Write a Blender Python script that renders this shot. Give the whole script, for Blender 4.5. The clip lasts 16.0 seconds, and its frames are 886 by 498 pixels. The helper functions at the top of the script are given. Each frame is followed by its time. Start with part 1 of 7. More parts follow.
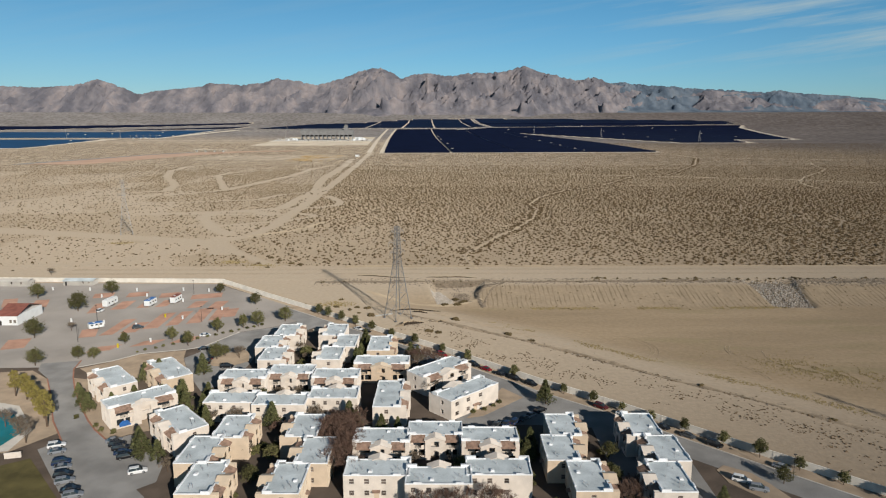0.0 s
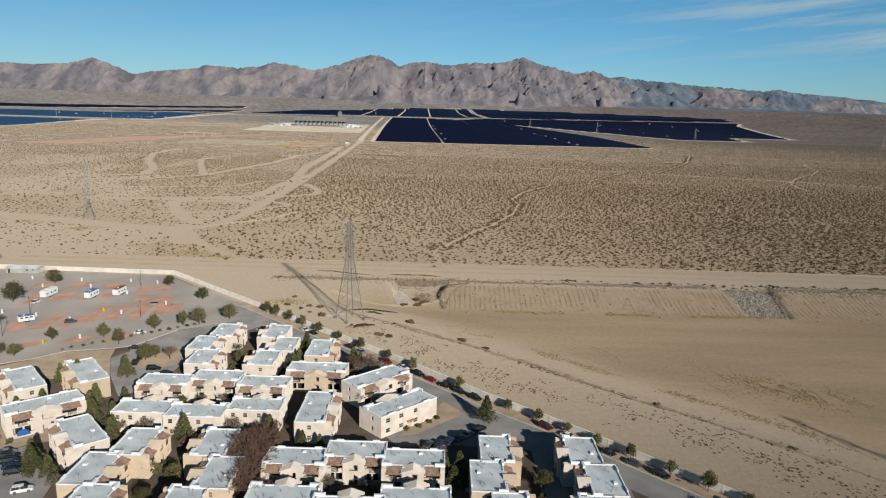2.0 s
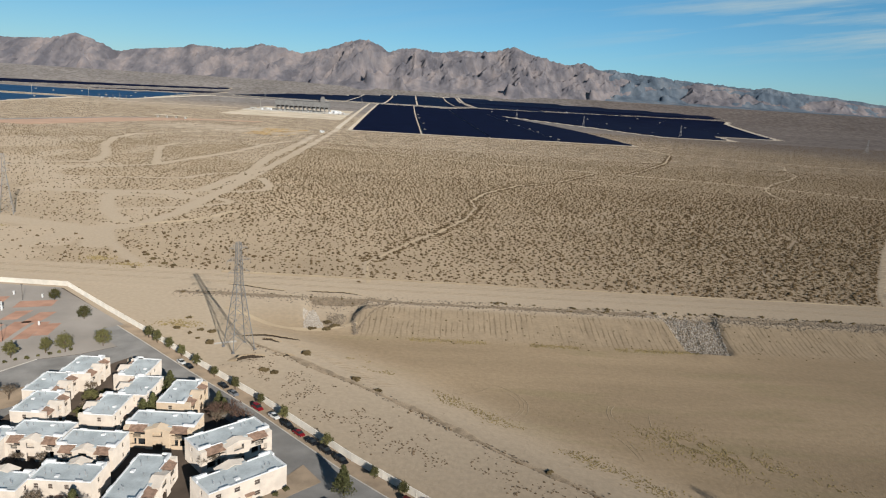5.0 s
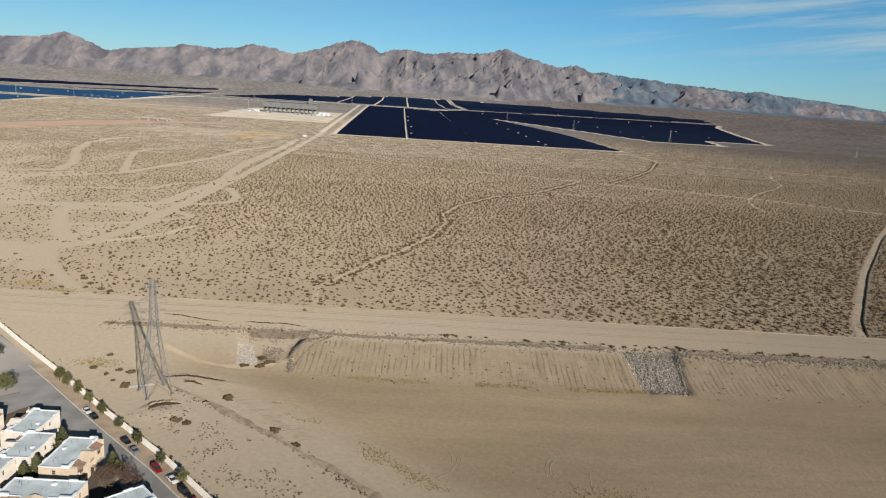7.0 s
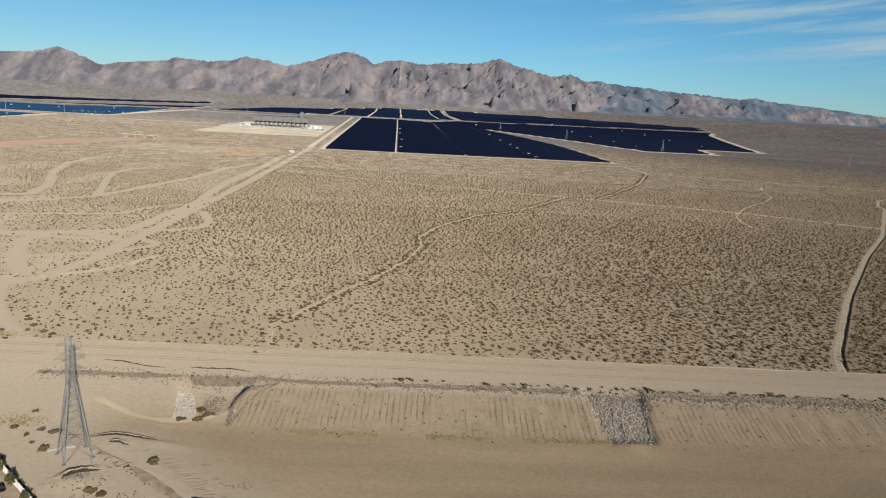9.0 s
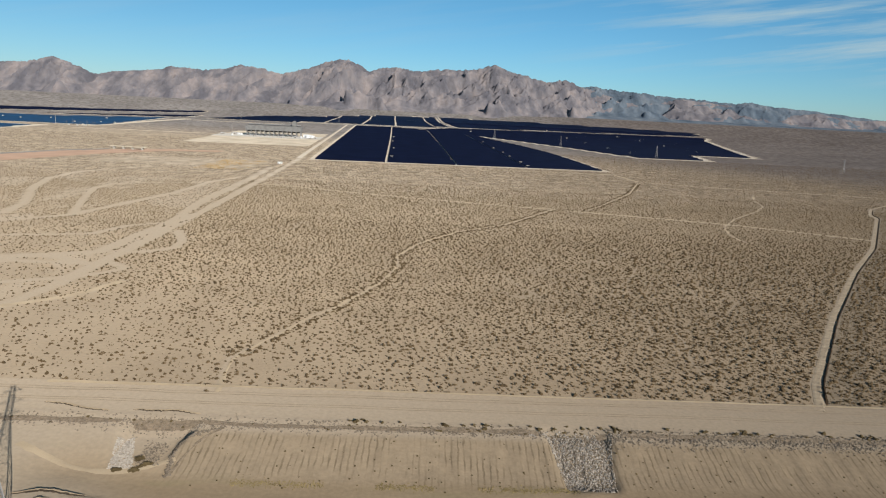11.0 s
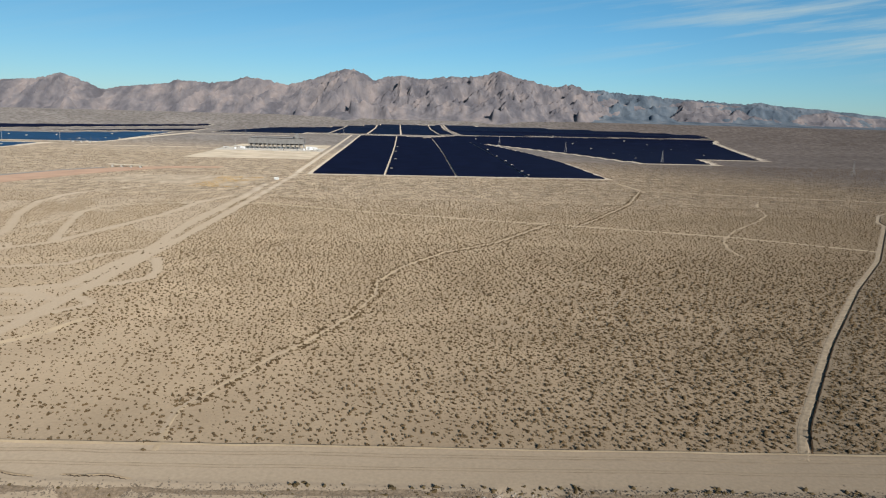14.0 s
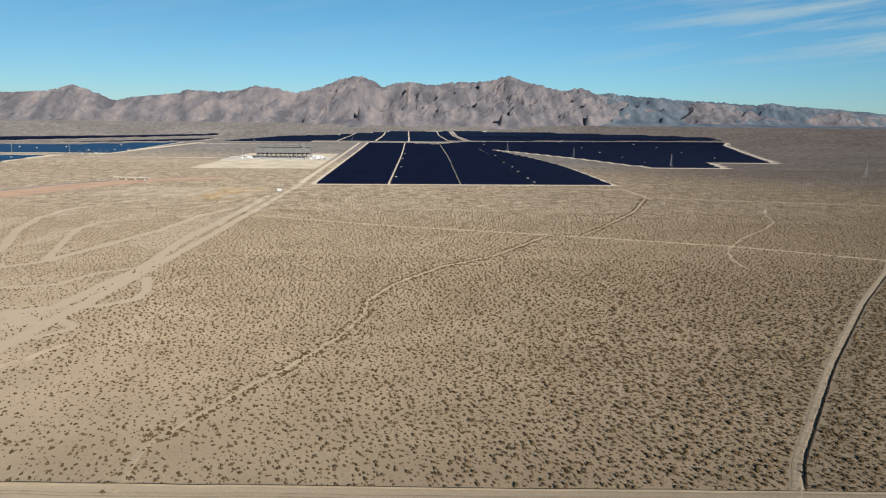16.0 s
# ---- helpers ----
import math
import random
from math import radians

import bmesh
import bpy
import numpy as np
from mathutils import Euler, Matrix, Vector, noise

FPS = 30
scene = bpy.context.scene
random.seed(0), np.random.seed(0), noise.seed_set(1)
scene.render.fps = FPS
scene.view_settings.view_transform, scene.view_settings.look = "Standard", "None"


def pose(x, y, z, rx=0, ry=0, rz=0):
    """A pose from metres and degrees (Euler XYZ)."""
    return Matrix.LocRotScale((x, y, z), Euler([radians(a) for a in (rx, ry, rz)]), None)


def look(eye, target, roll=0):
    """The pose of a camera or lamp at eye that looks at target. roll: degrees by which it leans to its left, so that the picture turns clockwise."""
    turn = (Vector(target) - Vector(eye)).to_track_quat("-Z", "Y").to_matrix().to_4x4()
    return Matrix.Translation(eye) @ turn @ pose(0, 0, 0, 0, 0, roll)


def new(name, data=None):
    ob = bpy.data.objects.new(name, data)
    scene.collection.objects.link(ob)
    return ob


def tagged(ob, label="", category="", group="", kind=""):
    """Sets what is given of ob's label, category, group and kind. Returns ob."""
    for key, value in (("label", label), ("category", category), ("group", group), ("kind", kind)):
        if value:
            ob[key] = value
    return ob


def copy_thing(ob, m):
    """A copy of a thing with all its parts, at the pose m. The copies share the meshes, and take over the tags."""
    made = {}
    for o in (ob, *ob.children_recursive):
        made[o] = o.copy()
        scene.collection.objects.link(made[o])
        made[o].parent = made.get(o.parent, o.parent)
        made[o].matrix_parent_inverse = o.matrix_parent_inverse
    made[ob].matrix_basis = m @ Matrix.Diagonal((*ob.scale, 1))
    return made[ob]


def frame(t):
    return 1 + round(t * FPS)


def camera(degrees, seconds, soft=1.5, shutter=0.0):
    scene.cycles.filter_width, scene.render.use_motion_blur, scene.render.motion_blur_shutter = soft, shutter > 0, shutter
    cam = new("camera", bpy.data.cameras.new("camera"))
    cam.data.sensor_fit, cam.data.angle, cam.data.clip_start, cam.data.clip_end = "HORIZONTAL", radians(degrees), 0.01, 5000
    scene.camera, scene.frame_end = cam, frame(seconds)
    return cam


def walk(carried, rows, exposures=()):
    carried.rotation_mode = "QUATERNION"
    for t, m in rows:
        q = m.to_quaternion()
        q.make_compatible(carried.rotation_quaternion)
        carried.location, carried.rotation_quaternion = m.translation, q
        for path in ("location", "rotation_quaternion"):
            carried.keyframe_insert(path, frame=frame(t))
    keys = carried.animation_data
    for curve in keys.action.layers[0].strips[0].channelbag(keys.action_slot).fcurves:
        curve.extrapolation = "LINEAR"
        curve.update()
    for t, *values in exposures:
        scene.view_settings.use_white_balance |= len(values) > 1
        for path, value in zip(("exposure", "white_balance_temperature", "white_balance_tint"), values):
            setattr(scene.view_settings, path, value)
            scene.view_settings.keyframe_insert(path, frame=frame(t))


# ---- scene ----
cam = camera(65.30, 16.0, soft=1.15)
# seconds, eye x y z, yaw, pitch, lean to the right
PATH = [
    (0, 1.14, 0.87, 89.49, 0.201, -10.830, 0.026),
    (0.5, 4.45, 4.85, 89.25, 0.139, -10.939, -0.306),
    (1, 8.44, 9.03, 89.33, 0.050, -11.173, -0.604),
    (1.5, 12.97, 13.45, 89.74, -0.077, -11.466, -1.180),
    (2, 17.91, 18.09, 90.49, -0.185, -11.669, -1.723),
    (2.5, 23.16, 22.96, 91.55, -0.256, -11.890, -2.123),
    (3, 28.62, 28.01, 92.93, -0.381, -12.153, -2.467),
    (3.5, 34.22, 33.22, 94.58, -0.581, -12.386, -2.874),
    (4, 39.87, 38.53, 96.49, -0.731, -12.561, -3.079),
    (6.5, 67.56, 65.00, 108.73, -1.565, -12.713, -4.117),
    (7, 72.81, 69.99, 111.49, -1.611, -12.645, -3.924),
    (7.5, 77.94, 74.81, 114.27, -1.687, -12.497, -3.734),
    (8, 82.96, 79.47, 117.07, -1.680, -12.232, -3.513),
    (8.5, 87.87, 83.94, 119.84, -1.642, -12.055, -3.313),
    (9, 92.69, 88.25, 122.58, -1.661, -11.932, -3.253),
    (11.5, 115.94, 108.07, 135.37, -1.612, -11.380, -2.606),
    (12, 120.54, 111.90, 137.71, -1.459, -11.244, -2.354),
    (12.5, 125.15, 115.75, 140.00, -1.334, -11.198, -2.077),
    (13, 129.78, 119.64, 142.24, -1.181, -11.201, -1.888),
    (13.5, 134.43, 123.58, 144.43, -0.963, -11.155, -1.679),
    (14, 139.10, 127.56, 146.60, -0.621, -11.121, -1.517),
    (14.5, 143.77, 131.55, 148.75, -0.320, -11.050, -1.268),
    (15, 148.43, 135.48, 150.89, -0.000, -10.937, -1.059),
    (15.5, 153.05, 139.26, 153.03, 0.177, -10.853, -0.797),
    (16, 157.60, 142.76, 155.19, 0.493, -10.787, -0.620),
]
walk(cam, [(t, pose(x, y, z, 90 + p, 0, yaw) @ pose(0, 0, 0, 0, 0, -r)) for t, x, y, z, yaw, p, r in PATH],
     exposures=[(0, -0.25), (4, -0.15), (8.5, -0.06), (16, -0.04)])

# ---- light ----
SUN_ELEVATION, SUN_X, SUN_Y = 20.4, 0.454, -0.891
world = bpy.data.worlds.new("world")
scene.world = world
world.use_nodes = True
wn, wl = world.node_tree.nodes, world.node_tree.links
for nd in list(wn):
    wn.remove(nd)
w_out, w_bg, sky = wn.new("ShaderNodeOutputWorld"), wn.new("ShaderNodeBackground"), wn.new("ShaderNodeTexSky")
sky.sky_type, sky.sun_disc = "NISHITA", False
sky.sun_elevation, sky.sun_rotation = radians(SUN_ELEVATION), math.atan2(SUN_X, SUN_Y)
sky.altitude, sky.air_density, sky.dust_density, sky.ozone_density = 800, 1.0, 0.1, 4.0
w_bg.inputs["Strength"].default_value = 0.072
# thin cirrus streaks in the north-eastern sky: noise drawn out along a slanting direction
w_tc, w_sep, w_noise, w_ramp = wn.new("ShaderNodeTexCoord"), wn.new("ShaderNodeSeparateXYZ"), wn.new("ShaderNodeTexNoise"), wn.new("ShaderNodeValToRGB")
wl.new(w_tc.outputs["Generated"], w_sep.inputs["Vector"])


def sky_math(op, a, b, c=None):
    nd = wn.new("ShaderNodeMath")
    nd.operation = op
    for k, v in enumerate((a, b, c)):
        if isinstance(v, (int, float)):
            nd.inputs[k].default_value = v
        elif v is not None:
            wl.new(v, nd.inputs[k])
    return nd.outputs[0]


def sky_fade(v, lo, hi, out=0.0):
    nd = wn.new("ShaderNodeMapRange")
    nd.inputs["From Min"].default_value, nd.inputs["From Max"].default_value, nd.inputs["To Min"].default_value = lo, hi, out
    wl.new(v, nd.inputs["Value"])
    return nd.outputs["Result"]


north = sky_math("MAXIMUM", w_sep.outputs["Y"], 0.05)
across = sky_math("DIVIDE", w_sep.outputs["X"], north)
rise_ = sky_math("DIVIDE", w_sep.outputs["Z"], north)
w_uv = wn.new("ShaderNodeCombineXYZ")
wl.new(sky_math("MULTIPLY_ADD", across, 2.4, 3.7), w_uv.inputs["X"])
wl.new(sky_math("MULTIPLY", sky_math("MULTIPLY_ADD", across, -0.15, rise_), 34.0), w_uv.inputs["Y"])
wl.new(w_uv.outputs["Vector"], w_noise.inputs["Vector"])
w_noise.inputs["Scale"].default_value, w_noise.inputs["Detail"].default_value, w_noise.inputs["Roughness"].default_value = 1.0, 8, 0.6
w_ramp.color_ramp.elements[0].position, w_ramp.color_ramp.elements[1].position = 0.47, 0.66
w_ramp.color_ramp.elements[1].color = (0.72, 0.72, 0.72, 1)
wl.new(w_noise.outputs["Fac"], w_ramp.inputs["Fac"])
cirrus = sky_math("MULTIPLY", sky_math("MULTIPLY", w_ramp.outputs["Color"], sky_fade(across, 0.12, 0.42, 0.12)), sky_fade(rise_, 0.05, 0.10))
w_mix = wn.new("ShaderNodeMix")
w_mix.data_type = "RGBA"
w_mix.inputs["B"].default_value = (6.4, 8.2, 8.8, 1)
wl.new(cirrus, w_mix.inputs["Factor"])
w_tint = wn.new("ShaderNodeMix")
w_tint.data_type, w_tint.blend_type = "RGBA", "MULTIPLY"
w_tint.inputs["Factor"].default_value = 1.0
# bluer towards the horizon, and a thin bright veil in the north-east
w_low, w_hue, w_veil, w_veil_map = wn.new("ShaderNodeMapRange"), wn.new("ShaderNodeMix"), wn.new("ShaderNodeMix"), wn.new("ShaderNodeMapRange")
w_low.inputs["From Min"].default_value, w_low.inputs["From Max"].default_value = 0.02, 0.22
w_veil_map.inputs["From Min"].default_value, w_veil_map.inputs["From Max"].default_value = -0.35, 0.25
w_hue.data_type = w_veil.data_type = "RGBA"
w_veil.blend_type = "MULTIPLY"
w_hue.inputs["A"].default_value, w_hue.inputs["B"].default_value = (0.76, 1.05, 1.27, 1), (0.63, 1.10, 1.11, 1)
w_veil.inputs["B"].default_value = (1.06, 1.15, 1.19, 1)
wl.new(w_sep.outputs["Z"], w_low.inputs["Value"])
wl.new(w_low.outputs["Result"], w_hue.inputs["Factor"])
wl.new(w_sep.outputs["X"], w_veil_map.inputs["Value"])
wl.new(w_veil_map.outputs["Result"], w_veil.inputs["Factor"])
wl.new(w_hue.outputs["Result"], w_veil.inputs["A"])
# unseen upper sky darkened towards the zenith to lower fill light in shadows
w_deep, w_zenith = wn.new("ShaderNodeMapRange"), wn.new("ShaderNodeMix")
w_deep.inputs["From Min"].default_value, w_deep.inputs["From Max"].default_value = 0.18, 0.75
w_zenith.data_type, w_zenith.blend_type = "RGBA", "MULTIPLY"
w_zenith.inputs["B"].default_value = (0.31, 0.37, 0.43, 1)
wl.new(w_sep.outputs["Z"], w_deep.inputs["Value"])
wl.new(w_deep.outputs["Result"], w_zenith.inputs["Factor"])
wl.new(w_veil.outputs["Result"], w_zenith.inputs["A"])
wl.new(w_zenith.outputs["Result"], w_tint.inputs["B"])
wl.new(sky.outputs["Color"], w_tint.inputs["A"])
wl.new(w_tint.outputs["Result"], w_mix.inputs["A"])
wl.new(w_mix.outputs["Result"], w_bg.inputs["Color"])
wl.new(w_bg.outputs["Background"], w_out.inputs["Surface"])
sun = new("sun", bpy.data.lights.new("sun", "SUN"))
sun.data.energy, sun.data.angle, sun.data.color = 5.0, radians(0.53), (1.0, 0.93, 0.825)
up_sun = math.tan(radians(SUN_ELEVATION))
sun.matrix_world = look((SUN_X * 500, SUN_Y * 500, up_sun * 500), (0, 0, 0))


# ---- materials ----
def make_material(name, color, rough=0.85, var=0.25, size=1.0, bump=0.0, metal=0.0, tint=None, fine=12.0, spec=0.3, per_object=0.0):
    """A surface with large patches (size in metres) and fine grain, in world space."""
    m = bpy.data.materials.new(name)
    m.use_nodes = True
    n, l = m.node_tree.nodes, m.node_tree.links
    b = n["Principled BSDF"]
    b.inputs["Roughness"].default_value, b.inputs["Metallic"].default_value = rough, metal
    b.inputs["Specular IOR Level"].default_value = spec
    b.inputs["Diffuse Roughness"].default_value = 1.0 if rough > 0.84 else 0.3
    geo = n.new("ShaderNodeNewGeometry")
    big, small = n.new("ShaderNodeTexNoise"), n.new("ShaderNodeTexNoise")
    big.inputs["Scale"].default_value, big.inputs["Detail"].default_value = 1.0 / size, 4
    small.inputs["Scale"].default_value, small.inputs["Detail"].default_value = fine / size, 3
    l.new(geo.outputs["Position"], big.inputs["Vector"])
    l.new(geo.outputs["Position"], small.inputs["Vector"])
    add = n.new("ShaderNodeMath")
    add.operation = "MULTIPLY_ADD"
    add.inputs[1].default_value = 0.35
    l.new(small.outputs["Fac"], add.inputs[0])
    l.new(big.outputs["Fac"], add.inputs[2])
    ramp = n.new("ShaderNodeValToRGB")
    dark = tuple(c * (1 - var) for c in color)
    lite = tuple(min(1, c * (1 + var)) for c in (tint or color))
    ramp.color_ramp.elements[0].position, ramp.color_ramp.elements[1].position = 0.5, 0.85
    ramp.color_ramp.elements[0].color, ramp.color_ramp.elements[1].color = (*dark, 1), (*lite, 1)
    l.new(add.outputs[0], ramp.inputs["Fac"])
    last = ramp.outputs["Color"]
    if per_object:
        info, hsv, mr = n.new("ShaderNodeObjectInfo"), n.new("ShaderNodeHueSaturation"), n.new("ShaderNodeMapRange")
        mr.inputs["To Min"].default_value, mr.inputs["To Max"].default_value = 1 - per_object, 1 + per_object
        l.new(info.outputs["Random"], mr.inputs["Value"])
        l.new(mr.outputs["Result"], hsv.inputs["Value"])
        l.new(last, hsv.inputs["Color"])
        last = hsv.outputs["Color"]
    l.new(last, b.inputs["Base Color"])
    if bump:
        bp = n.new("ShaderNodeBump")
        bp.inputs["Strength"].default_value, bp.inputs["Distance"].default_value = 0.6, bump
        l.new(add.outputs[0], bp.inputs["Height"])
        l.new(bp.outputs["Normal"], b.inputs["Normal"])
    return m


STUCCO = make_material("cream_stucco", (0.63, 0.565, 0.50), 0.9, 0.10, 3.0, 0.02)
STUCCO_TAN = make_material("tan_stucco", (0.56, 0.455, 0.345), 0.9, 0.10, 3.0, 0.02)
CAP = make_material("white_parapet_coat", (0.76, 0.77, 0.78), 0.8, 0.08, 2.0)
MEMBRANE = make_material("grey_roof_membrane", (0.53, 0.58, 0.595), 0.8, 0.12, 5.0, 0.01, tint=(0.60, 0.645, 0.66))
TILE = make_material("brown_clay_tile", (0.27, 0.18, 0.135), 0.9, 0.3, 1.0, 0.02)
GLASS = make_material("dark_window_glass", (0.03, 0.035, 0.04), 0.08, 0.2, 2.0, spec=0.6)
BLIND_GLASS = make_material("window_glass_over_blinds", (0.115, 0.092, 0.08), 0.12, 0.3, 2.5, spec=0.5, per_object=0.5)
FRAME = make_material("pale_window_frame", (0.62, 0.58, 0.52), 0.6, 0.1, 1.0)
DARK_METAL = make_material("dark_metal", (0.06, 0.055, 0.05), 0.5, 0.2, 1.0, metal=0.3)
PIPE = make_material("vent_pipe", (0.35, 0.35, 0.36), 0.6, 0.15, 1.0)
BLUE_CANVAS = make_material("blue_canvas", (0.03, 0.13, 0.38), 0.7, 0.15, 1.0)
WHITE_BLOCK = make_material("white_block_wall", (0.64, 0.60, 0.54), 0.9, 0.12, 4.0, 0.02)
ASPHALT = make_material("grey_asphalt", (0.182, 0.177, 0.172), 0.9, 0.16, 9.0, 0.01, tint=(0.205, 0.20, 0.194), fine=60)
OLD_ASPHALT = make_material("faded_park_paving", (0.25, 0.228, 0.208), 0.92, 0.16, 25.0, 0.01, fine=80)
RED_GRAVEL = make_material("red_gravel", (0.33, 0.195, 0.142), 0.95, 0.18, 6.0, 0.03, fine=40)
# gravel colour lowered well below tan to deepen the shaded courts
COURT_GRAVEL_SHADE = make_material("shade_darkened_gravel", (0.088, 0.068, 0.054), 0.95, 0.25, 8.0, 0.03, fine=40)
VERGE = make_material("tan_verge_gravel", (0.285, 0.222, 0.162), 0.95, 0.18, 5.0, 0.03, fine=40)
CONCRETE = make_material("pale_concrete", (0.42, 0.395, 0.36), 0.9, 0.12, 5.0, 0.01)
GRASS = make_material("dormant_lawn", (0.078, 0.066, 0.026), 0.95, 0.3, 5.0, 0.03, fine=60)
POOL = make_material("pool_water", (0.02, 0.20, 0.22), 0.05, 0.1, 5.0, spec=0.5)
STEEL = make_material("galvanised_steel", (0.27, 0.265, 0.265), 0.55, 0.15, 3.0, metal=0.5)
PANEL = make_material("solar_glass", (0.006, 0.009, 0.026), 0.35, 0.2, 60.0, spec=0.1)
# the sky's reflection is painted in as a blue base colour
PANEL_SKY_TINT = make_material("sky_tinted_solar_glass", (0.020, 0.062, 0.135), 0.35, 0.15, 80.0, spec=0.3)
ROCK = make_material("grey_riprap", (0.20, 0.163, 0.125), 0.9, 0.35, 0.9, 0.03)
ROCK_PALE = make_material("pale_riprap", (0.31, 0.278, 0.243), 0.9, 0.45, 0.9, 0.03)
BARK = make_material("brown_bark", (0.12, 0.085, 0.06), 0.95, 0.3, 0.5, 0.02)
LEAF = make_material("olive_foliage", (0.118, 0.112, 0.047), 0.8, 0.4, 0.8, per_object=0.3, spec=0.15)
LEAF_DARK = make_material("dark_pine_foliage", (0.105, 0.108, 0.046), 0.8, 0.4, 0.8, per_object=0.25, spec=0.15)
LEAF_GOLD = make_material("golden_foliage", (0.25, 0.205, 0.062), 0.8, 0.4, 0.8, spec=0.15)
TWIG = make_material("reddish_bare_twigs", (0.145, 0.092, 0.070), 0.95, 0.3, 0.8, spec=0.1)
TWIG_GREY = make_material("grey_bare_twigs", (0.17, 0.135, 0.10), 0.95, 0.3, 0.8, spec=0.1)
TUFT = make_material("dry_bursage", (0.150, 0.114, 0.070), 0.95, 0.3, 6.0, spec=0.05)
SHRUB = make_material("desert_shrub", (0.114, 0.080, 0.046), 0.95, 0.35, 9.0, spec=0.05)
GOLD_GRASS = make_material("golden_grass", (0.36, 0.235, 0.09), 0.95, 0.25, 20.0, spec=0.05)
SHRUB_DARK = make_material("dark_green_shrub", (0.110, 0.082, 0.044), 0.95, 0.35, 5.0, spec=0.05)
RUBBER = make_material("tyre_rubber", (0.02, 0.02, 0.02), 0.9, 0.2, 0.5)
CHROME = make_material("wheel_alloy", (0.45, 0.45, 0.46), 0.35, 0.1, 0.5, metal=0.8)
LAMP = make_material("lamp_lens", (0.6, 0.6, 0.58), 0.15, 0.1, 0.5)
RED_LAMP = make_material("tail_lamp_lens", (0.3, 0.02, 0.02), 0.2, 0.1, 0.5)
PAINT = {k: make_material(k + "_car_paint", c, 0.25, 0.04, 1.0, spec=0.5) for k, c in dict(
    white=(0.72, 0.72, 0.72), black=(0.015, 0.015, 0.017), red=(0.24, 0.015, 0.02), maroon=(0.09, 0.015, 0.015), silver=(0.22, 0.23, 0.25),
    grey=(0.07, 0.075, 0.08), blue=(0.02, 0.035, 0.08)).items()}
RV_WHITE = make_material("white_rv_shell", (0.75, 0.75, 0.74), 0.4, 0.05, 2.0)
RV_BLUE = make_material("blue_tarp", (0.06, 0.17, 0.42), 0.6, 0.1, 1.0)
RV_RED = make_material("rust_red_roof", (0.26, 0.10, 0.075), 0.8, 0.2, 2.0)
PLANT_GREY = make_material("plant_cladding", (0.21, 0.205, 0.20), 0.7, 0.15, 8.0)


# ---- geometry helpers ----
class Geo:
    """Collects faces of one mesh; each face has a material slot."""

    def __init__(self):
        self.v, self.f, self.s = [], [], []

    def quad(self, pts, slot=0):
        i = len(self.v)
        self.v += [tuple(p) for p in pts]
        self.f.append(tuple(range(i, i + len(pts))))
        self.s.append(slot)

    def hexa(self, p, slot=0):
        """p: four corners of the underside, then four of the top, both counter-clockwise."""
        i = len(self.v)
        self.v += [tuple(q) for q in p]
        for a in ((3, 2, 1, 0), (4, 5, 6, 7), (0, 1, 5, 4), (1, 2, 6, 5), (2, 3, 7, 6), (3, 0, 4, 7)):
            self.f.append(tuple(i + k for k in a))
            self.s.append(slot)

    def box(self, x0, x1, y0, y1, z0, z1, slot=0):
        self.hexa([(x0, y0, z0), (x1, y0, z0), (x1, y1, z0), (x0, y1, z0), (x0, y0, z1), (x1, y0, z1), (x1, y1, z1), (x0, y1, z1)], slot)

    def bar(self, a, b, w, slot=0, w2=None):
        """A square bar from a to b, w wide (w2 at its end)."""
        a, b = Vector(a), Vector(b)
        d = (b - a).normalized()
        s = d.cross(Vector((0, 0, 1)) if abs(d.z) < 0.9 else Vector((1, 0, 0))).normalized()
        u = s.cross(d)
        h, k = w / 2, (w if w2 is None else w2) / 2
        self.hexa([a - s * h - u * h, a + s * h - u * h, a + s * h + u * h, a - s * h + u * h, b - s * k - u * k, b + s * k - u * k, b + s * k + u * k, b - s * k + u * k], slot)

    def tube(self, a, b, r, n=8, slot=0, r2=None):
        a, b = Vector(a), Vector(b)
        d = (b - a).normalized()
        s = d.cross(Vector((0, 0, 1)) if abs(d.z) < 0.9 else Vector((1, 0, 0))).normalized()
        u = s.cross(d)
        r2 = r if r2 is None else r2
        i = len(self.v)
        for q, rr in ((a, r), (b, r2)):
            for k in range(n):
                t = 2 * math.pi * k / n
                self.v.append(tuple(q + s * (rr * math.cos(t)) + u * (rr * math.sin(t))))
        for k in range(n):
            k2 = (k + 1) % n
            self.f.append((i + k, i + k2, i + n + k2, i + n + k))
            self.s.append(slot)
        self.f.append(tuple(i + n + k for k in range(n)))
        self.f.append(tuple(i + k for k in reversed(range(n))))
        self.s += [slot, slot]

    def loft(self, rings, slot=0, caps=True):
        i, n = len(self.v), len(rings[0])
        for r in rings:
            self.v += [tuple(p) for p in r]
        for j in range(len(rings) - 1):
            for k in range(n):
                k2 = (k + 1) % n
                self.f.append((i + j * n + k, i + j * n + k2, i + (j + 1) * n + k2, i + (j + 1) * n + k))
                self.s.append(slot)
        if caps:
            self.f.append(tuple(i + k for k in reversed(range(n))))
            self.f.append(tuple(i + (len(rings) - 1) * n + k for k in range(n)))
            self.s += [slot, slot]

    def mesh(self, name, materials, smooth=False):
        me = bpy.data.meshes.new(name)
        me.from_pydata(self.v, [], self.f)
        for m in materials:
            me.materials.append(m)
        if len(materials) > 1:
            me.polygons.foreach_set("material_index", self.s)
        if smooth:
            me.polygons.foreach_set("use_smooth", [True] * len(self.f))
        me.update()
        return me


def part(name, data, parent, label="", m=None):
    """A mesh as a part of a thing (or of a part)."""
    ob = new(name, data)
    ob.parent = parent
    if m is not None:
        ob.matrix_basis = m
    return tagged(ob, label) if label else ob


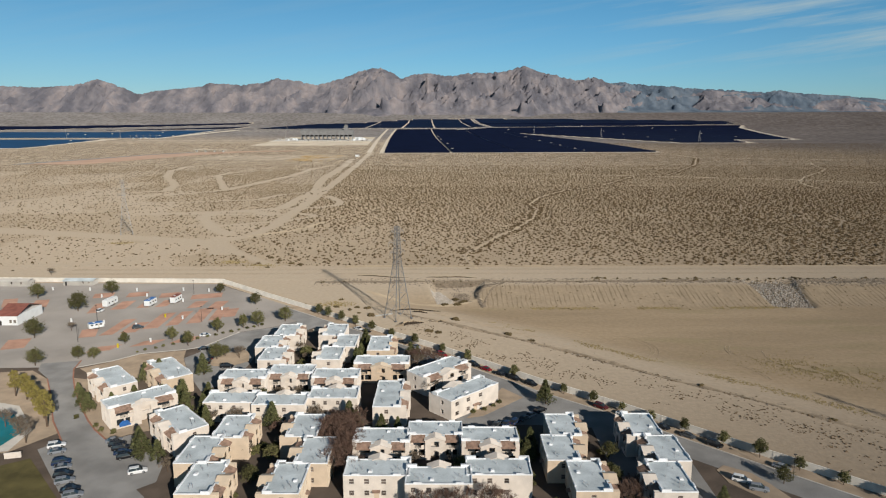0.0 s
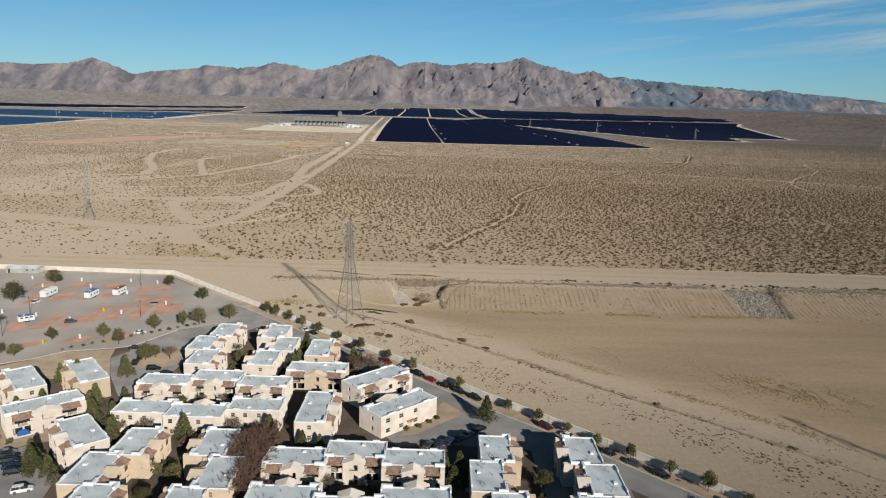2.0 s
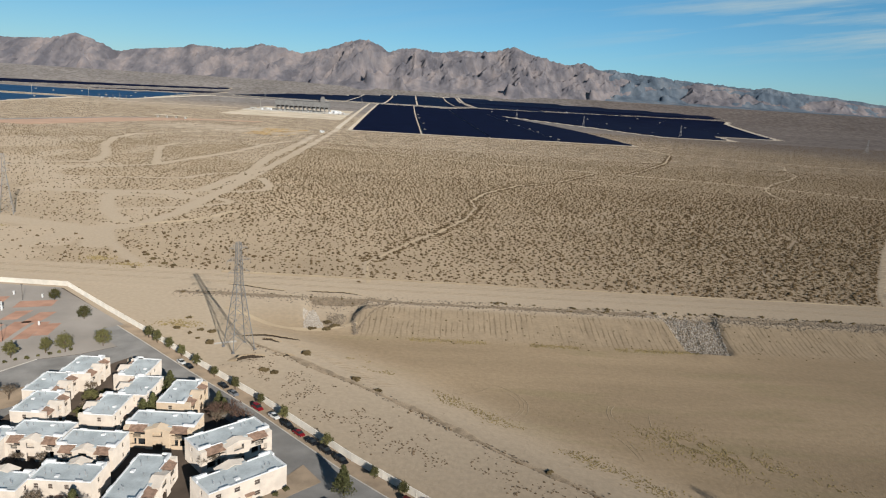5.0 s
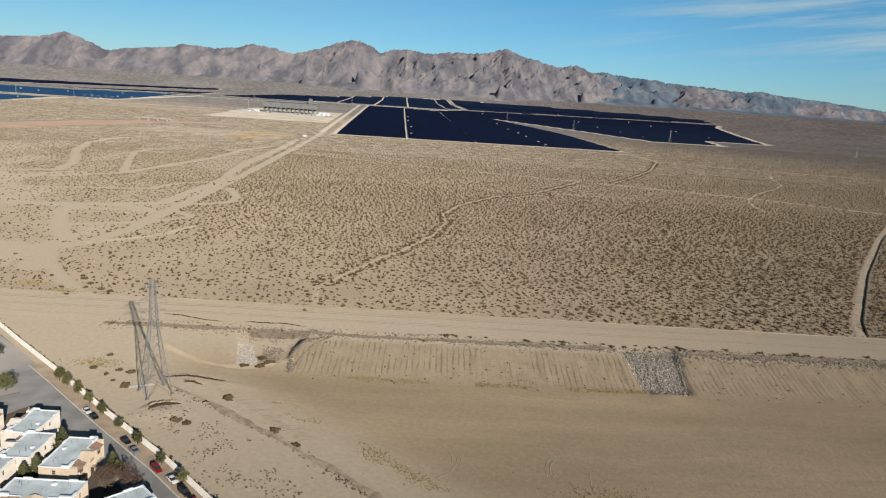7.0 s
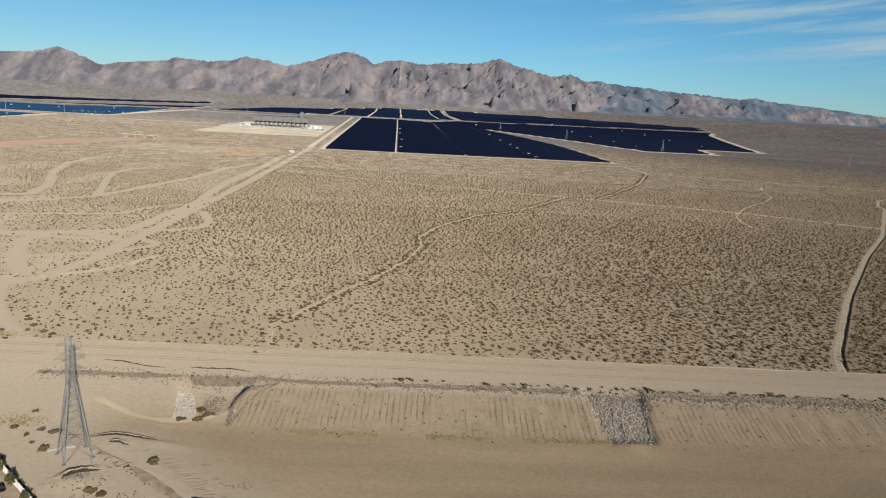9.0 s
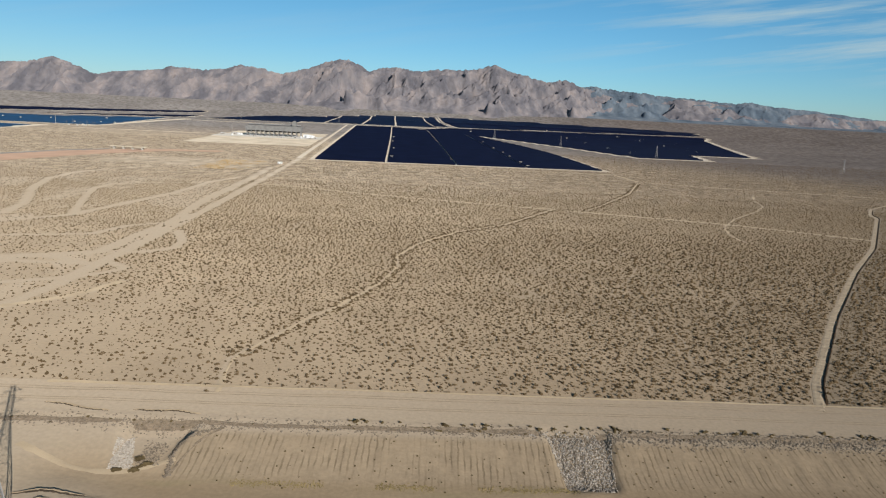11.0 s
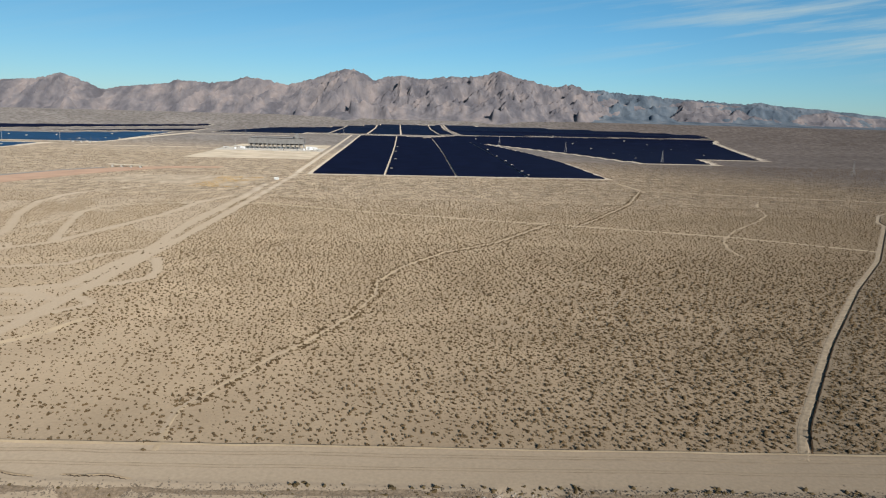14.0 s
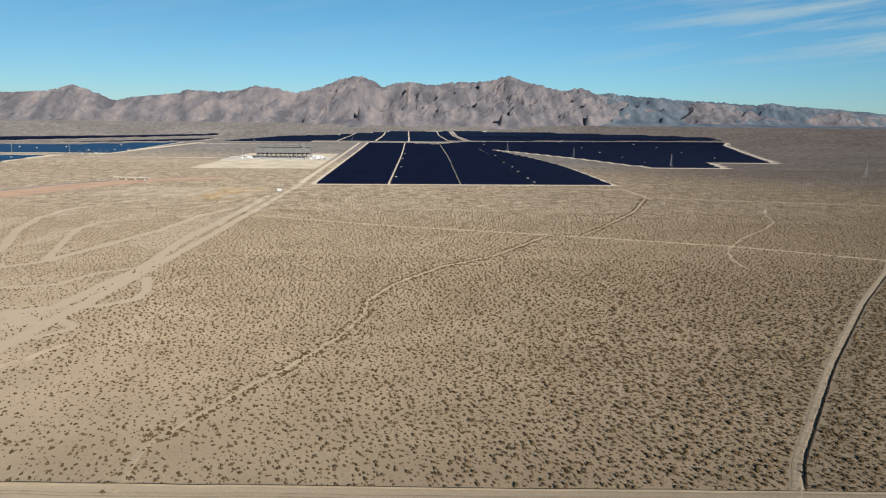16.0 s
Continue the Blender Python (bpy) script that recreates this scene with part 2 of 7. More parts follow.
def thing(name, label, category, m=None, data=None, group="", kind=""):
    ob = new(name, data)
    if m is not None:
        ob.matrix_basis = m
    return tagged(ob, label, category, group, kind)


def array_mesh(name, verts, faces, material):
    """A mesh of triangles from number arrays."""
    me = bpy.data.meshes.new(name)
    nv, nf = len(verts), len(faces)
    me.vertices.add(nv)
    me.vertices.foreach_set("co", np.asarray(verts, np.float32).ravel())
    k = faces.shape[1]
    me.loops.add(nf * k)
    me.loops.foreach_set("vertex_index", faces.astype(np.int32).ravel())
    me.polygons.add(nf)
    me.polygons.foreach_set("loop_start", np.arange(0, nf * k, k, dtype=np.int32))
    me.polygons.foreach_set("loop_total", np.full(nf, k, np.int32))
    me.materials.append(material)
    me.update(calc_edges=True)
    return me


def hash01(i, j, seed):
    h = np.sin(i * 127.1 + j * 311.7 + seed * 74.7) * 43758.5453
    return h - np.floor(h)


def value_noise(x, y, seed=0):
    i, j = np.floor(x), np.floor(y)
    u, v = x - i, y - j
    u, v = u * u * (3 - 2 * u), v * v * (3 - 2 * v)
    a, b, c, d = hash01(i, j, seed), hash01(i + 1, j, seed), hash01(i, j + 1, seed), hash01(i + 1, j + 1, seed)
    return (a * (1 - u) + b * u) * (1 - v) + (c * (1 - u) + d * u) * v


def fbm(x, y, seed=0, octaves=4):
    t, amp, tot = 0.0, 1.0, 0.0
    for k in range(octaves):
        t = t + amp * value_noise(x * 2 ** k, y * 2 ** k, seed + k)
        tot += amp
        amp *= 0.5
    return t / tot


def step(a, b, x):
    t = np.clip((x - a) / (b - a), 0, 1)
    return t * t * (3 - 2 * t)


def line_distance(x, y, pts):
    """Distance to a polyline, and its signed side (right of it: plus)."""
    best = np.full(np.shape(x), 1e9)
    side = np.zeros(np.shape(x))
    for (x0, y0), (x1, y1) in zip(pts, pts[1:]):
        dx, dy = x1 - x0, y1 - y0
        q = np.clip(((x - x0) * dx + (y - y0) * dy) / (dx * dx + dy * dy), 0, 1)
        ex, ey = x - x0 - q * dx, y - y0 - q * dy
        d = np.hypot(ex, ey)
        s = np.sign(ex * dy - ey * dx)
        side = np.where(d < best, s, side)
        best = np.minimum(best, d)
    return best, side


# ---- ground ----
MID_X, MID_Y, MID_Z = 83.0, 80.0, 117.0
PLAIN, REACH = 2500.0, 1500.0  # the plain is level to here, then climbs to the mountains' foot
TRACKS = [  # half width, dirt tracks through the scrub
    (6.0, [(-190, 1800), (-172, 1438), (-160, 1160), (-153, 1006), (-146, 777), (-144, 664), (-142, 572), (-147, 522), (-162, 502), (-180, 482), (-188, 446), (-220, 418), (-300, 399)]),
    (3.9, [(-149, 1220), (77, 1129), (277, 1072), (402, 1033), (523, 994), (655, 920), (760, 880)]),
    (1.25, [(20, 406), (15, 427), (13, 448), (23, 472), (31, 493), (44, 527), (58, 553), (80, 616), (91, 677), (89, 722)]),
    (1.7, [(89, 715), (107, 778), (150, 856), (209, 918), (293, 1068), (338, 1066), (375, 1129), (408, 1192), (474, 1319), (546, 1515)]),
    (3.4, [(-199, 1660), (200, 1690), (545, 1700), (559, 1540), (739, 1492), (1014, 1438), (1800, 1300)]),
    (7.0, [(-280, 640), (-210, 656), (-195, 664), (-162, 684), (-160, 740), (-158, 848), (-176, 987), (-184, 1237), (-200, 1500)]),
    (6.0, [(-600, 560), (-430, 790), (-342, 850), (-358, 918), (-420, 1049), (-460, 1165), (-468, 1262), (-440, 1350), (-395, 1420)]),
    (4.5, [(-276, 870), (-317, 977), (-350, 1074), (-350, 1131), (-314, 1165), (-250, 1200)]),
    (6.0, [(-430, 770), (-313, 808), (-272, 857), (-256, 952), (-236, 1064), (-232, 1207), (-204, 1314)]),
    (4.0, [(-330, 720), (-255, 740), (-204, 758), (-190, 807), (-165, 830)]),
    (4.5, [(-133, 790), (-113, 742), (-108, 713), (-124, 691), (-150, 684)]),
    (4.0, [(-250, 641), (-160, 640), (-133, 644), (-118, 631), (-124, 616), (-136, 601), (-190, 570)]),
    (3.0, [(-104, 592), (-110, 576), (-111, 560), (-123, 544), (-150, 520)]),
    (5.5, [(-168, 530), (-190, 560), (-220, 624), (-212, 660), (-178, 656), (-155, 640)]),
    (4.0, [(-168, 507), (-144, 464), (-120, 432), (-104, 415), (-91, 405), (-77, 399), (-56, 397)]),
    (9.0, [(-400, 560), (-260, 520), (-190, 500), (-158, 480), (-148, 455)]),
    (1.5, [(734, 1400), (692, 1313), (664, 1213), (622, 1148), (546, 1053), (498, 975), (477, 910), (477, 870)]),
    (0.9, [(338, 1060), (268, 959), (198, 882), (152, 846)]),
    (0.6, [(307, 807), (312, 727), (286, 663), (255, 614), (258, 575), (264, 545), (254, 507)]),
    (0.6, [(275, 526), (273, 502), (265, 470), (263, 443)]),
    (0.5, [(444, 873), (394, 761), (349, 654)]),
    (0.5, [(353, 606), (312, 547), (298, 514)]),
]
BERM = [(303, 404), (320, 440), (341, 472), (403, 567), (517, 727), (620, 860), (710, 995), (800, 1130), (811, 1165), (860, 1240), (922, 1299), (1050, 1400)]
DITCH = [(-17, 309), (32, 273), (65, 242), (97, 215), (126, 188), (175, 140)]
RIDGE_Y = 371.0


def bank_line(x):
    return RIDGE_Y - 1.5 + 0.012 * (x - 30)


def ground_height(x, y):
    x, y = np.asarray(x, float), np.asarray(y, float)
    r = np.hypot(x - MID_X, y - MID_Y)
    q = np.clip((r - PLAIN) / REACH, 0, 0.96)
    far = np.where(r > PLAIN, MID_Z * (1 - np.minimum(r, PLAIN + 0.96 * REACH) / (PLAIN - REACH * np.log(1 - q))), 0.0)
    far = far + 0.15 * np.clip(r - PLAIN - 0.96 * REACH, 0, 400)
    # drainage basin: a floor between the ditch and the far bank
    d, side = line_distance(x, y, DITCH)
    s = np.where(side < 0, d, -d)
    bank = step(0, 31, bank_line(x) - y)
    # alcove where a culvert drains in
    alcove = step(-9, -4, x) * (1 - step(15, 24, x)) * (1 - step(368, 376, y))
    bank = np.maximum(bank, 0.85 * alcove * step(318, 330, y))
    west = step(-46, -12, x)
    south = step(-2, 38, s)
    floor = -5.2 * bank * south * west
    slope = 4 * bank * (1 - bank) * south * west
    rx = x + 3 * value_noise(x / 14.0, y / 14.0, 6)
    rill = np.abs(value_noise(rx * 0.40, y * 0.035, 5) - 0.5) * 2
    z = floor + slope * (0.8 * rill - 0.35) * step(8, 26, x)
    # chute cut into the bank
    c = (x - (180.0 - 0.01 * (RIDGE_Y - y))) / (14.2 - 0.10 * np.clip(RIDGE_Y - y, 0, 36))
    z = z + 0.9 * np.exp(-(((x - 177) / 7.5) ** 2 + ((y - 334) / 4.5) ** 2))
    z = z - 2.0 * (1 - step(0.74, 1.06, np.abs(c))) * step(336, 346, y) * (1 - step(372, 384, y))
    z = z - 0.45 * np.exp(-(d / 3.2) ** 2) * step(-17, -8, x)
    # road shoulder along the bank and mounds by the pylon
    z = z + 0.5 * np.exp(-((y - 411) / 1.5) ** 2) + 0.5 * np.exp(-((y - 378) / 2.0) ** 2)
    z = z + 1.5 * np.exp(-(((x + 13) / 7) ** 2 + ((y - 286) / 4) ** 2)) + 0.9 * np.exp(-(((x - 2) / 9) ** 2 + ((y - 318) / 3) ** 2))
    apart = step(0, 30, s + 75) * step(300, 330, y + 40)
    z = z + apart * 0.25 * (fbm(x / 9.0, y / 9.0, 11) - 0.5)
    return z + far


def scrub_fields(x, y):
    """Shares of bare track and of scrub cover, 0 to 1."""
    wob = 3.5 * (fbm(x / 35.0, y / 35.0, 21) - 0.5)
    bare = np.zeros(np.shape(x))
    for w, pts in TRACKS:
        d, _ = line_distance(x, y, pts)
        soft = 0.4 + 0.12 * w
        grow = w * (0.8 + 0.5 * fbm(x / 60.0, y / 60.0, 31))
        bare = np.maximum(bare, 1 - step(grow - soft, grow + soft, d + (wob if w > 4 else 0.3 * wob)))
    bd, bs = line_distance(x, y, BERM)
    q = bd * bs
    bare = np.maximum(bare, (1 - step(3.6, 4.6, np.abs(q - 0.5))) * (y > 400))
    edge = 411 + 0.01 * x + 1.5 * fbm(x / 6.0, y / 6.0, 41)
    bare = np.maximum(bare, 1 - step(-1.0, 1.5, y - edge))
    west = 1 - step(-175, -130, x + 0.02 * (y - 500))
    sandy = west * step(0.57, 0.63, fbm(x / 70.0, y / 110.0, 51)) * (1 - 0.8 * step(1150, 1300, y))
    cover = (0.5 + 0.5 * step(380, 620, y + 0.9 * x)) * (1 - bare) * (1 - 0.35 * sandy) * (1 - 0.22 * west)
    cover = cover * (0.75 + 0.5 * fbm(x / 45.0, y / 45.0, 61))
    graded = step(-560, -520, x) * (1 - step(-236, -226, x)) * step(1400, 1450, y + 0.1 * x) * (1 - step(1650, 1670, y - 0.15 * (x + 300)))
    cover = cover * (1 - 0.85 * graded)
    # runnels: thin bare threads with thicker scrub beside them
    thread = np.abs(fbm((x + 0.2 * y) / 75.0, y / 210.0, 63, 3) - 0.5)
    cover = cover * (1 + 0.7 * np.exp(-((thread - 0.018) / 0.012) ** 2)) * (1 - 0.75 * np.exp(-(thread / 0.006) ** 2))
    return bare, np.clip(cover, 0, 1), sandy


def spread(lo, hi, core0, core1, fine, grow, biggest):
    """Grid lines: fine between core0 and core1, growing outwards."""
    out = list(np.arange(core0, core1 + 0.01, fine))
    s, q = fine, core1
    while q < hi:
        s = min(s * grow, biggest)
        q = min(q + s, hi)
        out.append(q)
    s, q = fine, core0
    while q > lo:
        s = min(s * grow, biggest)
        q = max(q - s, lo)
        out.insert(0, q)
    return np.array(out)


gx = spread(-4100, 4100, -60, 345, 1.6, 1.015, 95)
gy = spread(-900, 4330, 300, 425, 1.7, 1.0145, 70)
GX, GY = np.meshgrid(gx, gy)
GZ = ground_height(GX, GY)
bare_f, cover_f, sandy_f = scrub_fields(GX, GY)
nx, ny = len(gx), len(gy)
idx = np.arange(nx * ny).reshape(ny, nx)
quads = np.stack([idx[:-1, :-1], idx[:-1, 1:], idx[1:, 1:], idx[1:, :-1]], -1).reshape(-1, 4)
ground_mat = bpy.data.materials.new("desert_ground")
ground_mesh = array_mesh("ground", np.stack([GX, GY, GZ], -1).reshape(-1, 3), quads, ground_mat)
d_ditch, side_d = line_distance(GX, GY, DITCH)
s_ditch = np.where(side_d < 0, d_ditch, -d_ditch)
floor_f = step(5, 40, s_ditch) * step(0, 34, bank_line(GX) - GY) * step(-46, -12, GX)
bank_f = step(0, 6, bank_line(GX) - GY) * (1 - step(24, 36, bank_line(GX) - GY)) * step(10, 24, GX) * step(0, 20, s_ditch)
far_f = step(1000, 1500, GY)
# mask that darkens the soil to the east and south-east, like vignetting
east_f = step(-150, 900, GX - 0.12 * (GY - 400) + 0.32 * np.clip(1000 - GY, 0, 600)) * step(390, 430, GY) + (0.35 * step(0, 300, GX) + 0.65 * step(-20, 130, GX) * (1 - step(180, 290, GY + 0.35 * GX))) * (1 - step(390, 430, GY))
fan_f = step(2100, 3000, np.hypot(GX - MID_X, GY - MID_Y) + 0.45 * GX)
for key, values in (("bare", bare_f), ("cover", cover_f), ("sandy", sandy_f), ("floor", floor_f), ("bank", bank_f), ("far", far_f), ("east", east_f), ("fan", fan_f)):
    at = ground_mesh.attributes.new(key, "FLOAT", "POINT")
    at.data.foreach_set("value", values.astype(np.float32).ravel())
ground_mesh.polygons.foreach_set("use_smooth", [True] * len(quads))
ground = thing("ground", "pale sandy desert ground with dirt tracks and a drainage basin", "ground", data=ground_mesh, kind="structure")


def ground_nodes(m):
    m.use_nodes = True
    n, l = m.node_tree.nodes, m.node_tree.links
    b = n["Principled BSDF"]
    b.inputs["Roughness"].default_value, b.inputs["Specular IOR Level"].default_value = 0.95, 0.1
    b.inputs["Diffuse Roughness"].default_value = 1.0
    geo = n.new("ShaderNodeNewGeometry")

    def noise_tex(scale, detail=4, stretch=None, turn=-40):
        t = n.new("ShaderNodeTexNoise")
        t.inputs["Scale"].default_value, t.inputs["Detail"].default_value = scale, detail
        if stretch:
            mp = n.new("ShaderNodeMapping")
            mp.inputs["Scale"].default_value, mp.inputs["Rotation"].default_value = stretch, (0, 0, radians(turn))
            l.new(geo.outputs["Position"], mp.inputs["Vector"])
            l.new(mp.outputs["Vector"], t.inputs["Vector"])
        else:
            l.new(geo.outputs["Position"], t.inputs["Vector"])
        return t.outputs["Fac"]

    def attr(key):
        a = n.new("ShaderNodeAttribute")
        a.attribute_name = key
        return a.outputs["Fac"]

    def ramp(src, p0, p1, c0=(0, 0, 0), c1=(1, 1, 1)):
        r = n.new("ShaderNodeValToRGB")
        r.color_ramp.elements[0].position, r.color_ramp.elements[1].position = p0, p1
        r.color_ramp.elements[0].color, r.color_ramp.elements[1].color = (*c0, 1), (*c1, 1)
        l.new(src, r.inputs["Fac"])
        return r.outputs["Color"]

    def mix(fac, a, c, blend="MIX"):
        x = n.new("ShaderNodeMix")
        x.data_type, x.blend_type = "RGBA", blend
        if isinstance(fac, float):
            x.inputs["Factor"].default_value = fac
        else:
            l.new(fac, x.inputs["Factor"])
        for slot, v in (("A", a), ("B", c)):
            if isinstance(v, tuple):
                x.inputs[slot].default_value = (*v, 1)
            else:
                l.new(v, x.inputs[slot])
        return x.outputs["Result"]

    def times(a, c):
        x = n.new("ShaderNodeMath")
        x.operation = "MULTIPLY"
        l.new(a, x.inputs[0])
        if isinstance(c, float):
            x.inputs[1].default_value = c
        else:
            l.new(c, x.inputs[1])
        return x.outputs[0]

    sand = ramp(noise_tex(0.012, 5), 0.35, 0.68, (0.293, 0.235, 0.167), (0.352, 0.286, 0.209))
    grain = ramp(noise_tex(0.55, 5), 0.3, 0.75, (0.87, 0.875, 0.885), (1.045, 1.05, 1.06))
    scrub_soil = ramp(noise_tex(0.02, 6), 0.35, 0.7, (0.315, 0.247, 0.171), (0.394, 0.312, 0.218))
    track = (0.362, 0.296, 0.219)
    col = mix(attr("cover"), sand, scrub_soil)
    col = mix(ramp(attr("sandy"), 0.2, 0.9), col, (0.372, 0.302, 0.222))
    col = mix(ramp(attr("bare"), 0.2, 0.9), col, track)
    # low scrub too far off to stand as plants
    vor = n.new("ShaderNodeTexVoronoi")
    vor.inputs["Scale"].default_value = 0.2
    l.new(geo.outputs["Position"], vor.inputs["Vector"])
    dots = ramp(vor.outputs["Distance"], 0.24, 0.5, (1, 1, 1), (0, 0, 0))
    col = mix(times(times(attr("far"), dots), attr("cover")), col, (0.17, 0.134, 0.091))
    groves = ramp(noise_tex(0.035, 5, (1.0, 0.45, 1.0), 6), 0.50, 0.62)
    col = mix(times(times(times(attr("far"), groves), attr("cover")), 0.22), col, (0.15, 0.118, 0.082))
    # tufts of grass and pebbles among the shrubs
    tufts = ramp(noise_tex(0.75, 3), 0.56, 0.66)
    col = mix(times(times(tufts, attr("cover")), 0.22), col, (0.18, 0.14, 0.094))
    # basin floor: silt with long drift streaks, yellowed weeds; bank with darker rill streaks
    silt = ramp(noise_tex(0.016, 6, (0.35, 2.2, 1)), 0.35, 0.68, (0.250, 0.190, 0.124), (0.336, 0.257, 0.169))
    weeds = ramp(noise_tex(0.05, 7, (0.4, 2.0, 1)), 0.55, 0.66)
    silt = mix(times(weeds, 0.5), silt, (0.245, 0.200, 0.118))
    col = mix(attr("floor"), col, silt)
    bank_c = ramp(noise_tex(0.12, 5), 0.35, 0.7, (0.285, 0.223, 0.153), (0.325, 0.254, 0.174))
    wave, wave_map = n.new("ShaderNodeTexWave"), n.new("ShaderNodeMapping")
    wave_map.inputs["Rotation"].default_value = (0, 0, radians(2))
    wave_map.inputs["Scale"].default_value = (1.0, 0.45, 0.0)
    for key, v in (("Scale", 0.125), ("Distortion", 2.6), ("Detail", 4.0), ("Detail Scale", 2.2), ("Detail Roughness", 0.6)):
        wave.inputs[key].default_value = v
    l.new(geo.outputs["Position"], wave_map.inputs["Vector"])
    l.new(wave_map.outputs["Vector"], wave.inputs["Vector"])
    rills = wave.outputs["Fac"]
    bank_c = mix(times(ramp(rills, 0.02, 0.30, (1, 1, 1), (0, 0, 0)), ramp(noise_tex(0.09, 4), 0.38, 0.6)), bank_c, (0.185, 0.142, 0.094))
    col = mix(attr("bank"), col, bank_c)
    # soil painted darker eastward for light falloff; mountain-foot fans greyed for haze and scrub
    col = mix(1.0, col, ramp(attr("east"), 0.0, 1.0, (1.02, 1.02, 1.03), (0.69, 0.66, 0.64)), "MULTIPLY")
    col = mix(attr("fan"), col, ramp(noise_tex(0.004, 6), 0.35, 0.65, (0.146, 0.130, 0.118), (0.186, 0.166, 0.150)))
    col = mix(times(attr("fan"), attr("east")), col, mix(1.0, col, (0.70, 0.645, 0.63), "MULTIPLY"))
    vor2 = n.new("ShaderNodeTexVoronoi")
    vor2.inputs["Scale"].default_value = 0.055
    l.new(geo.outputs["Position"], vor2.inputs["Vector"])
    col = mix(times(times(times(attr("far"), ramp(vor2.outputs["Distance"], 0.28, 0.48, (1, 1, 1), (0, 0, 0))), attr("cover")), 0.55), col, (0.075, 0.059, 0.043))
    col = mix(1.0, col, grain, "MULTIPLY")
    # far plain made brighter and slightly bluer, with scrub mottling
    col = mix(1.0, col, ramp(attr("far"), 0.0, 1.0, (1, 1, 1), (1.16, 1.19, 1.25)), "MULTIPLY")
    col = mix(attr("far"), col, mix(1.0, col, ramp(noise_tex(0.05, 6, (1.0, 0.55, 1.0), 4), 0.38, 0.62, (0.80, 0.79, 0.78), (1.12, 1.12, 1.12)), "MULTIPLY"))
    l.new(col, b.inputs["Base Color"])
    bp = n.new("ShaderNodeBump")
    bp.inputs["Strength"].default_value, bp.inputs["Distance"].default_value = 0.5, 0.25
    l.new(noise_tex(0.9, 6), bp.inputs["Height"])
    l.new(bp.outputs["Normal"], b.inputs["Normal"])


ground_nodes(ground_mat)


# ---- mountains ----
def rock_material(name, c0, c1, c2):
    m = bpy.data.materials.new(name)
    m.use_nodes = True
    n, l = m.node_tree.nodes, m.node_tree.links
    b = n["Principled BSDF"]
    b.inputs["Roughness"].default_value, b.inputs["Specular IOR Level"].default_value = 1.0, 0.0
    b.inputs["Diffuse Roughness"].default_value = 0.6
    geo = n.new("ShaderNodeNewGeometry")
    t1, t2 = n.new("ShaderNodeTexNoise"), n.new("ShaderNodeTexNoise")
    t1.inputs["Scale"].default_value, t1.inputs["Detail"].default_value = 0.0045, 9
    t2.inputs["Scale"].default_value, t2.inputs["Detail"].default_value = 0.028, 8
    r1, r2 = n.new("ShaderNodeValToRGB"), n.new("ShaderNodeValToRGB")
    r1.color_ramp.elements[0].position, r1.color_ramp.elements[1].position = 0.38, 0.66
    r1.color_ramp.elements[0].color, r1.color_ramp.elements[1].color = (*c0, 1), (*c1, 1)
    mid = r1.color_ramp.elements.new(0.52)
    mid.color = (*c2, 1)
    r2.color_ramp.elements[0].position, r2.color_ramp.elements[1].position = 0.3, 0.7
    r2.color_ramp.elements[0].color, r2.color_ramp.elements[1].color = (0.84, 0.84, 0.84, 1), (1.12, 1.12, 1.12, 1)
    x = n.new("ShaderNodeMix")
    x.data_type, x.blend_type = "RGBA", "MULTIPLY"
    x.inputs["Factor"].default_value = 1.0
    lean = n.new("ShaderNodeMapping")
    lean.inputs["Rotation"].default_value, lean.inputs["Scale"].default_value = (0, radians(35), 0), (2.6, 1.0, 1.1)
    l.new(geo.outputs["Position"], lean.inputs["Vector"])
    l.new(lean.outputs["Vector"], t1.inputs["Vector"])
    l.new(geo.outputs["Position"], t2.inputs["Vector"])
    l.new(t1.outputs["Fac"], r1.inputs["Fac"])
    l.new(t2.outputs["Fac"], r2.inputs["Fac"])
    l.new(r1.outputs["Color"], x.inputs["A"])
    l.new(r2.outputs["Color"], x.inputs["B"])
    l.new(x.outputs["Result"], b.inputs["Base Color"])
    bp = n.new("ShaderNodeBump")
    bp.inputs["Strength"].default_value, bp.inputs["Distance"].default_value = 0.8, 9.0
    l.new(t2.outputs["Fac"], bp.inputs["Height"])
    l.new(bp.outputs["Normal"], b.inputs["Normal"])
    return m


def ridged(x, y, seed, octaves):
    """Sharp branching ridges: each finer octave grows on the crests of the last, turned against it."""
    total, weight, amp, norm = 0.0, 1.0, 1.0, 0.0
    for k in range(octaves):
        a = 0.7 + 1.3 * k
        u, v = x * math.cos(a) - y * math.sin(a), x * math.sin(a) + y * math.cos(a)
        n = 1 - np.abs(2 * fbm(u, v, seed + 5 * k, 2) - 1)
        n = np.clip(n, 0, 1) ** 2 * weight
        weight = np.clip(n * 1.8, 0.15, 1)
        total, norm = total + n * amp, norm + amp
        amp *= 0.55
        x, y = x * 2.05, y * 2.05
    return total / norm * 1.5


def spurs(x, y, seed):
    """Long sharp-backed ridges that run down towards the plain, 0 in the gullies and 1 on the backs."""
    n = 1 - np.abs(2 * fbm(x, y, seed, 3) - 1)
    return np.clip((n - 0.35) / 0.65, 0, 1)


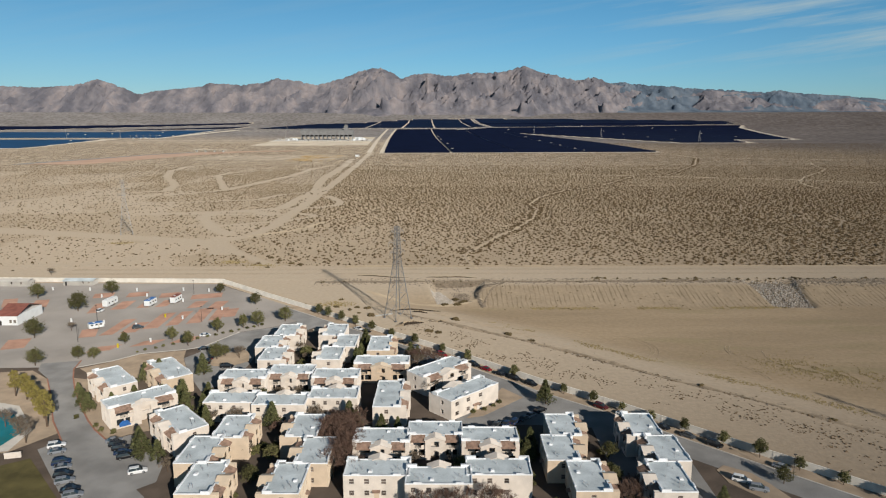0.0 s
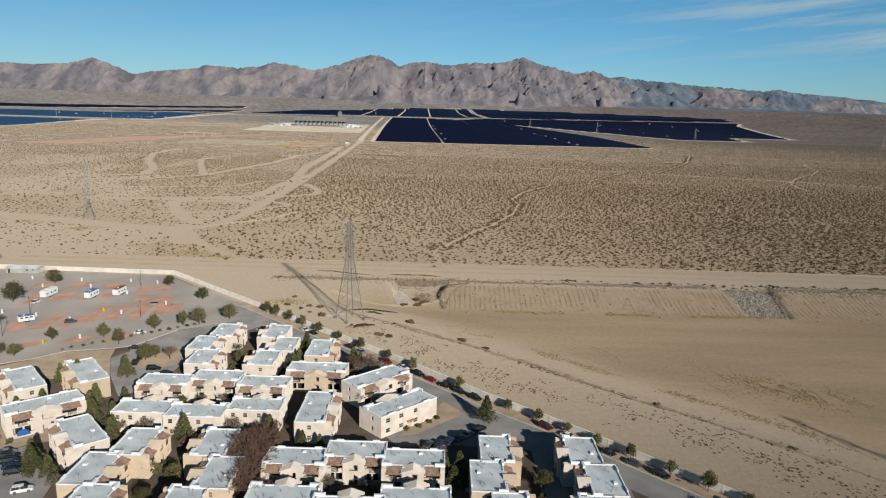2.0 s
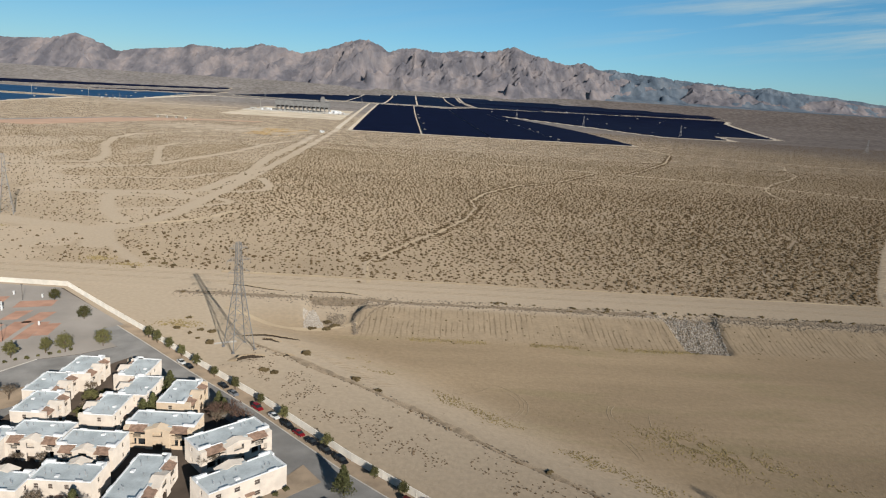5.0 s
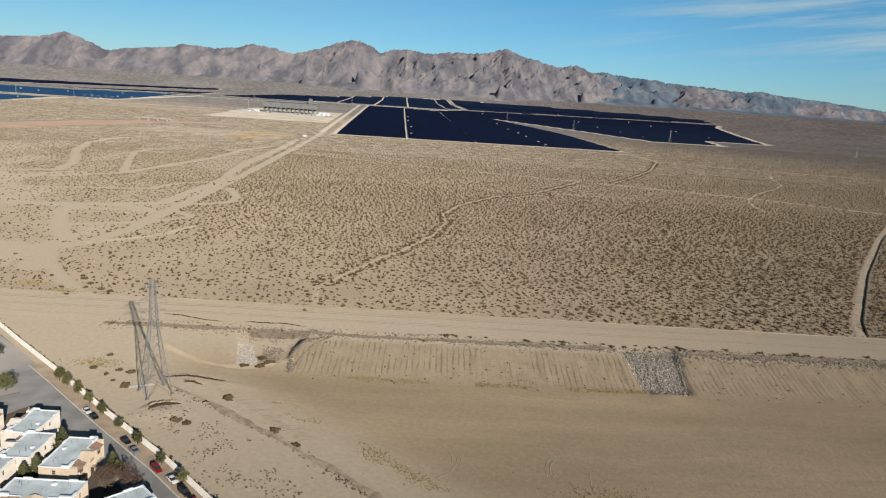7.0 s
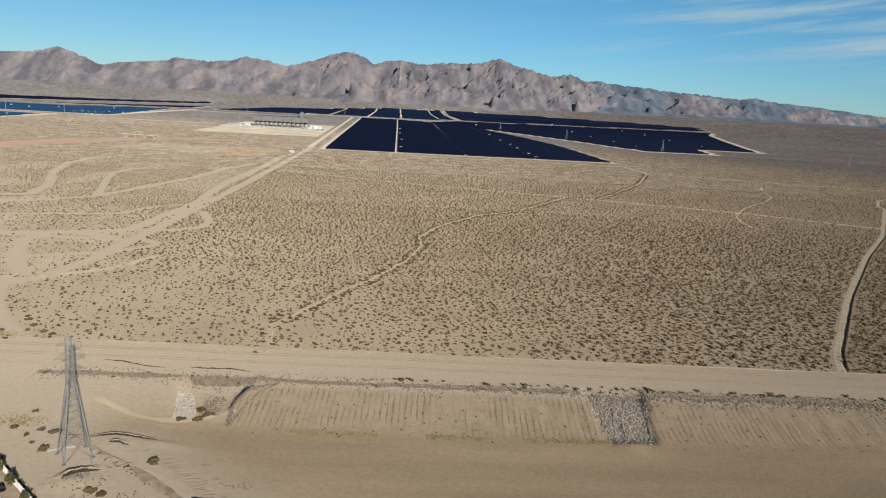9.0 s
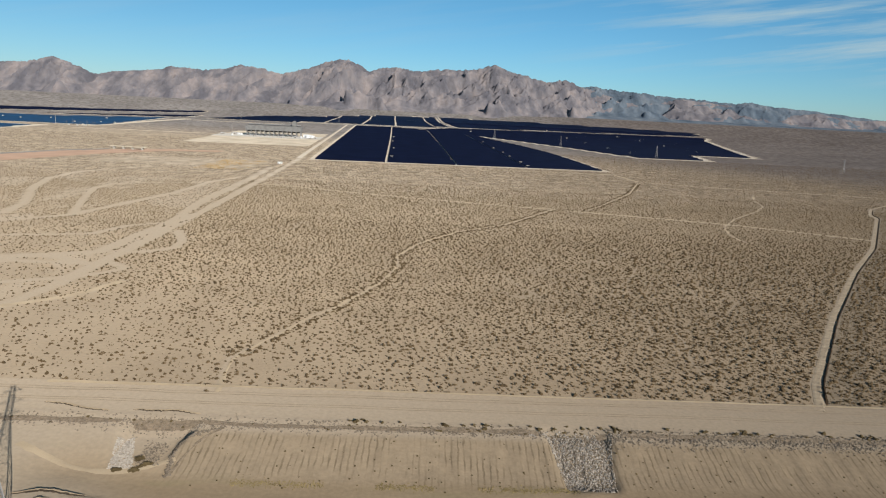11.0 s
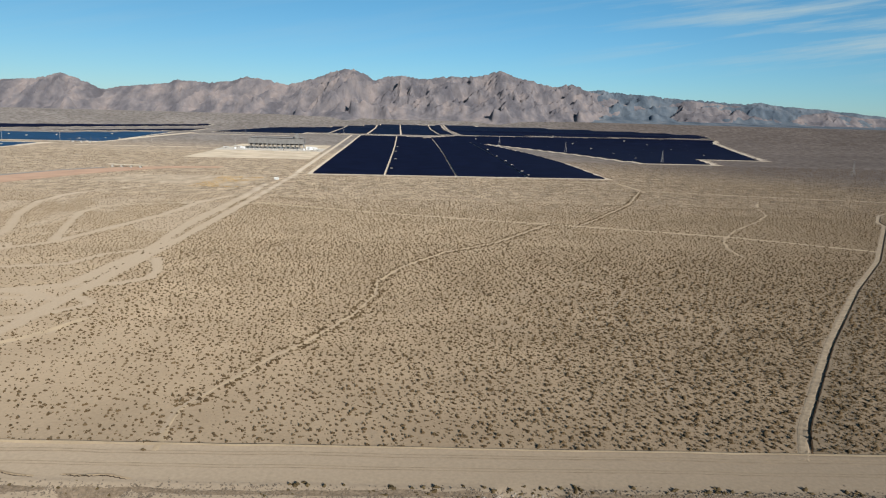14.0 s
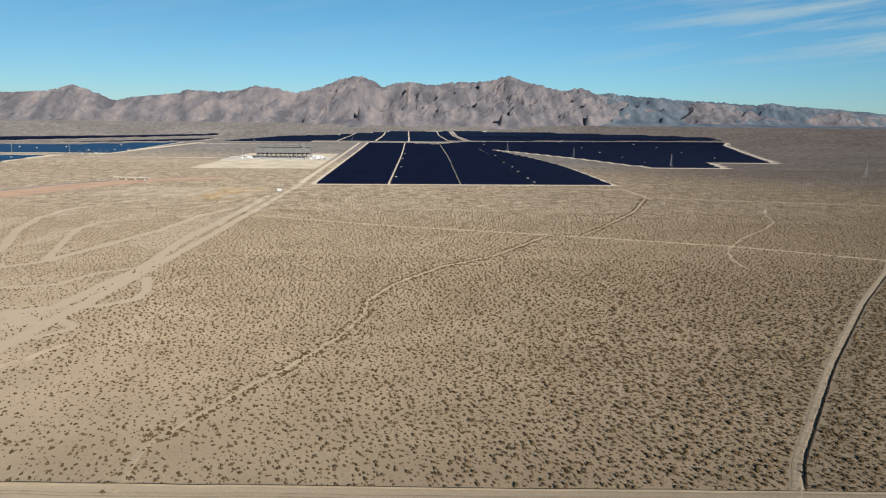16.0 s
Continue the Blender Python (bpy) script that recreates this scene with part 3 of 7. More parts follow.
def mountain_range(name, label, crest, r_foot, r_crest, depth, material, seed, az0, az1, wide, columns, rows, lift=0.05):
    """A range that follows a crest line of bearing and height in degrees: fans at its foot, foothills, then spurs parted by branching gullies."""
    az = np.linspace(az0, az1, columns)
    s = np.concatenate([1 - (1 - np.linspace(0, 1, rows)) ** 1.4, np.linspace(1.1, 1.5, 3)])
    ca, ce = np.array(crest).T
    A, S = np.meshgrid(az, s)
    RC = r_crest / np.maximum(np.cos(np.radians(A)), 0.78)
    up = np.clip(S, 0, 1)
    lat, deep = A * 80.0, (RC - r_foot) * up
    R = np.where(S > 1, RC + depth * (S - 1) / 0.5, r_foot + deep)
    wx = lat + 90 * (fbm(lat / 260.0, deep / 260.0, seed + 3, 3) - 0.5) - 0.85 * deep
    wy = deep + 90 * (fbm(lat / 260.0 + 9, deep / 260.0, seed + 4, 3) - 0.5)
    main = spurs(wx / (0.8 * wide), wy / (1.5 * wide), seed)
    side = spurs((wx + 0.8 * wy) / (0.34 * wide), (wy - 0.5 * wx) / (0.7 * wide), seed + 30)
    rill = ridged(wx / (0.22 * wide), wy / (0.30 * wide), seed + 60, 5)
    top = MID_Z + RC * np.tan(np.radians(np.interp(A, ca, ce) + lift))
    tall = np.clip(0.045 * (top - 80), 1, 12)
    jag = tall * (1.9 * (fbm(lat / 46.0, lat * 0 + 1.5, seed + 20, 4) - 0.5) + 0.9 * (spurs(lat / 24.0, lat * 0 + 4.5, seed + 21) - 0.6))
    foot = ground_height(MID_X + r_foot * np.sin(np.radians(A)), MID_Y + r_foot * np.cos(np.radians(A))) - 6
    # a gentle fan up to the rock, then the steep slope with its spurs
    start = np.clip(1 - 2.0 * (top - foot) / (RC - r_foot), 0.2, 0.86)
    z = np.clip((up - start) / (1 - start), 0, 1)
    bow = 4 * z * (1 - z)
    q = np.clip(z + bow * (0.34 * (main - 0.6) + 0.10 * (side - 0.6)), 0, 1.0)
    q = np.where(z > 0.97, z, q)
    body = np.where(up < start, 0.15 * (up / start) ** 1.5, 0.15 + 0.85 * q ** 1.1)
    stony = step(0.0, 0.25, z) * (1 - z ** 6)
    body = body + stony * (0.07 * (side - 0.6) * (0.3 + body) + 0.05 * (rill - 0.5) * (0.4 + body))
    # foothills standing before the range
    knoll = fbm((lat + 0.2 * deep) / 150.0, deep / 300.0, seed + 90, 3)
    hill = np.clip((knoll - 0.48) / 0.2, 0, 1) * np.exp(-((up - start - 0.02) / 0.09) ** 2)
    body = np.maximum(body, hill * (0.36 + 0.08 * main + 0.04 * (rill - 0.5)))
    rise = np.where(S > 1, 1 - 1.2 * (S - 1), np.clip(body, 0, 1.0))
    Z = foot + (top - foot) * rise + jag * np.where(S > 1, 1, z ** 6)
    X, Y = MID_X + R * np.sin(np.radians(A)), MID_Y + R * np.cos(np.radians(A))
    k = np.arange(A.size).reshape(A.shape)
    quad = np.stack([k[:-1, :-1], k[:-1, 1:], k[1:, 1:], k[1:, :-1]], -1).reshape(-1, 4)
    me = array_mesh(name, np.stack([X, Y, Z], -1).reshape(-1, 3), quad, material)
    return thing(name, label, "mountain", data=me, kind="structure")


# distance haze is mixed into both rock colours, greyed purple and blue
HAZED_BROWN_ROCK = rock_material("haze_tinted_brown_rock", (0.130, 0.126, 0.146), (0.275, 0.241, 0.242), (0.199, 0.186, 0.202))
HAZED_BLUE_ROCK = rock_material("haze_tinted_blue_rock", (0.085, 0.112, 0.148), (0.172, 0.198, 0.232), (0.125, 0.155, 0.194))
CREST = [(-45, 1.6), (-38, 1.9), (-31, 1.7), (-29, 1.85), (-27.2, 2.33), (-25.7, 1.83), (-24.7, 1.35), (-22.1, 1.76), (-20.2, 1.92), (-19.4, 2.2), (-17.2, 2.08), (-15.5, 2.2),
         (-14.6, 2.6), (-12.8, 2.43), (-11.4, 2.1), (-9.1, 2.73), (-8.1, 3.2), (-7, 3.5), (-6.1, 3.48), (-4.5, 2.7), (-3.5, 3.0), (-2.4, 3.1), (-0.9, 2.85), (0.5, 3.05), (3, 3.16),
         (4.2, 3.3), (5.5, 3.66), (6.8, 3.17), (8.5, 2.85), (9.5, 2.52), (10.9, 2.74), (13, 2.08), (15.5, 1.5), (17, 1.32), (18.3, 1.4), (20, 1.62), (23.5, 1.3), (26.7, 0.66), (29.2, 1.0), (31.5, 0.6), (36, 0.8), (45, 0.5)]
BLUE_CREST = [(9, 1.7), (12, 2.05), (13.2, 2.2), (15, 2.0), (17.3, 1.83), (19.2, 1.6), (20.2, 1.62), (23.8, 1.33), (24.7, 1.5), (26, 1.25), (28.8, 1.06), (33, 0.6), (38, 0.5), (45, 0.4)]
mountain_range("mountain_range", "rugged reddish brown desert mountain range beyond the plain", CREST, 4080, 4960, 60, HAZED_BROWN_ROCK, 3, -44, 45, 190.0, 2000, 125)
mountain_range("far_mountain_range", "hazy blue-grey mountain ridge behind the brown range", BLUE_CREST, 4450, 5030, 25, HAZED_BLUE_ROCK, 17, 9, 45, 210.0, 1100, 70, 0.16)


# ---- paved ground ----
def slab(name, label, outline, material, z=0.06, depth=0.35, category="pavement", kind="structure"):
    """A flat paved area with an edge of its own."""
    bm = bmesh.new()
    vs = [bm.verts.new((x, y, z - depth)) for x, y in outline]
    f = bm.faces.new(vs)
    r = bmesh.ops.extrude_face_region(bm, geom=[f])
    for v in r["geom"]:
        if isinstance(v, bmesh.types.BMVert):
            v.co.z += depth
    bmesh.ops.recalc_face_normals(bm, faces=bm.faces)
    me = bpy.data.meshes.new(name)
    bm.to_mesh(me)
    bm.free()
    me.materials.append(material)
    return thing(name, label, category, data=me, kind=kind)


def band(pts, w0, w1):
    """Outline of a strip along a polyline, between the offsets w0 and w1 to its right."""
    left, right = [], []
    for i, (x, y) in enumerate(pts):
        x0, y0 = pts[max(i - 1, 0)]
        x1, y1 = pts[min(i + 1, len(pts) - 1)]
        dx, dy = x1 - x0, y1 - y0
        q = math.hypot(dx, dy)
        nx_, ny_ = dy / q, -dx / q
        left.append((x + nx_ * w0, y + ny_ * w0))
        right.append((x + nx_ * w1, y + ny_ * w1))
    return left + right[::-1]


WALL_LINE = [(-121, 369.5), (-89, 339.5), (-60, 313), (-29, 283.5), (0, 257), (33, 223.5), (56, 203), (75, 184), (106, 154), (150, 111), (190, 72)]
slab("pavement_1", "gravel landscaping between the apartment buildings, coloured dark for court shade", [(-121, 366), (106, 152), (150, 108), (150, 60), (-220, 60), (-220, 366)], COURT_GRAVEL_SHADE, 0.05, 0.5)
slab("pavement_2", "faded grey paving of the trailer park", [(-420, 373), (-123, 366.5), (-56, 306), (-74, 288), (-86, 281), (-95, 262), (-100, 259), (-116, 254), (-123, 246), (-133, 239), (-148, 239), (-172, 238), (-420, 190)], OLD_ASPHALT, 0.09, 0.3)
STREET = [(-73, 321), (-60, 309), (-29, 279.5), (0, 253), (33, 219.5), (56, 199), (75, 180), (106, 150), (150, 107), (190, 68)]
slab("road_1", "grey asphalt street beside the white boundary wall", band(STREET, 2.5, 12.0), ASPHALT, 0.12, 0.3, "road")
slab("kerb_1", "pale concrete kerb along the street", band(STREET, 2.2, 2.45), CONCRETE, 0.25, 0.4, "kerb")
DRIVE_EDGE = [(-135, 246), (-133, 237), (-129, 229), (-122, 217), (-114, 205), (-106, 194), (-101, 188), (-93.5, 180.5)]
slab("road_2", "grey asphalt drive curving past the parking bays", [(-148, 243)] + DRIVE_EDGE + [(-76, 157), (-71, 152), (-55, 128), (-40, 100), (-62, 96), (-86, 148), (-102, 175), (-110, 186), (-116, 194), (-128, 214), (-137, 228), (-145, 236)], ASPHALT, 0.13, 0.3, "road")
slab("kerb_4", "pale concrete kerb below the trailer park", band([(-133, 239), (-123, 246), (-116, 254), (-100, 259), (-95, 262), (-86, 281)], 0.0, 0.4), CONCRETE, 0.25, 0.4, "kerb")
KERB_RED = make_material("red_painted_kerb", (0.24, 0.115, 0.08), 0.85, 0.25, 1.0)
slab("kerb_2", "worn red painted kerb along the drive", band(DRIVE_EDGE, -0.45, 0.0), KERB_RED, 0.28, 0.4, "kerb")
slab("kerb_3", "worn red painted kerb beside the golden trees", band([(-137, 228), (-128, 214), (-116, 194), (-110, 186), (-106, 180.5)], 0.0, 0.4), KERB_RED, 0.28, 0.4, "kerb")
slab("road_3", "grey asphalt court between the apartment rows", [(10, 214), (22, 225), (36, 214), (66, 176), (66, 150), (70, 120), (44, 120), (44, 190), (25, 192), (8, 190), (4, 196), (22, 212)], ASPHALT, 0.115, 0.3, "road")
slab("parking_1", "grey asphalt parking bay beside the drive", [(-94, 181), (-89, 185), (-80, 179), (-73, 169), (-71, 159), (-75, 155)], ASPHALT, 0.1, 0.3, "parking")
slab("parking_2", "grey asphalt parking bay along the lawn", [(-101, 176), (-108, 179.5), (-110.5, 176), (-92, 153.5), (-84, 146), (-80, 150)], ASPHALT, 0.105, 0.3, "parking")
slab("court_island", "kerbed tan gravel island with small trees in the parking court", [(-86.8, 244.0), (-83.7, 240.5), (-76.8, 240.6), (-72.1, 245.6), (-74.4, 255.0), (-77.3, 258.5), (-83.1, 254.1), (-86.8, 247.6)], VERGE, 0.22, 0.3, "island")
slab("parking_4", "grey asphalt lane between the park kerb and the parking court", [(-96, 259), (-95, 261.5), (-86, 280.5), (-74, 287.4), (-57, 304.5), (-50, 297.5), (-60, 280), (-75, 262), (-90, 252)], ASPHALT, 0.092, 0.3, "parking")
slab("parking_3", "grey asphalt parking court behind the apartments", [(-97.5, 249), (-93, 257), (-86.6, 270), (-80.8, 280), (-71, 289), (-66, 284), (-72, 270), (-71, 244), (-72, 226), (-80, 217), (-90, 233)], ASPHALT, 0.1, 0.3, "parking")
slab("lawn", "olive dormant lawn by the club pool", [(-140, 150), (-118, 165), (-109.5, 171), (-93, 153), (-84, 143), (-80, 118), (-150, 118)], GRASS, 0.12, 0.3, "lawn")
slab("pool_deck", "pale concrete deck round the pool", [(-160, 214), (-133, 205), (-119, 188), (-118, 175), (-150, 172)], CONCRETE, 0.1, 0.3)
slab("pool_water", "still teal swimming pool water", [(-150, 203), (-136, 200), (-131, 199), (-121, 187), (-122, 177.5), (-150, 178)], POOL, 0.16, 0.2, "water")
slab("garden_wall", "low tan stucco wall beside the lawn", [(-116.5, 171.2), (-112.5, 172.2), (-112.3, 171.6), (-116.2, 170.6)], STUCCO, 1.5, 1.7, "wall", "")
slab("verge", "tan gravel verge between the street and the wall", band(STREET, -3.3, 2.15), VERGE, 0.10, 0.3, "verge")
slab("gravel_bed", "tan gravel below the trailer park kerb", [(-131, 238), (-123, 245), (-116, 253), (-100, 258), (-97.6, 249), (-90.2, 233), (-104, 230), (-118, 226)], VERGE, 0.085, 0.3, "gravel bed")
slab("gravel_bed", "tan gravel bed between the drive and the apartments", [(-129, 229), (-122, 217), (-114, 205), (-106, 194), (-101, 188), (-94, 181.2), (-89.5, 185.4), (-80, 190), (-100, 212), (-112, 225)], VERGE, 0.075, 0.3, "gravel bed")
slab("gravel_bed", "tan gravel round the pool under golden trees", [(-170, 232), (-147, 236), (-137.4, 228), (-128.4, 214), (-116.4, 194), (-110.4, 186), (-118, 174), (-170, 172)], VERGE, 0.08, 0.3, "gravel bed")
slab("planting_bed", "kerbed tan gravel bed beside an apartment block", [(7.5, 196.2), (20.2, 220.0), (26.4, 212.0), (12.5, 197.8)], VERGE, 0.2, 0.3, "planting bed")
slab("planting_island", "kerbed tan gravel island with young trees in the street", [(71.0, 165.3), (73.7, 167.7), (79.3, 163.6), (81.7, 158.1), (83.6, 151.9), (84.7, 148.8), (79.5, 147.6), (76.4, 152.4), (71.6, 158.9)], VERGE, 0.2, 0.3, "island")
# red gravel pads of the trailer park: x, y, width, length, lean
for x, y, w, ln, lean in ((-143, 276, 5, 23, 0), (-136, 279, 6, 15, 0), (-129, 285, 6, 24, -1), (-121, 290, 5, 22, -1), (-113, 293, 6, 24, -2), (-105, 298, 5, 20, -2), (-150, 273, 6, 11, -4), (-165, 309, 5, 17, -4), (-157, 315, 6, 15, -1),
                          (-138, 320, 5, 13, 0), (-146, 318, 5, 14, -1), (-126, 334, 14, 9, -2), (-122, 318, 6, 12, 0), (-173, 258, 8, 12, -4), (-186, 255, 7, 12, -4), (-211, 319, 6, 15, -8), (-222, 318, 6, 14, -8), (-196, 318, 6, 14, -6), (-176, 336, 9, 9, -3),
                          (-160, 338, 9, 9, -2), (-143, 337, 9, 9, -2), (-112, 316, 6, 14, 0), (-100, 303, 5, 14, -2), (-138, 255, 8, 7, 2), (-124, 262, 8, 7, 3), (-110, 266, 8, 8, 3)):
    slab("gravel_pad", "red gravel parking pad of the trailer park", [(x, y), (x + w, y + 0.35 * w), (x + w + lean, y + 0.35 * w + ln), (x + lean, y + ln)], RED_GRAVEL, 0.125, 0.2, "gravel pad")
# levelled dirt drive outside the wall is part of the ground


# ---- boundary wall ----
def boundary_wall(pts, label):
    o = thing("boundary_wall", label, "wall", kind="structure")
    for (x0, y0), (x1, y1) in zip(pts, pts[1:]):
        n = max(1, round(math.hypot(x1 - x0, y1 - y0) / 6.0))
        ang = math.degrees(math.atan2(y1 - y0, x1 - x0))
        ln = math.hypot(x1 - x0, y1 - y0) / n
        key = round(ln, 1)
        if key not in PANELS:
            g = Geo()
            g.box(0.2, ln - 0.2, -0.1, 0.1, -0.4, 2.2)
            g.box(0.0, ln, -0.14, 0.14, 2.2, 2.32)
            g2 = Geo()
            g2.box(-0.2, 0.2, -0.16, 0.16, -0.4, 2.2)
            g2.box(-0.22, 0.22, -0.18, 0.18, 2.2, 2.36)
            PANELS[key] = g.mesh("wall_panel", [WHITE_BLOCK]), g2.mesh("pilaster", [WHITE_BLOCK])
        for k in range(n):
            px, py = x0 + (x1 - x0) * k / n, y0 + (y1 - y0) * k / n
            part("wall_panel", PANELS[key][0], o, m=pose(px, py, 0, 0, 0, ang))
            part("pilaster", PANELS[key][1], o, m=pose(px, py, 0, 0, 0, ang))
    return o


PANELS = {}
boundary_wall([(-420, 377), (-121, 369.5)], "long white block wall round the trailer park")
boundary_wall(WALL_LINE, "white block wall between the street and the desert")


# ---- apartment buildings ----
def facade(g, o, u, length, z0, z1, holes, inward, slot=0):
    """An outer wall face with real openings and reveals. o: its start, u: its direction, holes: (u0, u1, z0, z1), inward: the way into the house."""
    us = sorted({0.0, length, *[h[0] for h in holes], *[h[1] for h in holes]})
    zs = sorted({z0, z1, *[h[2] for h in holes], *[h[3] for h in holes]})
    o, u, w = Vector(o), Vector(u), Vector(inward) * 0.22

    def at(a, z):
        return o + u * a + Vector((0, 0, z))

    for a, b in zip(us, us[1:]):
        for c, d in zip(zs, zs[1:]):
            mu, mz = (a + b) / 2, (c + d) / 2
            if any(h[0] < mu < h[1] and h[2] < mz < h[3] for h in holes):
                continue
            g.quad([at(a, c), at(b, c), at(b, d), at(a, d)], slot)
    for a, b, c, d in holes:
        for p, q in (((a, c), (b, c)), ((b, c), (b, d)), ((b, d), (a, d)), ((a, d), (a, c))):
            g.quad([at(*p), at(*p) + w, at(*q) + w, at(*q)], slot)


def window_meshes(w, h):
    f = Geo()
    t = 0.07
    f.box(-w / 2, -w / 2 + t, 0, 0.06, 0, h)
    f.box(w / 2 - t, w / 2, 0, 0.06, 0, h)
    f.box(-w / 2 + t, w / 2 - t, 0, 0.06, 0, t)
    f.box(-w / 2 + t, w / 2 - t, 0, 0.06, h - t, h)
    f.box(-w / 2 + t, w / 2 - t, 0, 0.05, h / 2 - 0.03, h / 2 + 0.03)
    p = Geo()
    p.box(-w / 2 + 0.02, w / 2 - 0.02, 0.03, 0.045, 0.02, h - 0.02)
    return f.mesh("window", [FRAME]), p.mesh("pane", [BLIND_GLASS])


WX, WY, WH = 7.4, 4.0, 6.15
WIN = window_meshes(1.15, 1.35)
BACK_WIN = [-1.6, 2.2, 5.6]
VENTS = [(-5.2, 1.2, 1.0), (-4.5, 0.6, 1.3), (-3.6, 1.6, 0.8), (3.4, 1.0, 1.3), (4.4, 1.7, 0.9), (5.3, 0.4, 1.1), (0.4, -1.3, 0.8)]


def unit_meshes(stucco):
    out = {}
    g = Geo()
    sill = (1.0, 3.95)
    holes = [(WX - x - 0.575, WX - x + 0.575, z, z + 1.35) for x in BACK_WIN for z in sill] + [(WX - 0.55, WX + 0.55, 0.0, 2.1)]
    facade(g, (WX, WY, -0.3), (-1, 0, 0), 2 * WX, 0, WH + 0.3, [(a, b, c + 0.3, d + 0.3) for a, b, c, d in holes], (0, -1, 0))
    for sx in (-1, 1):
        hs = [(WY - 0.575, WY + 0.575, z + 0.3, z + 1.65) for z in sill]
        if sx < 0:
            facade(g, (-WX, WY, -0.3), (0, -1, 0), 2 * WY, 0, WH + 0.3, hs, (1, 0, 0))
        else:
            facade(g, (WX, -WY, -0.3), (0, 1, 0), 2 * WY, 0, WH + 0.3, hs, (-1, 0, 0))
    doors = [(WX + x - 1.4, WX + x + 1.4, z + 0.3, z + 2.4) for x in (-4.4, 4.4) for z in (0.05, 3.1)]
    facade(g, (-WX, -WY, -0.3), (1, 0, 0), 2 * WX, 0, WH + 0.3, doors, (0, 1, 0))
    g.box(-WX + 0.3, WX - 0.3, -WY + 0.3, WY - 0.3, -0.3, WH - 0.35)
    out["wall"] = g.mesh("wall", [stucco])
    g = Geo()
    g.box(-WX + 0.02, WX - 0.02, -WY + 0.02, WY - 0.02, WH - 0.3, WH - 0.05)
    g.box(-2.6, 2.6, -WY - 0.6, -WY + 0.02, WH - 0.3, WH - 0.06)
    out["roof"] = g.mesh("roof", [MEMBRANE])
    g = Geo()
    t, e = 0.28, 0.02
    g.box(-WX - e, WX + e, WY - t, WY + e, WH - 0.05, WH + 0.22)
    g.box(-WX - e, -WX + t, -WY - e, WY - t, WH - 0.05, WH + 0.22)
    g.box(WX - t, WX + e, -WY - e, WY - t, WH - 0.05, WH + 0.22)
    for s in (-1, 1):
        g.box(min(s * 5.0, s * (WX + 0.05)), max(s * 5.0, s * (WX + 0.05)), -WY - 0.3, -WY + t, WH - 0.05, WH + 0.75)
        g.box(min(s * (WX - t), s * (WX + 0.05)), max(s * (WX - t), s * (WX + 0.05)), -WY + t, -WY + 1.9, WH - 0.05, WH + 0.75)
        g.box(min(s * 2.6, s * 5.0), max(s * 2.6, s * 5.0), -WY - e, -WY + t - 0.05, WH - 0.05, WH + 0.2)
        g.box(s * 4.6 - 0.9, s * 4.6 + 0.9, WY - t - 0.02, WY + 0.05, WH + 0.18, WH + 0.5)
    out["parapet"] = g.mesh("parapet", [CAP])
    # gabled entry bay with an arched door and an upper loggia
    g = Geo()
    x, y0, y1 = 2.6, -WY - 2.5, -WY
    arch = [(1.5, 3.7, 0.0, 2.75), (1.55, 3.65, 3.75, 5.3)]
    facade(g, (-x, y0, -0.3), (1, 0, 0), 2 * x, 0, 5.95, [(a, b, c + 0.3, d + 0.3) if c else (a, b, 0.0001, d + 0.3) for a, b, c, d in arch], (0, 1, 0))
    g.quad([(-x, y0, 5.65), (x, y0, 5.65), (0, y0, 6.55)])
    g.quad([(-x, y1, -0.3), (-x, y0, -0.3), (-x, y0, 5.65), (-x, y1, 5.65)])
    g.quad([(x, y0, -0.3), (x, y1, -0.3), (x, y1, 5.65), (x, y0, 5.65)])
    g.box(-2.6 + 0.01, 2.6 - 0.01, y0 + 0.24, y1, 3.0, 3.2)
    for s in (-1, 1):
        g.quad([(s * 1.1, y0 - 0.01, 2.3), (s * 1.1, y0 - 0.01, 2.75), (s * 0.3, y0 - 0.01, 2.75)])
    out["entry_bay"] = g.mesh("entry_bay", [stucco])
    g = Geo()
    for s in (-1, 1):
        a, b = (0, 6.72), (s * (x + 0.25), 5.68)
        pts = [(a[0], y0 - 0.25, a[1] - 0.14), (b[0], y0 - 0.25, b[1] - 0.14), (b[0], y1 + 0.5, b[1] - 0.14), (a[0], y1 + 0.5, a[1] - 0.14)]
        top = [(p[0], p[1], p[2] + 0.14) for p in pts]
        if s < 0:
            pts, top = pts[::-1], top[::-1]
        g.hexa(pts + top)
    out["gable_roof"] = g.mesh("gable_roof", [stucco])
    # balcony with a low stucco front, piers and a patio wall
    g = Geo()
    g.box(2.62, 6.3, -WY - 2.0, -WY, 2.9, 3.1)
    g.box(2.62, 3.7, -WY - 2.0, -WY - 1.85, 3.1, 4.05)
    g.box(5.4, 6.3, -WY - 2.0, -WY - 1.85, 3.1, 4.05)
    g.box(2.62, 6.3, -WY - 2.0, -WY - 1.85, -0.3, 1.1)
    g.box(6.3, 7.38, -WY - 1.9, -WY, -0.3, 6.1)
    g.box(4.3, 4.65, -WY - 1.98, -WY - 1.7, 1.1, 2.9)
    out["balcony"] = g.mesh("balcony", [stucco])
    g = Geo()
    g.box(3.7, 5.4, -WY - 1.95, -WY - 1.91, 3.98, 4.05)
    for k in range(12):
        g.box(3.75 + 0.14 * k, 3.78 + 0.14 * k, -WY - 1.95, -WY - 1.92, 3.1, 3.98)
    out["balcony_rail"] = g.mesh("balcony_rail", [DARK_METAL])
    g = Geo()
    n = 60
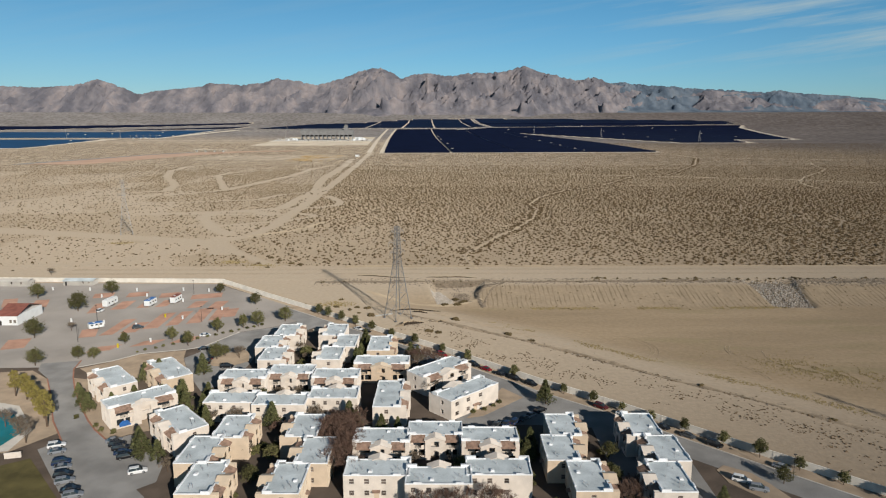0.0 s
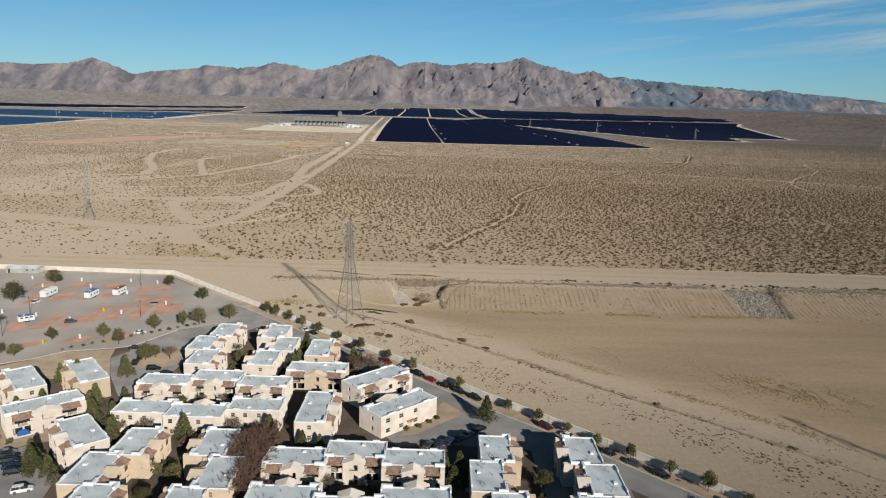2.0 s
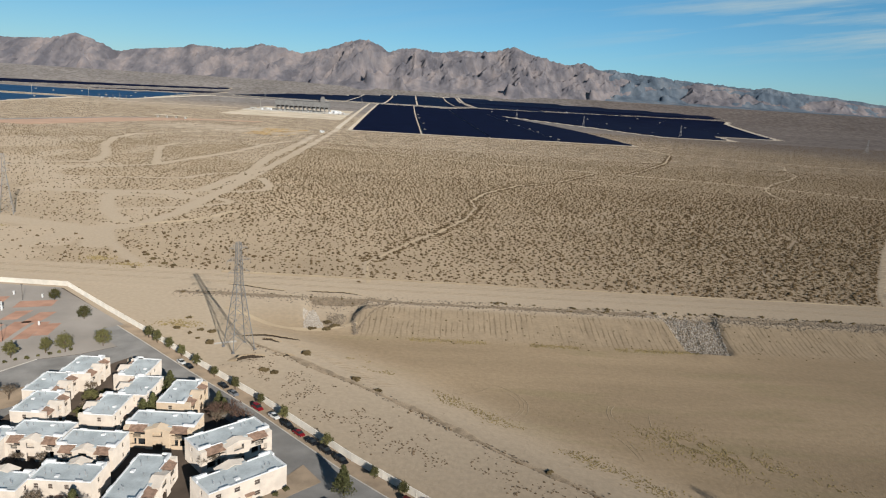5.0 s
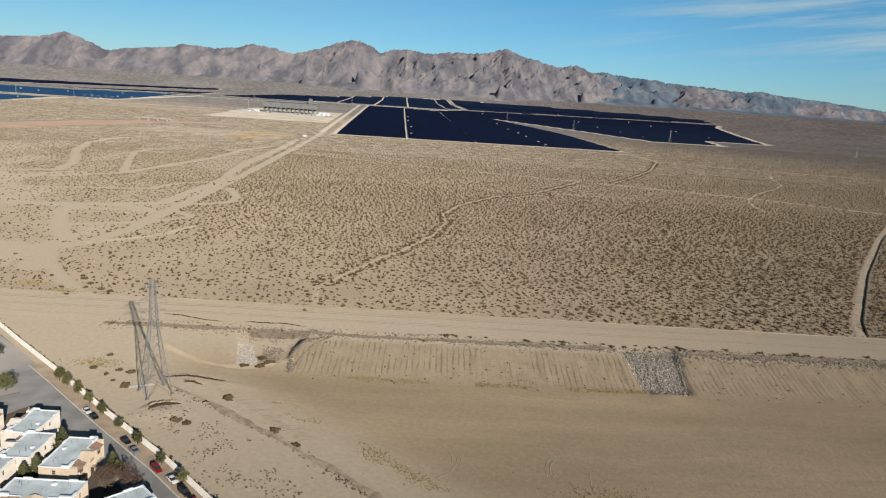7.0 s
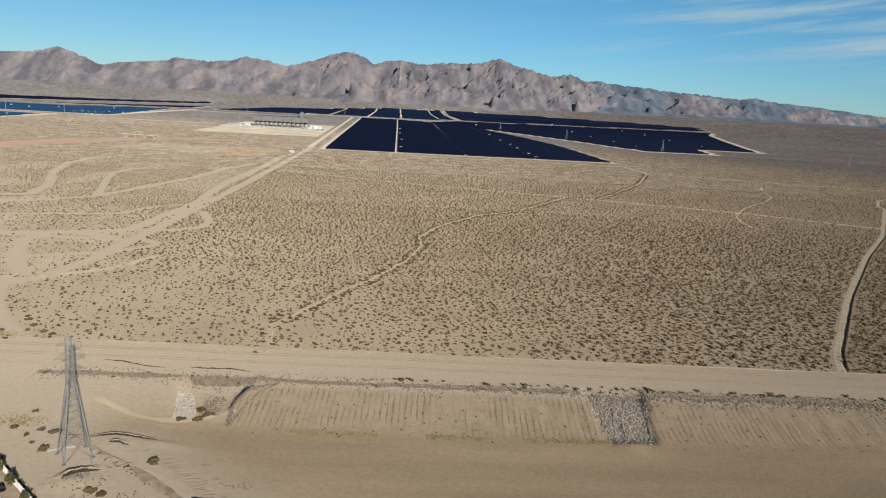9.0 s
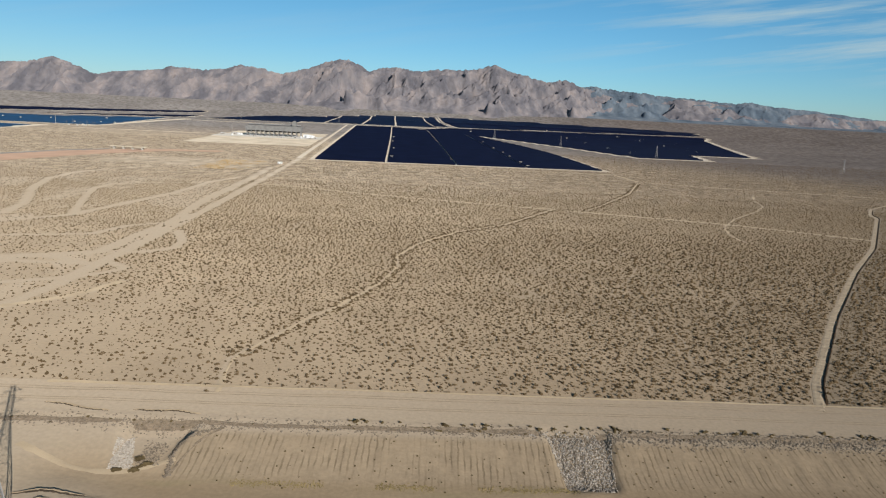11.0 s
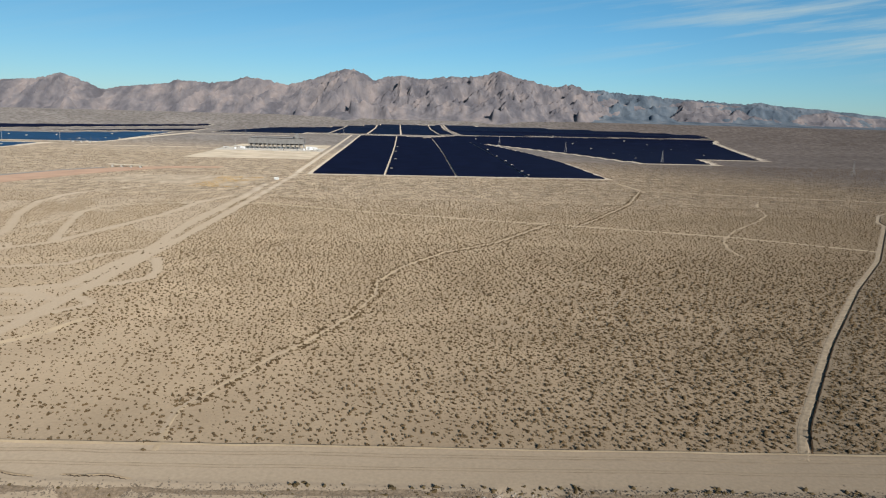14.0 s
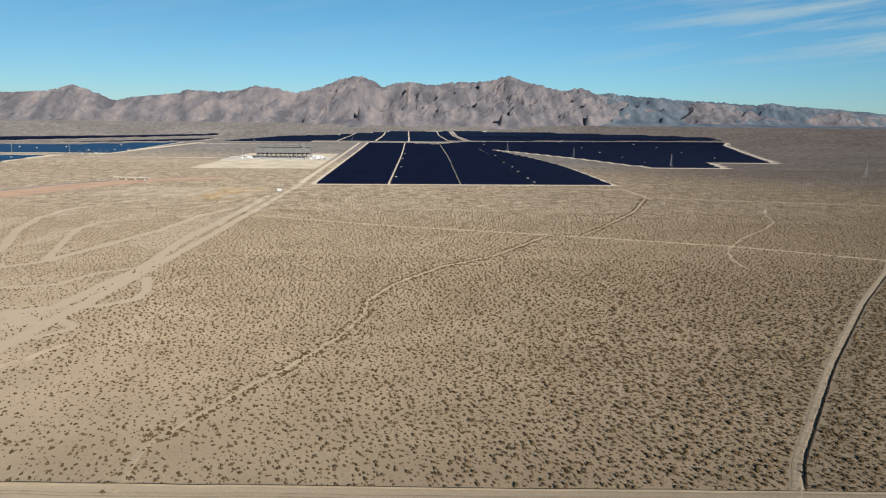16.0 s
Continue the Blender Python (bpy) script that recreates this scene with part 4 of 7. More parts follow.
    prof = [(2.6 + 3.8 * k / n, 0.07 * abs(math.sin(math.pi * 15 * k / n))) for k in range(n + 1)]
    for yy, zz in ((-WY - 2.35, 4.93), (-WY, 5.98)):
        g.v += [(xx, yy, zz + 0.1 + hh) for xx, hh in prof] + [(xx, yy, zz) for xx, hh in prof]
    w = 2 * (n + 1)
    for k in range(n):
        for q in ((k, k + 1, w + k + 1, w + k), (n + 1 + k, w + n + 1 + k, w + n + 2 + k, n + 2 + k), (k, n + 1 + k, n + 2 + k, k + 1)):
            g.f.append(q)
            g.s.append(0)
    out["awning"] = g.mesh("awning", [TILE])
    g = Geo()
    g.hexa([(-0.9, WY, 2.4), (0.9, WY, 2.4), (0.9, WY + 1.0, 2.2), (-0.9, WY + 1.0, 2.2), (-0.9, WY, 2.55), (0.9, WY, 2.55), (0.9, WY + 1.0, 2.3), (-0.9, WY + 1.0, 2.3)])
    out["door_hood"] = g.mesh("door_hood", [TILE])
    g = Geo()
    g.box(-1.4, 1.4, -0.02, 0.05, 0, 2.1)
    out["patio_door"] = g.mesh("patio_door", [GLASS])
    g = Geo()
    g.box(-0.53, 0.53, -0.03, 0.03, 0, 2.1)
    out["back_door"] = g.mesh("back_door", [STUCCO_TAN])
    g = Geo()
    ring = [(0.07, -0.06), (0.07, 0.62), (0.11, 0.62), (0.11, 0.72), (0.02, 0.74)]
    g.loft([[(r * math.cos(2 * math.pi * k / 6), r * math.sin(2 * math.pi * k / 6), z) for k in range(6)] for r, z in ring])
    out["vent_pipe"] = g.mesh("vent_pipe", [PIPE])
    g = Geo()
    g.box(-0.45, 0.45, -0.45, 0.45, 0, 0.35)
    g.box(-0.38, 0.38, -0.38, 0.38, 0.35, 0.42)
    out["roof_hatch"] = g.mesh("roof_hatch", [CAP])
    mir = Matrix.Diagonal((-1, 1, 1, 1))
    for k in ("balcony", "balcony_rail", "awning"):
        me = out[k].copy()
        me.transform(mir)
        me.flip_normals()
        out[k + "_m"] = me
    return out


UNIT = {"cream": unit_meshes(STUCCO), "tan": unit_meshes(STUCCO_TAN)}


def apartment_building(label, units, tone="cream", blue_door=False):
    """units: x, y, turn, stretch along the front, for each block of the row."""
    x0, y0 = units[0][:2]
    o = thing("apartment_building", label, "apartment building", pose(x0, y0, 0.05), group="two-storey apartment buildings")
    u = UNIT[tone]
    for x, y, rz, lx in units:
        m = pose(x - x0, y - y0, 0, 0, 0, rz) @ Matrix.Diagonal((lx, 1, 1, 1))
        for k in ("wall", "parapet", "entry_bay", "gable_roof", "door_hood"):
            part(k, u[k], o, m=m)
        for px, py, h in VENTS:
            part("vent_pipe", u["vent_pipe"], o, m=m @ pose(px, py, WH - 0.05) @ Matrix.Diagonal((1 / lx, 1, h, 1)))
        rf = part("roof", u["roof"], o, "pale grey flat roof membrane", m)
        part("roof_hatch", u["roof_hatch"], rf, m=pose(1.5, 2.0, WH - 0.06))
        for sx in ("", "_m"):
            bal = part("balcony", u["balcony" + sx], o, m=m)
            part("balcony_rail", u["balcony_rail" + sx], bal)
            part("awning", u["awning" + sx], o, "brown clay tile awning", m)
        for zz in (1.0, 3.95):
            for xx in BACK_WIN:
                w = part("window", WIN[0], o, m=m @ pose(xx, WY - 0.16, zz, 0, 0, 180))
                part("pane", WIN[1], w)
            for sx in (-1, 1):
                w = part("window", WIN[0], o, m=m @ pose(sx * (WX - 0.16), 0, zz, 0, 0, 90 * sx))
                part("pane", WIN[1], w)
        for zz in (0.05, 3.1):
            for xx in (-4.4, 4.4):
                part("patio_door", u["patio_door"], o, m=m @ pose(xx, -WY + 0.16, zz))
        part("back_door", u["back_door"], o, m=m @ pose(0, WY - 0.15, 0))
        if blue_door:
            g = Geo()
            n = 10
            ring = [(1.15 * math.cos(math.pi * k / n), 1.15 * math.sin(math.pi * k / n)) for k in range(n + 1)]
            g.loft([[(-4.6 + a, -WY - 2.05, 1.1 + b) for a, b in ring], [(-4.6 + a * 1.05, -WY - 2.7, 0.75 + b * 0.9) for a, b in ring]])
            part("door_canopy", g.mesh("door_canopy", [BLUE_CANVAS]), o, "bright blue canvas canopy", m)
    return o


ROWS3 = "cream stucco row of three stepped two-storey blocks"
for lab, tone, units in (
    (ROWS3 + " with plain windowed backs", "cream", [(-15.2, 155.1, 180, 1.06), (-0.4, 151.3, 180, 1.06), (14.0, 155.5, 180, 1.06)]),
    (ROWS3 + " with tile awnings", "cream", [(-15.6, 172.5, 0, 1), (-1.6, 176.8, 0, 1), (12.9, 173.3, 0, 1.02)]),
    (ROWS3 + " behind bare trees", "cream", [(-63.4, 197.5, 180, 1.02), (-48.2, 195.9, 180, 1.06), (-33.0, 200.9, 180, 1.0)]),
    (ROWS3 + " with shaded balconies", "cream", [(-64.7, 217.1, 0, 1.02), (-50.2, 221.4, 0, 1), (-34.8, 217.7, 0, 1.02)]),
    ("tan stucco two-storey row of three stepped blocks with grey roofs", "tan", [(-56.0, 150.2, 90, 1), (-61.5, 164.2, 90, 1), (-57.0, 177.6, 90, 0.95)]),
    ("tan stucco row of three stepped blocks beside bare trees", "tan", [(-35.8, 150.2, 270, 0.97), (-31.7, 164.0, 270, 0.97), (-37.0, 178.3, 270, 0.95)]),
    ("tan stucco row of three stepped blocks over a shaded court", "tan", [(34.8, 151.4, 90, 0.97), (30.4, 165.7, 90, 0.95), (33.2, 178.9, 90, 0.93)]),
    ("cream stucco row of three stepped blocks along the street", "cream", [(54.3, 151.2, 270, 0.98), (57.9, 165.4, 270, 0.96), (55.3, 179.2, 270, 0.95)]),
    ("cream stucco row of stepped blocks beside the parking court", "cream", [(-60.5, 236.9, 90, 0.93), (-65.0, 250.6, 90, 0.95), (-61.5, 264.7, 90, 0.98)]),
    ("cream stucco row of stepped blocks near the boundary wall", "cream", [(-39.8, 237.5, 270, 0.93), (-36.2, 251.4, 270, 0.95), (-42.3, 265.2, 270, 0.98)]),
    ("single tan stucco apartment block by a dark conifer", "tan", [(-23.4, 248.6, 90, 1.12)]),
    ("wide tan stucco apartment block with balconies on its front", "tan", [(-20.8, 230.6, 0, 1.28)]),
    ("cream apartment block with a long grey roof near the street", "cream", [(-1.5, 224.2, 44, 1.4)]),
    ("cream apartment block with rows of small windows above the parking", "cream", [(7.7, 204.6, 224, 1.42)]),
    ("cream apartment block with a plain end wall among trees", "cream", [(-16.2, 200.7, 90, 1.38)]),
    ("cream apartment block turned towards the drive", "cream", [(-107.0, 214.8, 312, 1.3)]),
    ("tall tan apartment block with a wide plain end wall", "tan", [(-92.0, 222.6, 310, 1.4)]),
    ("cream apartment block turned askew behind dark pines", "cream", [(-73.0, 182.6, 312, 1.22)]),
):
    apartment_building(lab, units, tone)
apartment_building("cream apartment block with a blue door canopy facing the car park", [(-92.0, 198.3, 40, 1.32)], "cream", True)


# ---- lattice pylons ----
def pylon(height, base, label, m):
    """A lattice transmission tower with three pairs of crossarms."""
    o = thing("transmission_pylon", label, "pylon", m, group="lattice transmission pylons")
    waist = height * 0.62

    def half(z):
        return base / 2 * (1 - z / waist) + 1.25 * (z / waist) if z < waist else 1.25 - 0.5 * (z - waist) / (height - waist)

    signs = [(-1, -1), (1, -1), (1, 1), (-1, 1)]
    levels = [0.0]
    while levels[-1] < height - 1.5:
        levels.append(min(height, levels[-1] + max(2.0, 1.55 * half(levels[-1]))))
    for sx, sy in signs:
        g = Geo()
        for a, b in ((0, waist), (waist, height)):
            g.bar((sx * half(a), sy * half(a), a), (sx * half(b), sy * half(b), b), 0.24 if a == 0 else 0.16)
        g.box(sx * base / 2 - 0.5, sx * base / 2 + 0.5, sy * base / 2 - 0.5, sy * base / 2 + 0.5, -0.6, 0.3)
        part("leg", g.mesh("leg", [STEEL]), o)
    for k in range(4):
        (ax, ay), (bx, by) = signs[k], signs[(k + 1) % 4]
        g = Geo()
        for z0, z1 in zip(levels, levels[1:]):
            h0, h1 = half(z0), half(z1)
            g.bar((ax * h0, ay * h0, z0), (bx * h1, by * h1, z1), 0.085)
            g.bar((bx * h0, by * h0, z0), (ax * h1, ay * h1, z1), 0.085)
            g.bar((ax * h1, ay * h1, z1), (bx * h1, by * h1, z1), 0.09)
        part("bracing", g.mesh("bracing", [STEEL]), o)
    for z, reach in ((height * 0.72, 4.2), (height * 0.83, 4.6), (height * 0.94, 3.6)):
        for s in (-1, 1):
            g = Geo()
            h = half(z)
            tip = (s * reach, 0, z + 0.2)
            for sy in (-1, 1):
                g.bar((s * h, sy * h, z), tip, 0.085)
                g.bar((s * h, sy * h, z + 1.7), tip, 0.065)
                for q in (0.33, 0.66):
                    p = Vector((s * h, sy * h, z)).lerp(Vector(tip), q)
                    p2 = Vector((s * h, sy * h, z + 1.7)).lerp(Vector(tip), q)
                    g.bar(p, p2, 0.05)
            arm = part("crossarm", g.mesh("crossarm", [STEEL]), o)
            g = Geo()
            for q in range(7):
                g.tube((s * reach, 0, z + 0.1 - 0.28 * q), (s * reach, 0, z - 0.06 - 0.28 * q), 0.07, 6)
            part("insulator", g.mesh("insulator", [STEEL]), arm)
    return o


near_pylon = pylon(42.0, 8.8, "grey steel lattice pylon on a sandy mound beside the boundary wall", pose(-20.3, 302.5, 0.1, 0, 0, 40))
copy_thing(near_pylon, pose(-247, 531, 0, 0, 0, 25))["label"] = "grey steel lattice pylon standing in the sandy wash"
copy_thing(near_pylon, pose(187, 116, -0.4, 0, 0, 48))["label"] = "grey steel lattice pylon at the basin's southern rim"
slab("concrete_apron", "white concrete footing strip at the pylon's foot", [(-31, 305.5), (-23.5, 309.5), (-23, 308.6), (-30.5, 304.6)], CONCRETE, 0.35, 0.6, "footing", "")


# ---- solar farm ----
TURN, ORG = radians(4.2), (-151.0, 1743.0)


def farm(u, v):
    """A place of the farm's grid, drawn in towards the eye where the plain climbs."""
    x = ORG[0] + u * math.cos(TURN) - v * math.sin(TURN) - MID_X
    y = ORG[1] + u * math.sin(TURN) + v * math.cos(TURN) - MID_Y
    d = math.hypot(x, y)
    brim = PLAIN - REACH * math.log(0.04)
    r = d if d < PLAIN else PLAIN + REACH * (1 - math.exp(-(min(d, brim) - PLAIN) / REACH)) + 0.12 * max(0.0, d - brim)
    k = r / d
    return MID_X + x * k, MID_Y + y * k


def spans_at(poly, v):
    """Where the line v crosses an outline, as spans of u."""
    us = []
    for (u0, v0), (u1, v1) in zip(poly, poly[1:] + poly[:1]):
        if (v0 <= v) != (v1 <= v):
            us.append(u0 + (u1 - u0) * (v - v0) / (v1 - v0))
    us.sort()
    return list(zip(us[::2], us[1::2]))


FIELDS, STRIPS = [], []  # outlines on the farm's grid where no scrub grows


def solar_array(label, poly, pitch=8.0, material=None, gaps=(), tilt=24.0, group_rows=15, margin=13.0, border=13.0):
    """Rows of tilted panel tables inside an outline, stepped in groups of rows, on a pale graded pad. gaps: u at v 0, drift per v, width."""
    o = thing("solar_array", label, "solar array", group="solar farm fields")
    FIELDS.append((poly, max(margin, border) + 10))
    v0, v1 = min(p[1] for p in poly), max(p[1] for p in poly)
    built, rest = 0, Geo()
    for r in range(int((v1 - v0) / pitch)):
        v = v0 + (r + 0.5) * pitch
        vq = min(v1 - 0.1, v0 + (r // group_rows + 0.5) * group_rows * pitch)
        for a, b in spans_at(poly, vq):
            if b - a < 15:
                continue
            cuts = [a]
            for u0, drift, w in gaps:
                c = u0 + drift * v
                if a + w < c < b - w:
                    cuts += [c - w / 2, c + w / 2]
            cuts.append(b)
            for p, q in zip(cuts[::2], cuts[1::2]):
                n = max(1, int((q - p) / 200))
                for k in range(n):
                    near = built < 100
                    built += 1
                    g = Geo() if near else rest
                    ua, ub = p + (q - p) * k / n, p + (q - p) * (k + 1) / n - 0.8
                    c = [farm(uu, vv) for uu, vv in ((ua, v - 0.36 * pitch), (ub, v - 0.36 * pitch), (ub, v + 0.36 * pitch), (ua, v + 0.36 * pitch))]
                    zz = [float(ground_height(*farm(uu, v))) for uu in (ua, ub)]
                    deep = math.dist(c[0], c[3]) / 2 * math.tan(radians(tilt))
                    z = [zz[0] + 0.9, zz[1] + 0.9, zz[1] + 0.9 + 2 * deep, zz[0] + 0.9 + 2 * deep]
                    top = [(x, y, h) for (x, y), h in zip(c, z)]
                    g.hexa([(x, y, h - 0.12) for x, y, h in top] + top)
                    panel = part("solar_panel", g.mesh("solar_panel", [material or PANEL]), o) if near else None
                    for x, y, h in (top[2], top[3]):
                        leg = Geo() if near else rest
                        leg.hexa([(x + i, y + j, h + d) for d in (-2 * deep - 1.6, -0.2) for i, j in ((-0.1, -0.3), (0.1, -0.3), (0.1, -0.1), (-0.1, -0.1))], 0 if near else 1)
                        if near:
                            part("leg", leg.mesh("leg", [STEEL]), panel)
    if rest.v:
        tagged(part("solar_panel_rows", rest.mesh("solar_panel_rows", [material or PANEL, STEEL]), o), "further rows of the same solar panels", kind="stuff")
    for k in range(int((v1 - v0) / (pitch * group_rows)) + 1):
        va = v0 + k * group_rows * pitch
        vb = min(v1, va + group_rows * pitch)
        for a, b in spans_at(poly, min(v1 - 0.1, (va + vb) / 2)):
            n = max(1, int((b - a) / 220))
            for i in range(n):
                ua = a - margin if i == 0 else a + (b - a) * i / n
                ub = b + border if i == n - 1 else a + (b - a) * (i + 1) / n
                c = [farm(ua, va - margin * 1.2), farm(ub, va - margin * 1.2), farm(ub, vb + margin * 1.2), farm(ua, vb + margin * 1.2)]
                top = [(x, y, float(ground_height(x, y)) + 0.3 + 0.02 * (k % 2)) for x, y in c]
                pad = Geo()
                pad.hexa([(x, y, z - 2.5) for x, y, z in top] + top)
                part("graded_pad", pad.mesh("graded_pad", [PALE_DIRT]), o, "pale graded dirt under the panels")
    return o


PALE_DIRT = make_material("graded_pale_dirt", (0.47, 0.405, 0.325), 0.95, 0.10, 40.0, 0.05, fine=30)
RED_DIRT = make_material("graded_red_dirt", (0.35, 0.235, 0.17), 0.95, 0.12, 40.0, 0.05, fine=30)
DARK_ARRAY = "dark navy solar panel field in long rows"
solar_array(DARK_ARRAY + " facing open scrub", [(0, 0), (693, 0), (710, 265), (725, 590), (712, 1089), (688, 1500), (642, 2150), (585, 2495), (364, 2750), (250, 2900), (22, 2900)],
            gaps=((168, 0.0284, 6), (336, 0.045, 4), (507, 0.053, 4.5)))
solar_array(DARK_ARRAY + " with stepped edges", [(1033, 600), (1240, 632), (1316, 900), (1600, 950), (1640, 1105), (1943, 1880), (2427, 3075), (2850, 3900), (2200, 3780), (1493, 3540), (678, 3270),
            (430, 2650), (540, 2210), (691, 1864), (809, 1466), (922, 1041), (982, 750)], 11.0, group_rows=9, margin=20, border=34)
solar_array(DARK_ARRAY + " on the rising plain", [(750, 3560), (1493, 3760), (2571, 4230), (3180, 4640), (3450, 5400), (3050, 5900), (2095, 6500), (930, 6900)], 40.0, group_rows=7, tilt=14)
solar_array(DARK_ARRAY + " split by roads", [(-930, 2990), (21, 3230), (690, 3460), (875, 6900), (236, 6700), (-157, 6100), (-800, 4800)], 36.0, group_rows=8, tilt=14,
            gaps=((-195, -0.003, 13), (-10, 0.02, 15), (190, 0.03, 13), (420, 0.045, 12)))
solar_array("thin dark solar panel field under the mountains", [(-2230, 2870), (-1390, 4800), (-1548, 5700), (-2107, 4500), (-2726, 3824), (-3700, 3300), (-3300, 2500)], 26.0, group_rows=8, tilt=14)
solar_array("narrow dark wedge of solar panels", [(-1731, 2534), (-1092, 3051), (-1138, 3750)], 18.0, group_rows=5, tilt=16)
solar_array("solar panel field coloured blue for the sky it mirrors", [(-968, 1300), (-1106, 2720), (-1485, 2279), (-1865, 2168), (-3000, 1900), (-2700, 1300)], 12.0, PANEL_SKY_TINT, tilt=12)
solar_array("small solar panel field coloured sky-reflection blue beside a pale road", [(-1050, 350), (-1137, 1110), (-2600, 1050), (-2600, 350)], 12.0, PANEL_SKY_TINT, tilt=12)


def farm_strip(name, label, u0, u1, v0, v1, material, lift=0.25, n=24):
    """A graded strip laid on the plain."""
    STRIPS.append((u0 - 3, u1 + 3, v0 - 3, v1 + 3))
    g = Geo()
    for k in range(n):
        a, b = k / n, (k + 1) / n
        c = []
        for t, w in ((a, 0), (b, 0), (b, 1), (a, 1)):
            if abs(u1 - u0) > abs(v1 - v0):
                x, y = farm(u0 + (u1 - u0) * t, v0 + (v1 - v0) * w)
            else:
                x, y = farm(u0 + (u1 - u0) * w, v0 + (v1 - v0) * t)
            c.append((x, y, float(ground_height(x, y)) + lift))
        if abs(u1 - u0) <= abs(v1 - v0):
            c = [c[0], c[3], c[2], c[1]]
        g.hexa([(x, y, z - 0.6) for x, y, z in c] + c)
    return thing(name, label, "road", data=g.mesh(name, [material]), kind="structure")


for k, (u0, u1, v0, v1) in enumerate(((-46, -34, 20, 2950), (-900, 680, 3010, 3060), (-1130, -1085, 300, 1130), (-1020, -960, 1210, 1290), (-1000, -955, 1290, 2700), (-930, -380, 2480, 2520))):
    farm_strip("service_road", "pale graded dirt service road of the solar farm", u0, u1, v0, v1, PALE_DIRT, 0.3 + 0.02 * k)
YARD_DIRT = make_material("yard_dirt", (0.45, 0.385, 0.30), 0.95, 0.2, 60.0, 0.05, fine=20)
farm_strip("plant_yard", "dusty graded yard round the power plant", -430, -60, 480, 1350, YARD_DIRT, 0.2)
farm_strip("plant_pad", "white concrete pad of the power plant", -440, -60, 885, 1075, CONCRETE, 0.36)
farm_strip("yard_track", "pale track across the scrub to the plant", -960, -480, 1000, 1022, PALE_DIRT, 0.28)
slab("access_road_asphalt", "worn grey asphalt lane of the access road", [(-812, 1330), (-735, 1560), (-690, 1690), (-640, 1775), (-652, 1782), (-705, 1693), (-750, 1565), (-832, 1330)], ASPHALT, 0.5, 0.8, "road")
slab("access_road", "reddish graded access road to the power plant", [(-800, 1330), (-700, 1660), (-610, 1790), (-520, 1850), (-400, 1880), (-400, 1838), (-505, 1798), (-555, 1722), (-605, 1615), (-690, 1325)], RED_DIRT, 0.4, 0.8, "road")


CABINS = [(783, 3472), (1075, 3646), (1138, 3471), (808, 3178), (841, 2911), (1166, 3195), (1198, 2895), (854, 2643), (327, 3636), (747, 3844), (345, 2563), (354, 2332), (355, 2151), (359, 1929), (361, 1813), (340, 2959), (-1627, 3019), (-1538, 2989), (-1466, 3081), (-1299, 2941), (-1203, 2808), (-1223, 2999), (-1306, 3237), (-1172, 3014), (-30, 3019), (-17, 2702), (8, 2278), (20, 1919), (-1352, 2522)]


def power_plant():
    """An air-cooled condenser hall: a long grey screen on columns with fan openings below, a stair tower and ducts."""
    x, y = farm(-236, 1010)
    o = thing("power_plant", "long grey cooling hall of a power plant on steel columns", "power plant", pose(x, y, 0.4, 0, 0, 4.2) @ Matrix.Diagonal((1.06, 1, 1.18, 1)))
    ln, dp = 190.0, 46.0
    g = Geo()
    for x0, x1, y0, y1 in ((-ln / 2, ln / 2, -dp / 2, -dp / 2 + 1), (-ln / 2, ln / 2, dp / 2 - 1, dp / 2), (-ln / 2, -ln / 2 + 1, -dp / 2 + 1, dp / 2 - 1), (ln / 2 - 1, ln / 2, -dp / 2 + 1, dp / 2 - 1)):
        g.box(x0, x1, y0, y1, 17, 33)
    g.box(-ln / 2 + 1, ln / 2 - 1, -dp / 2 + 1, dp / 2 - 1, 17.0, 18.0)
    part("screen_wall", g.mesh("screen_wall", [PLANT_GREY]), o)
    for k in range(13):
        for yy in (-dp / 2 + 2, 0, dp / 2 - 2):
            g = Geo()
            xx = -ln / 2 + 3 + k * (ln - 6) / 12
            g.box(xx - 0.9, xx + 0.9, yy - 0.9, yy + 0.9, -0.5, 17)
            part("column", g.mesh("column", [STEEL]), o)
    for k in range(12):
        g = Geo()
        xx = -ln / 2 + 3 + (k + 0.5) * (ln - 6) / 12
        g.tube((xx, -8, 12.5), (xx, -8, 16.8), 6.0, 16)
        g.tube((xx, 9, 12.5), (xx, 9, 16.8), 6.0, 16)
        part("fan_ring", g.mesh("fan_ring", [DARK_METAL]), o)
        g = Geo()
        a = xx - (ln - 6) / 24
        b = xx + (ln - 6) / 24
        g.bar((a, -dp / 2 + 2, 0), (b, -dp / 2 + 2, 16), 0.8)
        part("brace", g.mesh("brace", [STEEL]), o)
    g = Geo()
    g.box(62, 76, -8, 8, 33, 46)
    g.box(64, 74, -6, 6, 46, 50)
    part("stair_tower", g.mesh("stair_tower", [PLANT_GREY]), o)
    g = Geo()
    g.tube((-ln / 2 + 6, dp / 2 - 8, 35), (ln / 2 - 6, dp / 2 - 8, 35), 2.2, 12)
    part("steam_duct", g.mesh("steam_duct", [STEEL]), o)
    g = Geo()
    g.box(ln / 2 + 6, ln / 2 + 30, -14, 8, -0.5, 9)
    g.box(ln / 2 + 34, ln / 2 + 44, -10, 4, -0.5, 6)
    part("annex", g.mesh("annex", [CAP]), o)
    return o


power_plant()


